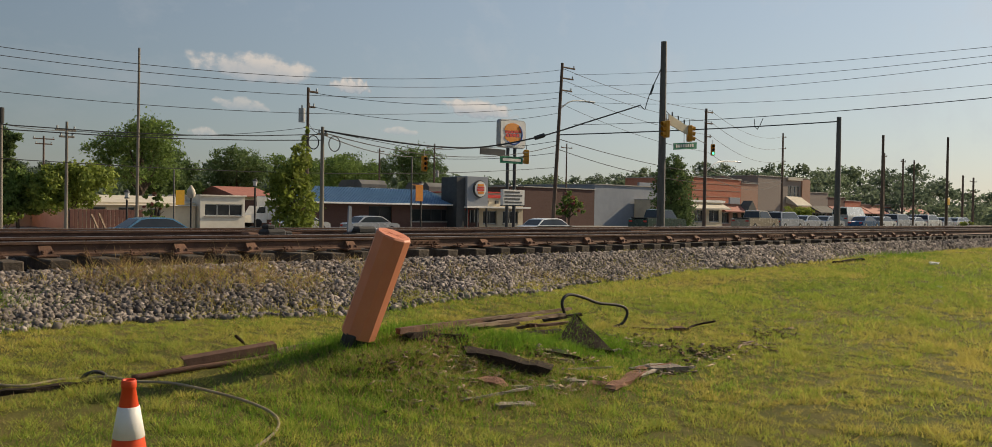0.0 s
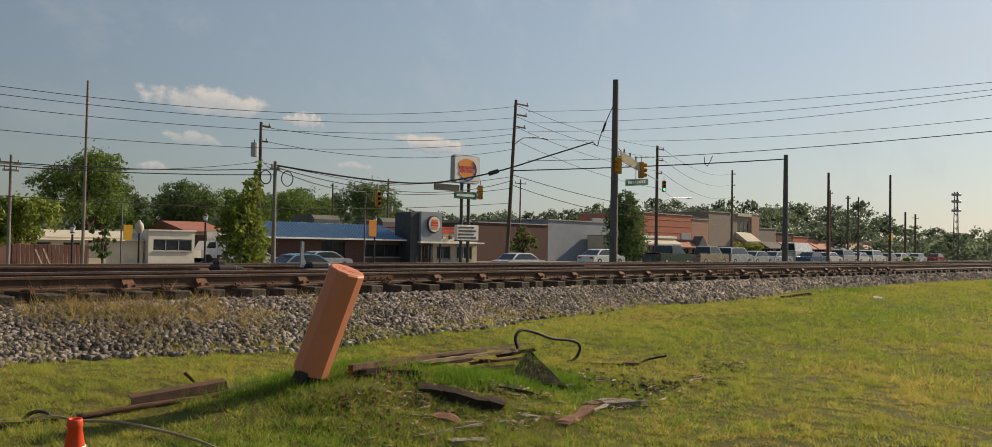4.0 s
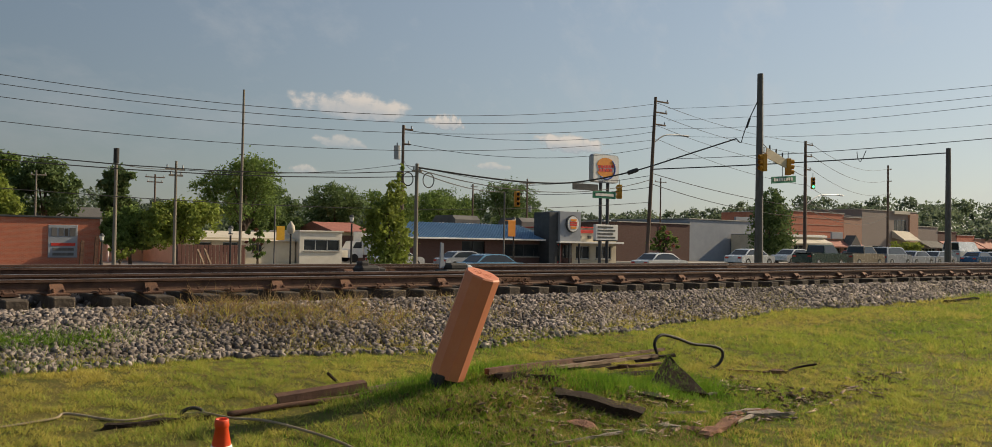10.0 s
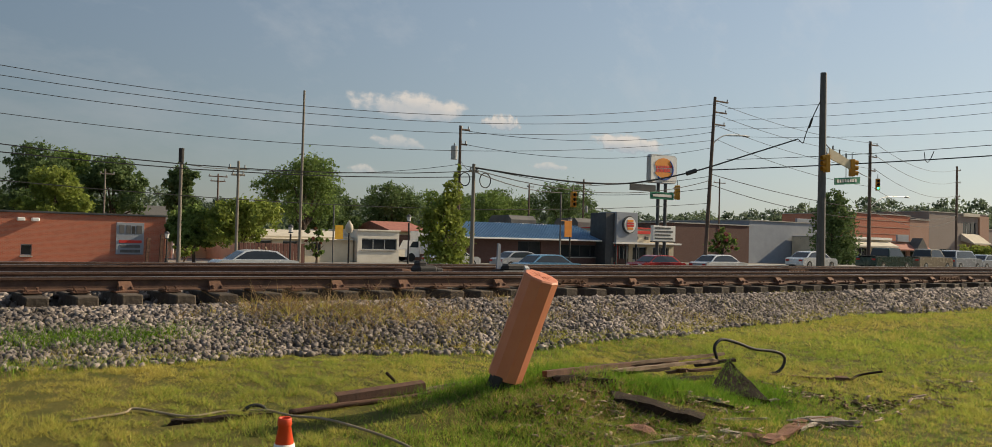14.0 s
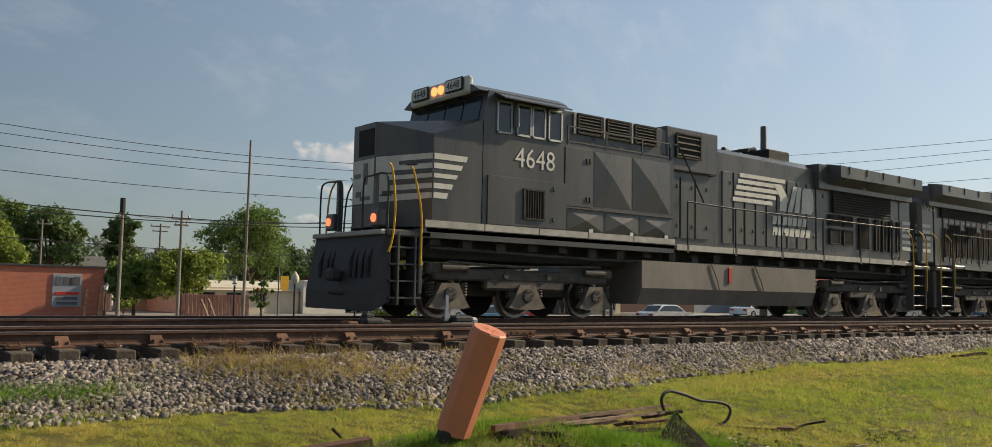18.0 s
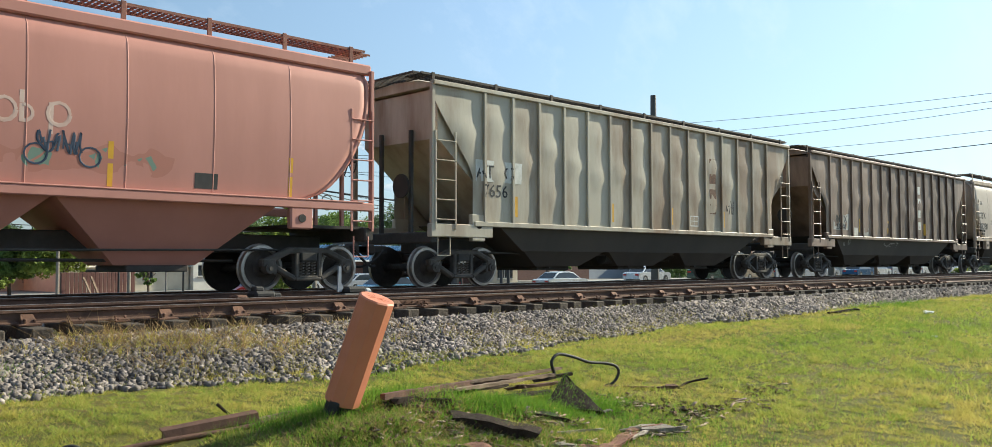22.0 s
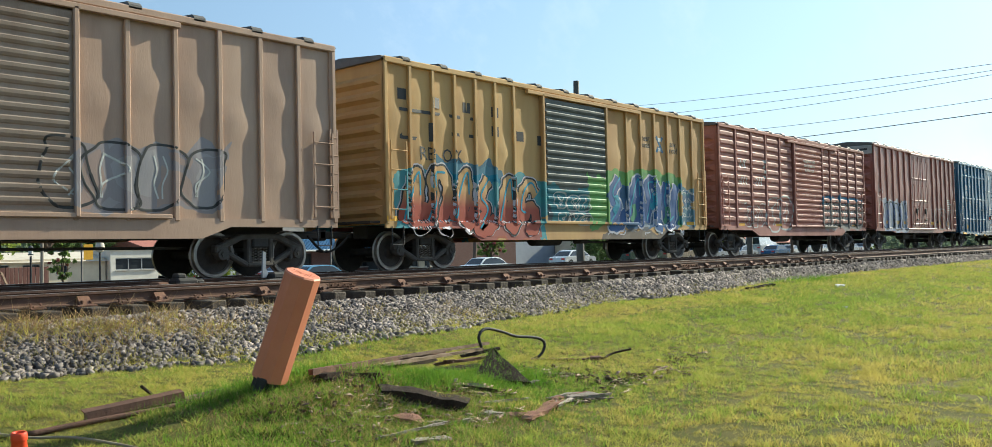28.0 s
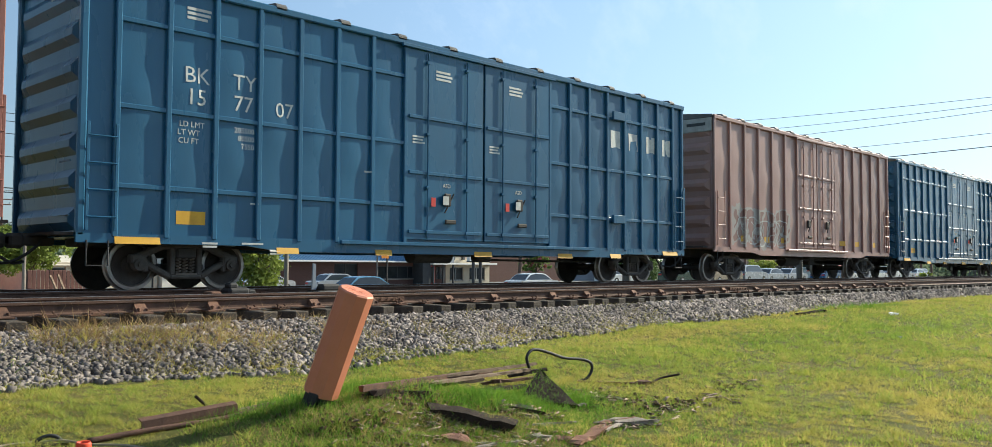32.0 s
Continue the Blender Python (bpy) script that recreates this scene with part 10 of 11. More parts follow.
    # middle door: dark plate for recess shade, white emblem panel with plain dark shapes
    bxf = lambda name, y0, y1, z0, z1, off, m, lab="": part(name, G().box(XV(0.0) - off * d, (y0 + y1) / 2, (z0 + z1) / 2, 0.02, y1 - y0, z1 - z0, b=0.004), m, nose, lab)
    bxf("door_window", -0.40, 0.22, 3.36, 3.92, 0.004, "loco_screen")
    bxf("emblem", -0.43, 0.43, 2.34, 3.28, 0.006, "loco_white", "white emblem panel")
    for y0, y1, z0, z1 in ((-0.2, -0.02, 2.75, 3.2), (0.05, 0.28, 2.5, 2.62), (-0.3, 0.1, 2.42, 2.5), (0.1, 0.36, 2.9, 3.0)):
        bxf("emblem_shape", y0, y1, z0, z1, 0.014, pm)
    # front platform, pilot and plough
    bx("front_platform", -0.4, 1.4, -W, W, 1.62, 1.76, pm)
    g = G()
    g.plate([(X(-0.45), 1.65), (X(-0.2), 1.65), (X(-0.2), 0.35), (X(-0.75), 0.16), (X(-0.75), 0.55)], -1.42, 1.42)
    part("plough", g, "handrail", car)
    for k, y in enumerate((-1.1, -0.85, -0.6, -0.4, 0.4, 0.6, 0.9)):
        g = G()
        g.tube(smooth_pts([(X(-0.46), y, 1.45), (X(-0.66), y + 0.05, 1.1 - 0.05 * (k % 3)), (X(-0.74), y - 0.06, 0.8), (X(-0.6), y + 0.05, 1.2)], 4), 0.025, 6)
        part("pilot_hose", g, "black", car)
    g = G()
    g.box(X(-0.5), 0, 1.7, 0.12, 2.9, 0.1, b=0.02)
    part("anticlimber", g, "sill_grey", car, "worn pale edge of the front platform")
    for sd in (-1, 1):
        g = G()
        g.box(XV(0.50), sd * (W - 0.1), 1.15, 0.09, 0.2, 1.3, b=0.02)
        part("step_plate", g, pm, car)
    bx("rear_platform", 20.0, 21.05, -W, W, 1.62, 1.76, pm)
    bx("rear_pilot", 20.8, 21.0, -1.4, 1.4, 0.35, 1.65, "loco")
    # corner steps
    for u0, s_ in ((-0.05, 1), (19.95, -1)):
        for sd in (-1, 1):
            for i in range(4):
                g = G()
                g.box(X(u0 + 0.4), sd * (W - 0.17), 0.42 + 0.33 * i, 0.75, 0.30, 0.04, b=0.008)
                part("step_tread", g, "loco", car)
            for k in (0.02, 0.80):
                g = G()
                g.box(X(u0 + k), sd * (W - 0.16), 1.0, 0.05, 0.34, 1.45, b=0.01)
                part("step_side", g, "loco", car)
            for k in (0.0, 0.85):
                g = G()
                x = X(u0 + k)
                if s_ > 0 and sd < 0:
                    q = ((-0.31, 3.04), (-0.22, 2.9), (-0.14, 2.22), (-0.18, 1.6), (-0.27, 1.31)) if k == 0 else ((0.20, 3.02), (0.28, 2.9), (0.47, 2.14), (0.48, 1.5), (0.48, 1.06))
                    g.tube(smooth_pts([(XV(v), -W - 0.02, z) for v, z in q], 4), 0.022, 6)
                    part("grab_iron", g, "yellow", car, "yellow grab iron")
                    continue
                g.tube(smooth_pts([(x, sd * (W + 0.02), 0.9), (x, sd * (W + 0.03), 1.7), (x + 0.03 * d, sd * (W - 0.02), 2.6), (x + 0.06 * d, sd * (W - 0.25), 2.95)], 4), 0.02, 6)
                part("grab_iron", g, "yellow" if k == 0 or sd < 0 else "handrail", car, "yellow grab iron")
    # ditch lights
    for s in (-1, 1):
        g = G()
        g.box(X(-0.25), s * 0.95, 2.0, 0.2, 0.34, 0.36, b=0.04)
        g.box(X(-0.2), s * 0.78, 2.35, 0.08, 0.1, 1.1, b=0.01)
        dl = part("ditch_light", g, "loco", car)
        g = G()
        g.cyl((X(-0.34), s * 0.95, 2.0), (X(-0.44), s * 0.95, 2.0), 0.085, n=16)
        part("lens", g, "ditchglow" if d > 0 else "glass", dl)
    # front and rear end rails
    for u, sgn in ((-0.35, 1), (20.98, -1)):
        g = G()
        for s in (-1, 1):
            g.tube(smooth_pts([(X(u), s * 0.45, 1.76), (X(u), s * 0.45, 2.75), (X(u), s * 0.75, 2.86), (X(u), s * 1.3, 2.86), (X(u), s * 1.42, 2.6), (X(u), s * 1.42, 1.76)], 3), 0.02, 6)
        g.tube([(X(u), -0.45, 2.3), (X(u), 0.45, 2.3)], 0.012, 5)
        part("end_railing", g, "handrail", car)
    # inverter / equipment cabinet behind the cab
    if big_inverter:
        g = G()
        g.plate([(XV(4.32), 1.86), (XV(8.1), 1.86), (XV(8.1), 3.98), (XV(4.32), 3.98)], -W + 0.04, -0.9)
        cabn = part("inverter_cabinet", g, pm, car)

        def folded(v0, v1, z0, z1, lift, name):
            """A sheet folded over its diagonals."""
            y = -W + 0.035
            a, b, m = XV(v0), XV(v1), (XV(v0) + XV(v1)) / 2
            g = G()
            g.add([(a, y, z0), (b, y, z0), (b, y, z1), (a, y, z1), (m, y - lift, (z0 + z1) / 2)], [(0, 1, 4), (1, 2, 4), (2, 3, 4), (3, 0, 4)])
            part(name, g, pm, cabn)
        folded(5.30, 6.55, 2.62, 3.90, 0.07, "folded_panel")
        folded(6.60, 7.95, 2.62, 3.90, 0.07, "folded_panel")
        for k in range(3):
            folded(4.45 + 1.2 * k, 5.60 + 1.2 * k, 2.02, 2.48, 0.05, "pocket_door")
        for v0, v1, z0, z1 in ((4.36, 5.24, 2.56, 3.92), ):
            g = G()
            g.box(XV((v0 + v1) / 2), -W + 0.03, (z0 + z1) / 2, v1 - v0, 0.03, z1 - z0, b=0.01)
            part("access_door", g, pm, cabn)
        g = G()
        g.box(XV(6.2), -W + 0.02, 2.53, 3.7, 0.06, 0.04)
        for v in (5.05, 5.15):
            for z in (2.75, 3.65):
                g.box(XV(v), -W + 0.01, z, 0.06, 0.04, 0.12, b=0.01)
        part("cabinet_ledge", g, "handrail", cabn)
        g = G()
        g.plate([(XV(4.32), 3.98), (XV(8.1), 3.98), (XV(8.1), 4.12), (XV(4.32), 4.12)], -W + 0.25, -0.9)
        part("cabinet_top", g, pm, cabn)
        g = G()
        g.tube(smooth_pts([(XV(8.3), -1.3, 4.42), (XV(8.55), -1.32, 4.3), (XV(9.35), -1.42, 3.0)], 4), 0.022, 6)
        part("stair_rail", g, "handrail", car)
        bx("upper_cabinet", 5.25, 8.95, -1.02, 1.02, 3.4, 4.88, pm)
        for i in range(3):
            grille(car, X(6.24 + 0.94 * i), 4.38, 4.84, 0.76, -1.04, 6, "roof_grille")
            bx("grille_post", 5.74 + 0.94 * i, 5.81 + 0.94 * i, -1.07, -1.03, 4.34, 4.86, "sill_grey", b=0.005)
        g = G()
        g.box(X(7.1), -1.25, 4.45, 3.6, 0.03, 0.03)
        g.box(X(7.1), -1.25, 4.1, 3.6, 0.03, 0.03)
        for u in (5.4, 6.6, 7.8, 8.8):
            g.box(X(u), -1.25, 4.1, 0.03, 0.03, 0.75)
        part("roof_handrail", g, "handrail", car)
        hood_door(car, X(4.0), 2.0, 3.05, 2.3, -W - 0.012, pm)
        grille(car, X(4.15), 2.18, 2.82, 0.58, -W - 0.02, 8, "vent", True)
        for u in (5.9, 7.2, 8.4):
            g = G()
            g.box(X(u), -W, 2.02, 0.12, 0.02, 0.10)
            part("notice_plate", g, "decal", car)
    else:
        bx("equipment_cabinet", 5.25, 9.0, -0.98, 0.98, 1.86, 4.85, pm)
        for i in range(5):
            hood_door(car, X(5.6 + 0.68 * i), 2.1, 3.6, 0.64, -0.995, pm)
        grille(car, X(6.9), 4.0, 4.7, 0.9, -1.0, 7, "cabinet_grille")
        grille(car, X(6.0), 4.3, 4.7, 0.55, -1.0, 5, "cabinet_grille")
        low = bx("battery_box", 5.3, 8.6, -W + 0.02, -0.9, 1.86, 2.55, "loco_dust")
        for u in (6.3, 7.7):
            grille(car, X(u), 2.05, 2.42, 0.6, -W, 5, "vent")
        hood_door(car, X(4.0), 2.0, 2.75, 2.2, -W - 0.012, pm)
        g = G()
        x = [X(u) for u in (7.6, 8.4, 9.2)]
        g.add([(x[0], -1.0, 3.85), (x[2], -1.0, 3.85), (x[1], -1.22, 4.2), (x[0], -1.0, 4.55), (x[2], -1.0, 4.55)], [(0, 1, 2), (0, 2, 3), (1, 4, 2), (3, 2, 4)])
        part("faceted_duct", g, pm, car)
    # radiator wing
    rad = side("radiator_cab", [(15.4, 3.95), (20.7, 3.95), (20.7, 4.65), (15.4, 4.7)], -1.1, 1.1, pm)
    for s in (-1, 1):
        g = G()
        x0, x1 = min(X(15.9), X(20.6)), max(X(15.9), X(20.6))
        g.sweep([(s * 1.0, 4.74), (s * 1.52, 4.66), (s * 1.52, 4.3), (s * 1.0, 4.05)], x0, x1)
        part("radiator_wing", g, pm, rad)
        for i in range(5):
            g = G()
            g.box(x0 + (x1 - x0) * (i + 0.5) / 5, s * 1.53, 4.56, 0.06, 0.03, 0.22)
            part("lifting_lug", g, pm, rad)
    grille(car, X(17.9), 3.62 if d < 0 else 3.3, 3.95, 4.4 if d < 0 else 3.4, -0.97, 8, "radiator_screen")
    if d < 0:
        for i in range(9):
            x = -9.45 + 0.44 * i
            hood_door(car, x, 2.02, 3.6, 0.44, -0.94, pm)
            grille(car, x - 0.02, 2.2, 3.36 if i % 3 else 3.2, 0.27, -0.965, 6, "door_grille", True)
            g = G()
            g.box(x, -0.962, 3.48, 0.17, 0.006, 0.06)
            part("notice_plate", g, "signred" if i == 6 else "sill_grey", car)
    for u, z0, z1 in () if d < 0 else ((16.4, 2.9, 3.2), (16.4, 2.3, 2.75), (17.1, 2.9, 3.2), (17.1, 2.3, 2.75), (18.0, 2.2, 3.2)):
        grille(car, X(u), z0, z1, 0.52, -0.95, 9, "hood_grille", True)
    for i in range(0 if d < 0 else 4):
        grille(car, X(18.75 + 0.42 * i), 2.2, 3.2, 0.2, -0.95, 3, "hood_grille", True)
    if d > 0:
        hood_door(car, X(19.9), 2.05, 3.3, 0.5, -0.94, pm)
    g = G()
    g.box(X(20.95), 0, 3.2, 0.04, 1.5, 1.1)
    part("rear_panel", g, pm, car)
    words(number, 0.36, "loco_white", car, Matrix.Translation((X(20.98), 0.35 if d > 0 else 0.0, 3.75)) @ Matrix.Rotation(radians(90 * d), 4, "Z"), name="number", thick=0.004)
    bx("hood_end", 20.1, 20.95, -0.92, 0.92, 1.86, 4.2, pm, b=0.12)
    for i in range(5):
        g = G()
        g.box(X(20.96), 0, 2.35 + 0.22 * i, 0.012, 1.6, 0.12)
        g.box(X(20.6), -0.925, 2.35 + 0.22 * i, 0.55, 0.012, 0.12)
        part("end_stripe", g, "loco_white", car, "white end stripe")
    if not big_inverter:
        words(number, 0.40, "loco_white", car, pose(-10.65, -0.95, 3.78), name="number")
    # roof fittings
    bx("exhaust_housing", 13.9, 14.9, -0.45, 0.45, 4.7, 5.05, "loco_screen", b=0.04)
    g = G()
    for y, a in ((-0.3, 1), (0.0, 1), (0.3, -1)):
        g.cyl((XN(12.7), y, 4.95), (XN(12.7) + a * 0.34, y, 4.95), 0.03, 0.10, n=10)
    g.cyl((XN(12.7), 0, 4.7), (XN(12.7), 0, 4.95), 0.04, n=8)
    g.box(XN(12.7), 0, 4.93, 0.1, 0.75, 0.06)
    part("horn", g, "black", car, "black roof horns")
    # emblem on the hood: slanted pale bars and plain blocks
    for i in range(5):
        g = G()
        z = 3.25 + 0.175 * i
        xa, xb = (XN(11.15) + 0.08 * i, XN(13.0) + 0.16 * i) if d > 0 else (XN(15.65) + 0.08 * i, XN(13.4) + 0.16 * i)
        g.box((xa + xb) / 2, -0.965, z + 0.055, xb - xa, 0.008, 0.115)
        part("emblem_bar", g, "loco_white", car, "pale slanted emblem bar")
    xs = XN(13.35) if d > 0 else XN(12.75)
    for poly in (((0.0, 3.22), (0.32, 3.22), (0.42, 3.62), (0.10, 4.0), (-0.30, 4.0), (0.02, 3.62)), ((0.40, 3.22), (0.62, 3.22), (0.92, 4.0), (0.70, 4.0)), ((0.74, 3.22), (0.98, 3.22), (1.12, 4.0), (0.92, 4.0)), ((1.10, 3.22), (1.62, 3.22), (1.74, 3.36), (1.74, 3.86), (1.62, 4.0), (1.26, 4.0), (1.16, 3.88))):
        g = G()
        g.plate([(xs + a, b - 0.1) for a, b in poly], -0.972, -0.962)
        part("emblem", g, "loco_white", car, "pale block of the hood emblem")
    g = G()
    x = XN(13.0) if d > 0 else XN(12.95)
    for z, w in ((2.72, 1.75), (2.40, 1.95)):
        for i in range(7):
            a = x + w * i / 7
            g.add([(a, -0.962, z), (a + w / 7 - 0.05, -0.962, z), (a + w / 7, -0.962, z + 0.24), (a + 0.05, -0.962, z + 0.24)], [(0, 1, 2, 3)])
    part("emblem_lettering", g, "loco_white", car, "two rows of pale blocks")
    words(number, 0.62, "loco_white", car, pose(X(4.2), -W - 0.008, 3.3), name="number", thick=0.004, sx=0.95)
    g = G()
    g.box(X(3.9), -W - 0.012, 2.98, 0.2, 0.006, 0.07)
    g.box(X(4.8), -W - 0.012, 2.95, 0.45, 0.006, 0.06)
    part("lettering", g, "loco_white", car)
    # handrails
    rail_u = [9.2, 11.2, 13.1, 15.0, 16.9, 18.7, 20.0] if big_inverter else [5.6, 7.4, 9.2, 11.0, 12.9, 14.7, 16.5, 18.3, 20.0]
    for sd in (-1, 1):
        g = G()
        top = [(X(rail_u[0]), sd * W, 2.98)] + [(X(u), sd * W, 2.94) for u in rail_u[1:]]
        g.tube(top, 0.02, 6)
        part("handrail", g, "handrail" if not dusty else "truckm", car)
        for u in rail_u:
            g = G()
            g.cyl((X(u), sd * W, 1.7), (X(u), sd * W, 2.95), 0.024, n=6)
            g.box(X(u), sd * (W + 0.01), 1.78, 0.09, 0.03, 0.2)
            part("stanchion", g, "handrail", car)
    # tank and reservoirs
    if big_inverter:
        g = G()
        g.sweep([(-1.3, 0.35), (1.3, 0.35), (1.46, 0.75), (1.46, 1.42), (-1.46, 1.42), (-1.46, 0.75)], XN(6.95), XN(14.4))
        tk = part("fuel_tank", g, "tank", car)
        g = G()
        g.box(X(11.0), -1.48, 1.15, 0.12, 0.03, 0.42, b=0.01)
        part("fuel_gauge", g, "signred", tk, "red fuel gauge box")
        for u in (10.2, 12.0):
            g = G()
            g.tube([(X(u), -1.48, 1.42), (X(u + 0.25), -1.49, 1.0), (X(u + 0.35), -1.48, 0.76)], 0.012, 5)
            part("vent_hose", g, "trucklit", tk)
    else:
        lo, hi = min(XN(6.9), XN(14.3)), max(XN(6.9), XN(14.3))
        g = G()
        g.sweep([(-1.2, 0.35), (1.2, 0.35), (1.42, 0.7), (1.42, 1.0), (-1.42, 1.0), (-1.42, 0.7)], lo, hi)
        tk = part("fuel_tank", g, "tank", car)
        for u0, u1 in ((7.5, 9.1), (13.2, 14.8)):
            bx("tank_end", u0, u1, -1.42, 1.42, 0.95, 1.42, "tank", parent=tk)
        for u0, u1 in ((9.2, 11.2), (11.7, 13.6)):
            g = G()
            g.cyl((X(u0), -1.2, 1.27), (X(u1), -1.2, 1.27), 0.29, n=20)
            rs = part("air_reservoir", g, "tank", car)
            for u in (u0 + 0.3, u1 - 0.3):
                g = G()
                g.cyl((X(u) - 0.02, -1.2, 1.27), (X(u) + 0.02, -1.2, 1.27), 0.3, n=20)
                part("strap", g, "truckm", rs)
        bx("filter_box", 6.6, 7.3, -1.35, -0.9, 1.0, 1.55, "trucklit")
    g = G()
    for u in np.arange(1.6, 20, 0.9):
        g.box(X(u), -1.25, 1.55 + 0.05 * math.sin(u * 5), 0.25, 0.2, 0.2)
    g.tube([(X(1.5), -1.3, 1.45), (X(6), -1.32, 1.38), (X(15), -1.32, 1.46), (X(20), -1.3, 1.42)], 0.035, 6)
    part("piping", g, "under", car)
    loco_truck(car, XN(3.5), idx, d)
    loco_truck(car, XN(17.8 if d > 0 else 18.1), idx, d)
    add_coupler(car, LN - 0.2)
    return car


# where each vehicle begins and ends behind the leading end, in metres
SPAN = ((0.6, 21.9), (23.0, 44.3), (45.2, 61.76), (63.36, 79.7), (81.3, 97.5), (98.8, 115.3), (116.8, 133.4), (135.1, 150.4), (151.8, 167.0), (168.1, 183.6), (185.15, 200.45), (201.6, 220.05), (221.9, 237.2), (238.4, 256.9), (258.7, 274.0), (275.5, 290.8))
MID = [(a + b) / 2 for a, b in SPAN]
LEN = [b - a for a, b in SPAN]
train = []
train.append(locomotive("black diesel locomotive with white stripes, lights lit", 1, 0, "4648", True, False))
train.append(locomotive("dusty black diesel locomotive running long hood first", -1, 1, "9785", False, True))
red = curved_hopper("salmon-red smooth-sided covered hopper with faded tags", LEN[2], "redhop", "redhop", "grate_red", 2)
def scrawl(car, x, z, w, h, material, seed, r=0.022, strokes=5):
    """A sprayed tag: loose strokes along a line."""
    rng = random.Random(seed)
    for i in range(strokes):
        g = G()
        a = x + w * i / strokes
        g.tube(smooth_pts([(a + rng.uniform(-0.1, 1.2) * w / strokes, -1.53, z + rng.uniform(0, h)) for k in range(5)], 4), r, 4)
        part("spray_stroke", g, material, car)


# the faded owner's name, drawn as plain round and upright shapes
for i, x in enumerate((-2.35, -1.9, -1.55, -1.15, -0.7, -0.25, 0.85, 1.25, 1.62, 2.05)):
    g = G()
    if i in (1, 3, 4, 6, 7, 9):
        g.tube([(x + 0.17 * math.cos(a * 0.5236), -1.53, 2.93 + 0.18 * math.sin(a * 0.5236)) for a in (range(13) if i != 6 else range(1, 12))], 0.035, 4)
    if i in (0, 2, 5, 8, 9):
        g.box(x - 0.12, -1.53, 3.0 if i != 9 else 2.85, 0.07, 0.006, 0.5)
    if i in (0, 5, 8):
        g.tube([(x - 0.1 + 0.14 * math.sin(a * 0.4488), -1.53, (3.1 if i == 0 else 2.9) + 0.13 * math.cos(a * 0.4488)) for a in range(8)], 0.033, 4)
    part("faded_lettering", g, "fadedmark", red)
for k in range(3):
    g = G()
    g.tube([(-3.75 + 0.22 * k, -1.53, 3.35), (-3.35, -1.53, 2.75)], 0.05, 4)
    part("emblem", g, "fadedmark", red, "faded fan-shaped emblem")
scrawl(red, -4.05, 2.45, 0.7, 0.45, "tagblue", 12, 0.025, 4)
stencil(red, "GACX", -5.55, 3.0, 0.34, "fadedmark", -1.53)
bars(red, -5.95, 2.62, 0.95, 0.22, 1, "fadedmark", -1.53)
scrawl(red, -5.9, 2.05, 1.2, 0.4, "tagpurple", 4)
scrawl(red, -4.6, 2.1, 1.2, 0.3, "taggreen", 5, 0.018)
for k, x in enumerate((-1.4, -0.41, 0.47)):
    scrawl(red, x, 2.02, 0.6 if k < 2 else 0.35, 0.34, "taggreen", 6 + k, 0.018, 4)
scrawl(red, 1.75, 2.3, 0.7, 0.4, "tagblue", 9, 0.02, 6)
for x in (1.72, 2.55):
    g = G()
    g.tube([(x + 0.17 * math.cos(a * 0.5236), -1.53, 2.28 + 0.16 * math.sin(a * 0.5236)) for a in range(13)], 0.018, 4)
    part("spray_stroke", g, "tagblue", red)
stencil(red, "DO NOT HAMMER ON CAR", -0.86, 1.86, 0.14, "decal_dark", -1.53, 1.15)
for x in (-6.35, -2.0, 2.88, 6.3):
    g = G()
    g.box(x, -1.53, 2.2, 0.09, 0.01, 0.75)
    part("reflective_strip", g, "yellow", red, "yellow reflective strip")
g = G()
g.box(4.58, -1.53, 2.02, 0.44, 0.008, 0.28)
part("data_panel", g, "decal_dark", red)
train.append(red)

at = ribbed_hopper("grey-tan ribbed covered hopper with rust streaks", LEN[3], "tanhop", "tanhop", 3, 15, (("AT", -6.55, 2.53, 0.45, "decal_dark"), ("GX", -5.62, 2.53, 0.45, "decal_dark"), ("7656", -6.2, 2.1, 0.42, "decal_dark")), seed=1, inset=1.6, belly="belly_brown", Z0=1.5)
reflectors(at, (-5.5, -1.75, 1.06, 3.88), 1.9, 0.1, 0.5, -1.55)
for x in (-6.55, -5.62):
    g = G()
    g.box(x, -1.53, 2.70, 0.6, 0.008, 0.5)
    part("stencil_panel", g, "decal", at, "faded white stencil panel")
for i in range(4):
    g = G()
    g.box(3.25, -1.53, 2.2 + 0.47 * i, 0.34, 0.008, 0.3)
    part("owner_lettering", g, "rust", at, "rust-red block lettering")
g = G()
for x0, x1, z0, z1 in ((2.0, 2.44, 1.93, 1.96), (2.0, 2.44, 1.64, 1.67), (2.0, 2.03, 1.64, 1.96), (2.41, 2.44, 1.64, 1.96), (2.03, 2.41, 1.79, 1.81), (2.2, 2.22, 1.67, 1.93)):
    g.box((x0 + x1) / 2, -1.53, (z0 + z1) / 2, x1 - x0, 0.008, z1 - z0)
part("data_panel", g, "decal", at, "white ruled data panel")
scrawl(at, 4.0, 2.0, 0.5, 0.5, "truckm", 61, 0.012, 4)
train.append(at)
it = ribbed_hopper("rust-streaked brown-grey ribbed covered hopper", LEN[4], "browngrey", "browngrey", 4, 15, (("IN TX", -5.62, 2.08, 0.38, "decal_dark"), ("235 48", -5.62, 1.82, 0.30, "decal_dark")), seed=2, belly="belly_brown", inset=1.55, Z0=1.56)
reflectors(it, (-3.98, -1.25, 2.72, 5.75), 2.0, 0.1, 0.52)
for x in (-6.0, -5.25):
    g = G()
    g.box(x, -1.53, 2.1, 0.55, 0.008, 0.62)
    part("stencil_panel", g, "sill_grey", it, "faded white stencil panel")
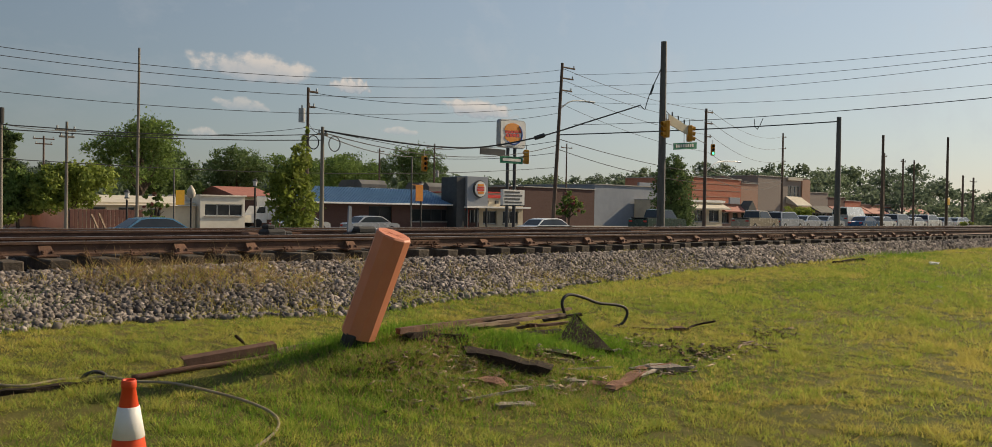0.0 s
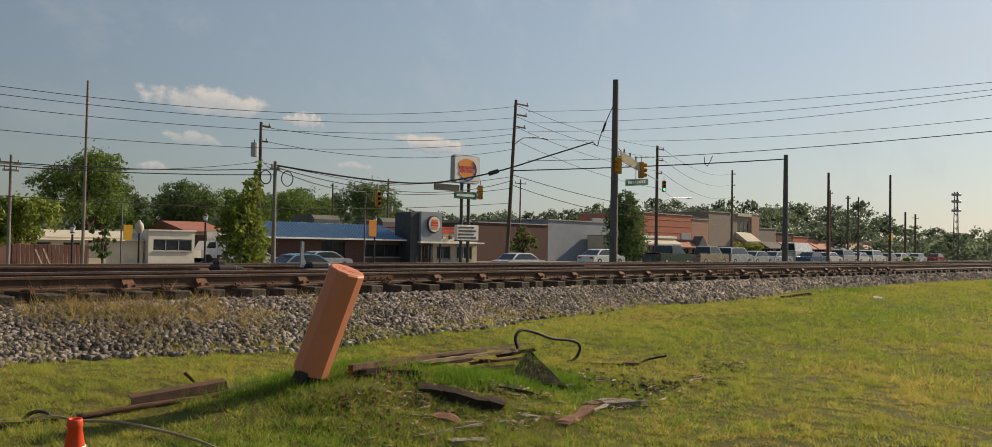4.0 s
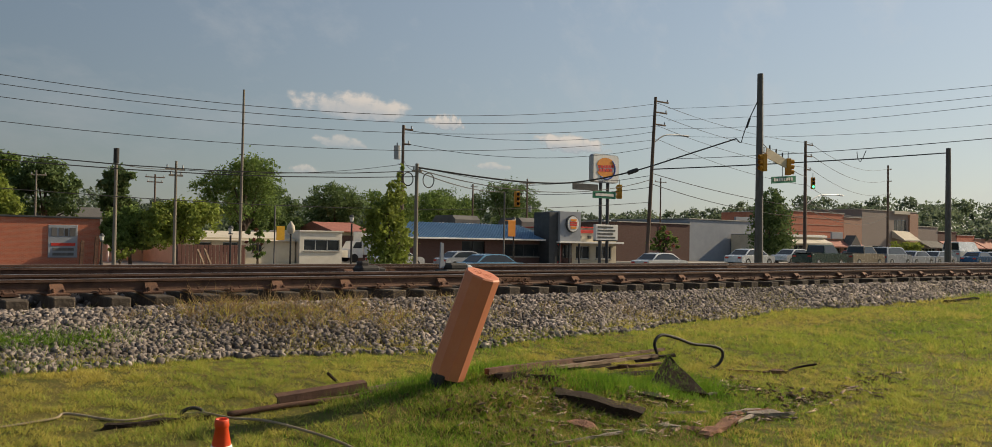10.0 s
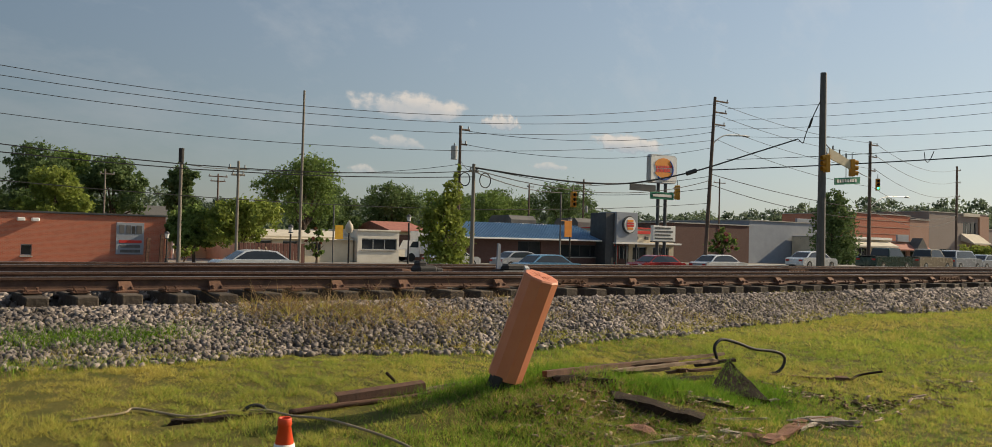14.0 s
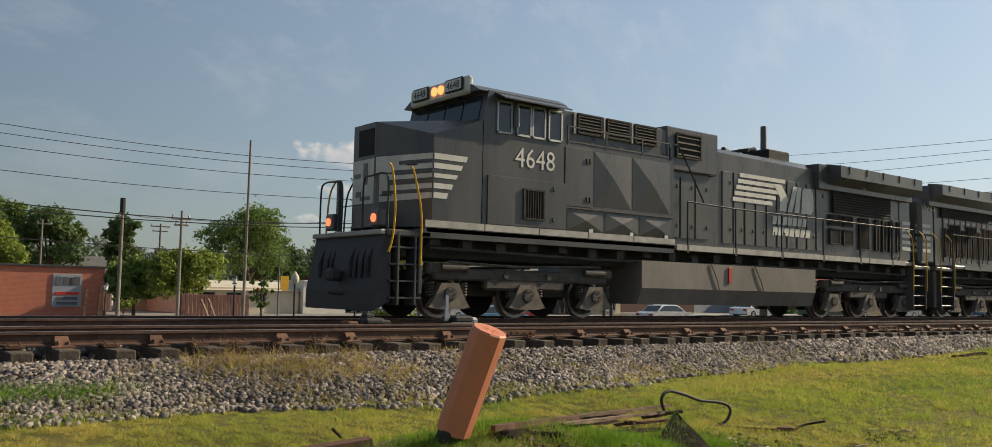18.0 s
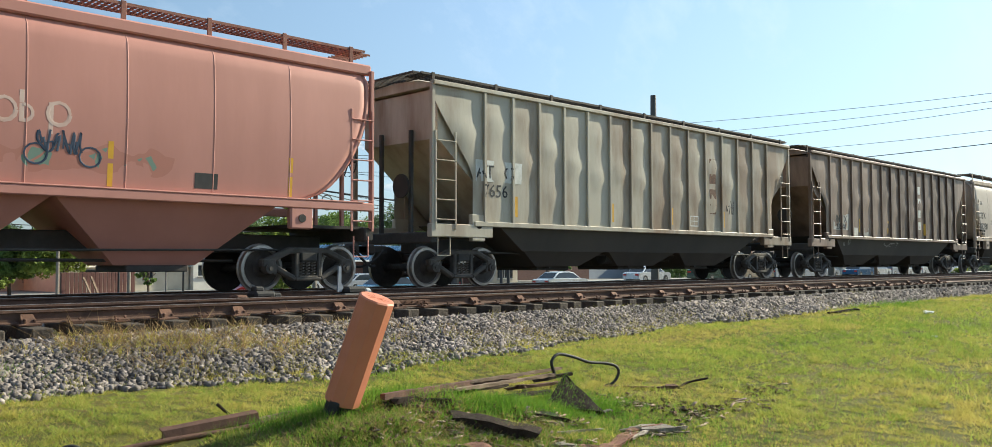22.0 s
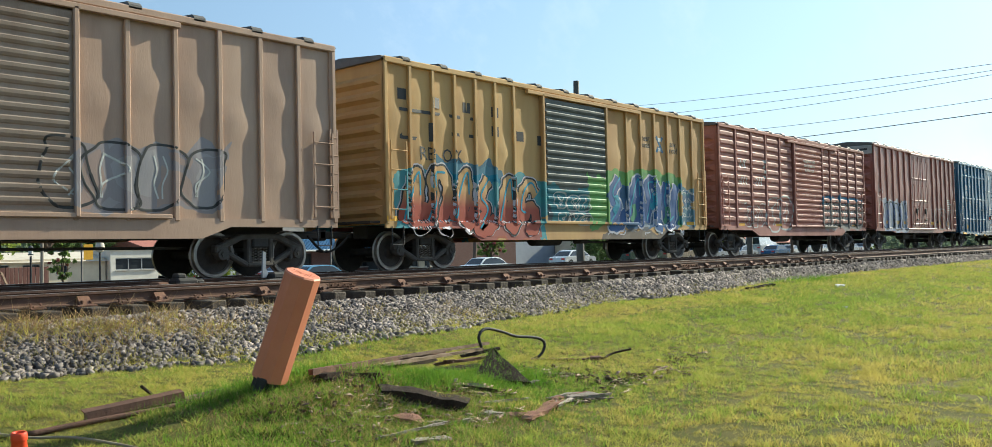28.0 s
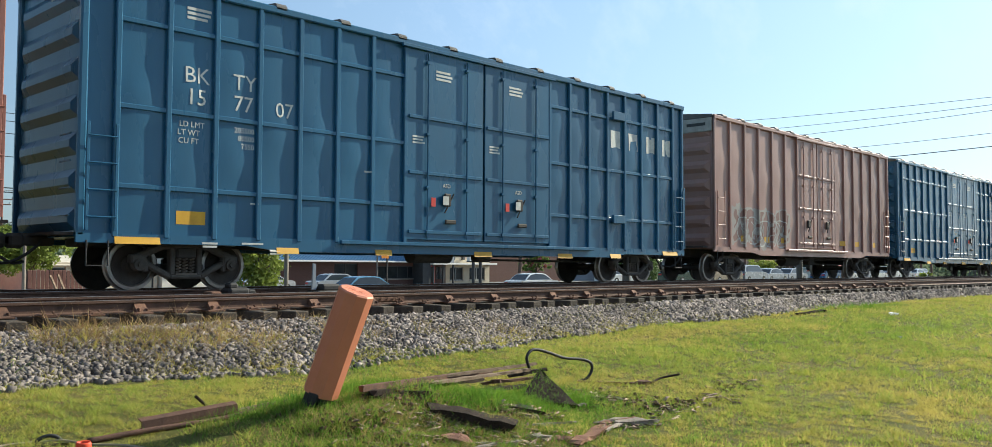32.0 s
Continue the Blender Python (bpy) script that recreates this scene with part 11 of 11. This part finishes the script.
stencil(it, "LD LMT", -4.42, 1.77, 0.13, "decal_dark", -1.55)
stencil(it, "LT WT", -4.42, 1.63, 0.13, "decal_dark", -1.55)
for x, w in ((-4.4, 0.5), (-3.36, 0.5)):
    g = G()
    g.box(x, -1.53, 1.74, w, 0.008, 0.32)
    part("stencil_panel", g, "sill_grey", it, "faded white stencil panel")
for i in range(4):
    g = G()
    g.box(2.2, -1.545, 2.15 + 0.52 * i, 0.26, 0.008, 0.34)
    part("owner_lettering", g, "decal", it, "white block lettering")
scrawl(it, -1.45, 1.12, 1.4, 0.28, "sill_grey", 51, 0.012, 4)
scrawl(it, -5.4, 1.2, 0.8, 0.25, "sill_grey", 52, 0.012, 4)
train.append(it)
wh = curved_hopper("pale grey smooth-sided covered hopper, clean", LEN[5], "whitehop", "whitesill", "grate", 5)
stencil(wh, "CITX", -7.2, 2.75, 0.46, "decal_dark", -1.53)
stencil(wh, "701288", -7.0, 2.22, 0.46, "decal_dark", -1.53)
stencil(wh, "LD LMT  222900", -7.18, 2.1, 0.15, "decal_dark", -1.53)
stencil(wh, "LT  WT   63100", -7.18, 1.93, 0.15, "decal_dark", -1.53)
for x, z, w, r in ((-7.4, 3.6, 0.3, 3), (-7.4, 1.8, 0.3, 2), (-2.6, 1.95, 0.5, 3), (-0.6, 2.0, 0.5, 3), (0.4, 2.15, 0.6, 3), (2.7, 2.15, 0.5, 3)):
    bars(wh, x, z, w, 0.035, r, "decal_dark", -1.53, int(x * 10))
g = G()
for x0, x1, z0, z1 in ((-5.82, -5.54, 2.72, 2.735), (-5.82, -5.54, 2.48, 2.495), (-5.82, -5.805, 2.48, 2.735), (-5.555, -5.54, 2.48, 2.735), (-5.76, -5.6, 2.62, 2.65), (-5.7, -5.66, 2.53, 2.59)):
    g.box((x0 + x1) / 2, -1.535, (z0 + z1) / 2, x1 - x0, 0.006, z1 - z0)
part("data_panel", g, "decal_dark", wh)
for x, z, w, r, hh in ((6.5, 3.83, 0.18, 1, 0.018), (6.5, 3.4, 0.26, 2, 0.018), (6.5, 3.1, 0.26, 2, 0.018), (6.5, 2.8, 0.26, 3, 0.018), (5.95, 2.27, 0.72, 3, 0.022)):
    bars(wh, x, z, w, hh, r, "truckm", -1.53, int(z * 10))
g = G()
g.box(6.62, -1.53, 1.93, 0.24, 0.006, 0.24)
g.box(6.62, -1.534, 1.93, 0.15, 0.006, 0.15)
part("data_panel", g, "tagblue", wh)
scrawl(wh, 0.2, 1.9, 0.4, 0.2, "redhop", 21, 0.012, 4)
scrawl(wh, 3.2, 1.85, 1.2, 0.25, "truckm", 22, 0.012, 5)
reflectors(wh, (-4.2, -1.3, 1.2, 3.2, 5.0), 1.71, 0.55, 0.1, -1.55)
train.append(wh)
gr = ribbed_hopper("dark green ribbed covered hopper with chalk tags", LEN[6], "greenhop", "greenhop", 6, 15, (("AE", -5.25, 2.86, 0.42, "decal"), ("QX", -4.42, 2.83, 0.42, "decal"), ("810", -5.25, 2.45, 0.40, "sill_grey"), ("201", -4.42, 2.43, 0.40, "sill_grey")), seed=3, post_mat="greenpale")
bars(gr, -5.4, 2.3, 0.8, 0.07, 3, seed=5)
g = G()
g.tube([(-4.69, -1.55, 3.5), (-4.45, -1.55, 3.95), (-4.25, -1.55, 3.5), (-4.69, -1.55, 3.5)], 0.02, 5)
g.tube([(-4.6, -1.55, 3.4), (-4.4, -1.55, 3.7), (-4.25, -1.55, 3.38)], 0.02, 5)
part("emblem", g, "decal", gr, "white triangular emblem")
rng = random.Random(5)
for x0, n_, z0, hh, pitch in ((-2.9, 5, 1.85, 0.35, 0.34), (-1.2, 4, 1.95, 0.75, 0.5), (1.0, 4, 1.9, 0.55, 0.5), (3.2, 5, 1.85, 0.7, 0.5), (-5.5, 6, 1.38, 0.2, 0.28), (-1.1, 6, 1.12, 0.4, 0.26), (3.6, 3, 1.3, 0.25, 0.3)):
    g = G()
    for i in range(n_):
        a = x0 + pitch * i
        pts = [(a + rng.uniform(0, 0.85) * pitch, 0, z0 + rng.uniform(0, hh)) for k in range(5)]
        g.tube(smooth_pts([(x, -1.565 if z0 > 1.7 else -1.21 - 0.245 * (z - 0.84) / 0.78 - 0.012, z) for x, y, z in pts], 4), 0.013, 4)
    part("chalk_tag", g, "decal", gr, "white chalk scrawl")
g = G()
g.box(-8.2, -1.5, 4.06, 0.5, 0.012, 0.42, b=0.003)
plate = part("marking_board", g, "greenpale", gr, "pale green marking board")
bars(gr, -8.38, 4.16, 0.36, 0.07, 2, "decal", -1.512, 7)
train.append(gr)
tb = boxcar("faded tan fifty-foot boxcar with spray-painted tags", LEN[7], 4.83, "tanbox", 7, "corr", "tandoor", 6, 1.65)
train.append(tb)
yb = boxcar("mustard-yellow boxcar covered low with bright graffiti", LEN[8], 4.85, "yellowbox", 8, "corr", "yellowdoor", 7, 1.65, middle=-0.22, first=1.2, sill_drop=0.3)
stencil(yb, "RB  OX", -5.75, 2.6, 0.46, "decal_dark", -1.53)
stencil(yb, "36", -5.95, 2.22, 0.40, "decal_dark", -1.53)
g = G()
for x0, x1, z0, z1 in ((-7.1, -6.1, 3.05, 3.13), (-7.1, -7.02, 3.05, 3.75), (-7.1, -4.4, 3.70, 3.78), (-4.48, -4.4, 3.3, 3.78), (-6.1, -4.4, 3.26, 3.34), (-6.14, -6.06, 3.05, 3.5)):
    g.box((x0 + x1) / 2, -1.53, (z0 + z1) / 2, x1 - x0, 0.006, z1 - z0)
for i, (x, z) in enumerate(((-7.0, 4.1), (-5.9, 4.0), (-4.8, 4.0), (-3.7, 4.0), (-3.7, 3.5), (-2.7, 3.45), (-1.8, 3.4))):
    g.box(x, -1.53, z, 0.28, 0.006, 0.26)
part("owner_emblem", g, "decal_dark", yb, "black outline emblem and blocks")
for t_, x, z in (("next", 3.74, 3.84), ("load", 3.74, 3.62), ("any", 5.46, 3.76), ("road", 5.47, 3.54)):
    stencil(yb, t_, x, z, 0.29, "decal_dark", -1.53)
for a, m_ in ((38, "bluebox"), (-38, "bluebox"), (90, "decal")):
    g = G()
    if a < 80:
        g.box(0, -1.53, 0, 0.11, 0.006, 0.66, Matrix.Translation((4.6, 0, 3.78)) @ Matrix.Rotation(radians(a), 4, "Y"))
    else:
        for k in (-1, 1):
            g.box(4.6, -1.527, 3.78 + 0.16 * k, 0.2, 0.006, 0.12)
    part("emblem", g, m_, yb, "blue and white cross emblem")
reflectors(yb, (-7.4, 2.2, 4.9, 6.5), 1.2, 0.42, 0.11)
train.append(yb)
rb = boxcar("oxide-red boxcar with pressed side bars and graffiti", LEN[9], 4.86, "redbox", 9, "corr", "reddoor", 5, 1.65, ribs_out=True)
stencil(rb, "NS", -5.75, 3.35, 0.45, "decal", -1.53)
stencil(rb, "411", -5.7, 2.72, 0.45, "decal", -1.53)
stencil(rb, "215", -4.35, 2.72, 0.45, "decal", -1.53)
stencil(rb, "LD LMT", -5.75, 2.35, 0.15, "decal", -1.53)
stencil(rb, "LT WT", -5.75, 1.95, 0.15, "decal", -1.53)
reflectors(rb, (-5.9, -2.6, -0.4, 2.0, 4.3, 6.2), 1.2, 0.5, 0.1)
bars(rb, -3.9, 3.7, 0.4, 0.12, 4, "decal", -1.53, 8)
words("CLOSE AND LOCK", 0.16, "decal", rb, pose(0.55, -1.6, 3.9), thick=0.003, name="door_lettering")
words("DOORS BEFORE", 0.16, "decal", rb, pose(0.55, -1.6, 3.7), thick=0.003, name="door_lettering")
words("MOVING CAR", 0.16, "decal", rb, pose(0.55, -1.6, 3.5), thick=0.003, name="door_lettering")
train.append(rb)
nb = boxcar("tall brown ribbed boxcar with pale blue graffiti", LEN[10], 5.42, "brownbox", 10, "plug", None, 6, 1.75, sill_drop=0.1, middle=0.17, half=1.68, band="sill_grey")
stencil(nb, "NS", -6.55, 2.95, 0.36, "decal", -1.53)
stencil(nb, "473  243", -6.1, 2.45, 0.36, "decal", -1.53)
reflectors(nb, (-5.6, -3.9, -2.6, 2.6, 4.2, 6.0), 1.45, 0.5, 0.16)
bars(nb, 6.0, 2.9, 0.9, 0.07, 6, "decal", -1.53, 9)
train.append(nb)
BLUE = {"middle": 0.27, "half": 2.47, "bay": 0.58, "rails": (1.80, 3.17, 4.66), "Z0": 0.92}
bb = boxcar("tall deep blue boxcar with panelled sides, nearly new", LEN[11], 5.45, "bluebox", 11, "plug", None, 7, 2.15, grid=True, sill_drop=0.1, seed=6, **BLUE)


def blue_marks(bb, full=True):
    hl = LEN[11] / 2
    if full:
        for t_, x, z in (("BK", -7.14, 3.75), ("TY", -6.17, 3.75), ("15", -7.15, 3.35), ("77", -6.19, 3.35), ("07", -5.29, 3.34)):
            stencil(bb, t_, x, z, 0.42, "decal", -1.525)
        for t_, x, z in (("LD LMT", -7.22, 2.94), ("LT WT", -7.28, 2.79), ("CU FT", -7.28, 2.64), ("205500", -6.16, 2.94), ("80500", -6.12, 2.79), ("7550", -6.09, 2.64)):
            stencil(bb, t_, x, z, 0.145, "decal", -1.525)
        words("BKTY 157707", 0.19, "decal", bb, pose(-hl - 0.035, -0.8, 5.02, 0, 0, -90), thick=0.003, name="end_lettering")
        bars(bb, -7.35, 5.1, 0.5, 0.05, 3, "decal", -1.525)
        for x, z, w, n_ in ((-7.0, 0.85, 0.4, 2), (-6.2, 0.86, 0.6, 1), (-6.0, 1.62, 0.2, 1), (-3.3, 2.45, 0.15, 1), (-5.6, 0.74, 0.35, 2)):
            bars(bb, x, z, w, 0.035, n_, "decal", -1.525, int(9 * z))
    for i, x in enumerate((5.68, 6.55, 7.45, 8.3)):
        g = G()
        g.box(x, -1.525, 4.08, 0.44, 0.006, 0.5)
        part("owner_lettering", g, "decal", bb, "white block owner lettering")
    for x, z, w in ((-8.2, 0.87, 0.8), (-5.2, 0.74, 0.5), (-2.8, 0.74, 0.45), (0.25, 0.74, 0.6), (3.35, 0.74, 0.6), (5.6, 0.76, 0.5), (8.4, 0.87, 0.8)):
        reflectors(bb, (x,), z, w, 0.12)
    g = G()
    g.box(-7.2, -1.53, 1.3, 0.56, 0.01, 0.24)
    part("placard", g, "yellow", bb, "yellow warning placard")
    # holders for route cards
    for z in (4.74, 1.8):
        g = G()
        g.box(5.7, -1.55, z, 0.55, 0.08, 0.24, b=0.015)
        part("card_board", g, "bluebox", bb)
    for x in (-0.96, 1.5):
        g = G()
        g.box(x - 0.1, -1.60, 1.95, 0.17, 0.01, 0.2)
        part("door_label", g, "decal", bb, "white door label")
        g = G()
        g.box(x - 0.46, -1.57, 1.9, 0.13, 0.01, 0.2)
        part("door_label", g, "signred", bb, "red door label")
        bars(bb, x - 0.35, 4.9, 0.6, 0.05, 3, "decal", -1.56, 3)
        bars(bb, x - 1.05, 3.35, 0.45, 0.04, 3, "decal", -1.56, 4)
        stencil(bb, "ASD", x, 2.25, 0.13, "decal", -1.62)


blue_marks(bb)
train.append(bb)
b3 = boxcar("tall faded brown ribbed boxcar with chalky tags", LEN[12], 5.45, "brownbox_plain", 12, "plug", None, 6, 1.75, sill_drop=0.1, middle=0.17, half=1.68, band="sill_grey", seed=8)
reflectors(b3, (-5.6, -3.9, -2.6, 2.6, 4.2, 6.0), 1.45, 0.4, 0.2)
train.append(b3)
b4 = boxcar("tall deep blue boxcar following the brown one", LEN[13], 5.45, "bluebox", 13, "plug", None, 7, 2.15, grid=True, sill_drop=0.1, seed=6, **BLUE)
blue_marks(b4, False)
train.append(b4)
train.append(boxcar("tall brown ribbed boxcar near the end of the train", LEN[14], 5.42, "brownbox_plain", 14, "plug", None, 6, 1.75, sill_drop=0.1, middle=0.17, half=1.68, band="sill_grey", seed=9))
train.append(boxcar("faded tan boxcar near the end of the train", LEN[15], 4.83, "tanbox", 15, "corr", "tandoor", 6, 1.65))


def throwup(car, x0, x1, z0, z1, n, line, inner, seed, r=0.035):
    """Plump sprayed letters: a wobbling outline each, and loose strokes inside."""
    rng = random.Random(seed)
    w = (x1 - x0) / n
    for i in range(n):
        cx, cz = x0 + w * (i + 0.5) + rng.uniform(-0.08, 0.08) * w, (z0 + z1) / 2 + rng.uniform(-0.05, 0.05)
        hw, hh = w * rng.uniform(0.5, 0.62), (z1 - z0) / 2 * rng.uniform(0.85, 1.0)
        p1, p2, tilt = rng.uniform(0, 6), rng.uniform(0, 6), rng.uniform(-0.15, 0.3)
        pts = []
        for k in range(45):
            a = 2 * math.pi * k / 44
            c, q = math.cos(a), math.sin(a)
            rr = 1 + 0.13 * math.sin(3 * a + p1) + 0.10 * math.sin(5 * a + p2)
            sx, sz = math.copysign(abs(c) ** 0.65, c), math.copysign(abs(q) ** 0.65, q)
            pts.append((cx + hw * rr * sx + tilt * hh * sz, -1.56, cz + hh * (0.9 + 0.1 * rr) * sz))
        g = G()
        g.tube(pts, r, 4)
        part("spray_stroke", g, line, car)
        for k in range(2):
            ps = [(cx + rng.uniform(-0.55, 0.55) * hw, -1.56, cz + hh * (0.65 - 1.3 * q / 3) * (1 if k else -1)) for q in range(4)]
            g = G()
            g.tube(smooth_pts(ps, 7), r * 0.8, 4)
            part("spray_stroke", g, inner, car)


throwup(tb, -6.0, -1.6, 1.15, 2.4, 5, "spray_white", "tagpurple", 31)
throwup(tb, 1.6, 4.9, 1.3, 2.5, 4, "spray_black", "spray_white", 32, 0.028)
throwup(rb, 1.9, 7.3, 1.15, 2.3, 6, "spray_black", "spray_white", 36, 0.035)
throwup(rb, -3.6, -1.3, 0.95, 2.35, 2, "spray_white", "spray_white", 37, 0.04)
throwup(rb, -5.6, -3.9, 1.1, 2.0, 3, "spray_white", "spray_white", 42, 0.02)
throwup(nb, -6.2, -2.2, 1.0, 2.6, 5, "spray_black", "spray_white", 38, 0.045)
throwup(nb, 2.4, 6.5, 1.1, 2.35, 5, "spray_white", "spray_black", 39, 0.03)
throwup(b3, -6.0, -2.4, 1.2, 2.2, 5, "spray_white", "spray_white", 40, 0.02)

def swash(car, pts, r, material, name="spray_fill", steps=16):
    """A broad band of spray paint along a smooth line."""
    ps = smooth_pts([(x, -1.56, max(z, 0.8 + r)) for x, z in pts], steps)
    rows = []
    for i, p in enumerate(ps):
        d = (ps[min(i + 1, len(ps) - 1)] - ps[max(i - 1, 0)]).normalized()
        end = min(i, len(ps) - 1 - i)
        w = r * min(1.0, 0.55 + 0.25 * end) * (1 + 0.10 * math.sin(i * 0.7 + p.x * 3))
        rows.append([p + Vector((-d.z, 0, d.x)) * w * u for u in (-1, -0.75, -0.5, -0.25, 0, 0.25, 0.5, 0.75, 1)])
    g = G()
    g.sheet(rows)
    part(name, g, material, car, fix=False)


# loops and hooks in a unit box, no letters
SWIRLS = (
    ((1.0, 0.75), (0.62, 0.98), (0.15, 0.8), (0.0, 0.4), (0.3, 0.3), (0.62, 0.48), (1.02, 0.3), (0.8, -0.02), (0.3, 0.05)),
    ((0.0, 0.1), (0.25, 0.75), (0.55, 1.05), (0.7, 0.6), (0.45, 0.25), (0.85, 0.05), (1.15, 0.5)),
    ((0.2, 1.05), (0.0, 0.5), (0.28, 0.0), (0.7, 0.12), (0.75, 0.6), (1.0, 1.0)),
    ((-0.1, 0.0), (0.2, 0.5), (0.05, 0.95), (0.6, 1.0), (0.9, 0.55), (0.7, 0.0), (1.1, -0.08)),
    ((0.6, 1.1), (0.1, 0.7), (0.5, 0.4), (0.0, 0.0), (0.6, 0.0), (1.05, 0.3)),
)


def burner(car, shapes, x0, x1, z0, z1, edge, fill, shine, r, seed, halo=None):
    """Interlocked plump shapes: pale rim, coloured body, bright strokes."""
    rng = random.Random(seed)
    w = (x1 - x0) / len(shapes)
    for i, ch in enumerate(shapes):
        up, lean_ = rng.uniform(-0.08, 0.08), rng.uniform(-0.1, 0.15)
        pts = [(x0 + w * (i + 0.12 + 0.78 * u) + lean_ * (v - 0.5), z0 + up + (z1 - z0) * v) for u, v in SWIRLS[ch]]
        if halo:
            swash(car, pts, r * 1.5, halo, "spray_halo")
        swash(car, pts, r * 1.3, edge, "spray_rim")
        swash(car, pts, r, fill)
        swash(car, [(x + 0.05, z + 0.06) for x, z in pts[: len(pts) // 2 + 1]], r * 0.16, shine, "spray_shine")


def cling(car):
    """Lays flat markings onto the sheet metal behind them."""
    vs, fs = [], []
    for ob in car.children_recursive:
        if ob.name.split(".")[0] in ("tank", "side_panel", "side_sill", "door", "body", "side_post", "side_rail", "hopper_bay", "belly", "corrugation", "door_rib", "pressed_bar"):
            n = len(vs)
            vs += [ob.matrix_basis @ v.co for v in ob.data.vertices]
            fs += [[i + n for i in p.vertices] for p in ob.data.polygons]
    tree_ = BVHTree.FromPolygons(vs, fs)
    for ob in car.children:
        nm = ob.name.split(".")[0]
        if nm in ("lettering", "emblem", "faded_lettering", "data_panel", "stencil_panel", "owner_lettering", "owner_emblem", "reflective_strip", "spray_stroke", "spray_halo", "spray_rim", "spray_fill", "spray_shine", "chalk_tag", "placard"):
            m = ob.matrix_basis.copy()
            if nm == "lettering":
                bm = bmesh.new()
                bm.from_mesh(ob.data)
                bmesh.ops.triangulate(bm, faces=bm.faces)
                bmesh.ops.subdivide_edges(bm, edges=[e for e in bm.edges if e.calc_length() > 0.09], cuts=2, use_grid_fill=True)
                bm.to_mesh(ob.data)
                bm.free()
            co = [m @ v.co for v in ob.data.vertices]
            mid_y = sum(p.y for p in co) / len(co)
            for v, p in zip(ob.data.vertices, co):
                hit_ = tree_.ray_cast(Vector((p.x, -3, p.z)), Vector((0, 1, 0)))[0]
                if hit_ and hit_.y < -1.0:
                    lift = 0.006 if nm == "lettering" else {"spray_stroke": 0.005, "spray_halo": 0.007, "spray_rim": 0.009, "spray_fill": 0.012, "spray_shine": 0.016}.get(nm, 0.003)
                    v.co = m.inverted() @ Vector((p.x, hit_.y - (lift if p.y <= mid_y else 0.001), p.z))


burner(yb, (4, 1, 3, 2), 1.45, 5.7, 1.15, 2.4, "spray_pale", "spray_blue", "spray_cyan", 0.2, 34)
for k, (x, z) in enumerate(((1.9, 1.75), (2.9, 1.5), (4.1, 1.9), (4.9, 1.45))):
    swash(yb, [(x - 0.15, z - 0.25), (x + 0.05, z), (x - 0.02, z + 0.28)], 0.11, "taggreen" if k % 2 else "spray_cyan", "spray_shine", 8)
for row in range(5):
    scrawl(yb, 5.85, 1.12 + 0.26 * row, 0.85, 0.18, "spray_white", 70 + row, 0.02, 4)
burner(yb, (1, 3, 1, 4, 1, 0), -7.1, -2.0, 1.0, 2.2, "spray_black", "spray_flame", "spray_cyan", 0.17, 36, "spray_pale")
throwup(yb, -1.35, 0.35, 1.5, 2.0, 3, "spray_white", "spray_white", 83, 0.025)
throwup(yb, -1.2, 0.5, 1.12, 1.42, 3, "spray_white", "spray_white", 84, 0.022)
for k in range(7):
    scrawl(yb, 1.3 + 0.72 * k, 0.8, 0.3, 0.2, "spray_pale", 90 + k, 0.025, 1)

for car_ in train[2:]:
    cling(car_)

# way of the leading end along the far track: seconds, metres
TRAVEL = ((0.0, 270.0), (8.0, 154.0), (14.0, 67.0), (16.5, 30.8), (17.0, 23.5), (17.5, 16.2), (18.0, 8.75), (18.5, 1.1), (19.0, -6.1), (19.5, -13.45), (20.0, -20.95), (20.5, -28.45), (21.0, -36.2), (22.0, -50.4), (23.0, -64.9), (24.0, -79.4), (25.0, -94.0), (26.0, -108.6), (27.2, -126.2), (28.5, -145.4), (29.5, -159.95), (31.0, -181.4), (32.0, -195.75))


def travel(t):
    return float(np.interp(t, [a for a, b in TRAVEL], [b for a, b in TRAVEL]))


def motions():
    for i, car in enumerate(train):
        walk(car, [(t, pose(x + MID[i], FAR_T, RAIL)) for t, x in TRAVEL])
    # wheels turn while their car is near
    for w, x, r, i in rolling:
        t0 = next((t for t in np.arange(0, 32, 0.1) if travel(t) + MID[i] < 75), 32.0)
        t1 = next((t for t in np.arange(0, 32, 0.1) if travel(t) + MID[i] < -22), 32.0)
        step = 1.0 / FPS
        ts = [0.0] if t0 > 0.05 else []
        k = max(1, math.ceil((t1 - t0) / step))
        ts += [t0 + (t1 - t0) * q / k for q in range(k + 1)]
        ts = sorted({round(t * FPS) / FPS for t in ts if t < 32} | {32.0})
        start = travel(ts[1] if t0 > 0.05 and len(ts) > 1 else 0)
        z = w.matrix_basis.translation.z
        rows = []
        for t in ts:
            a = -(start - travel(min(max(t, t0), t1))) / r if t0 < 32 else 0.0
            rows.append((t, pose(x, 0, z, 0, math.degrees(a), 0)))
        walk(w, rows)
    town_motions()


motions()
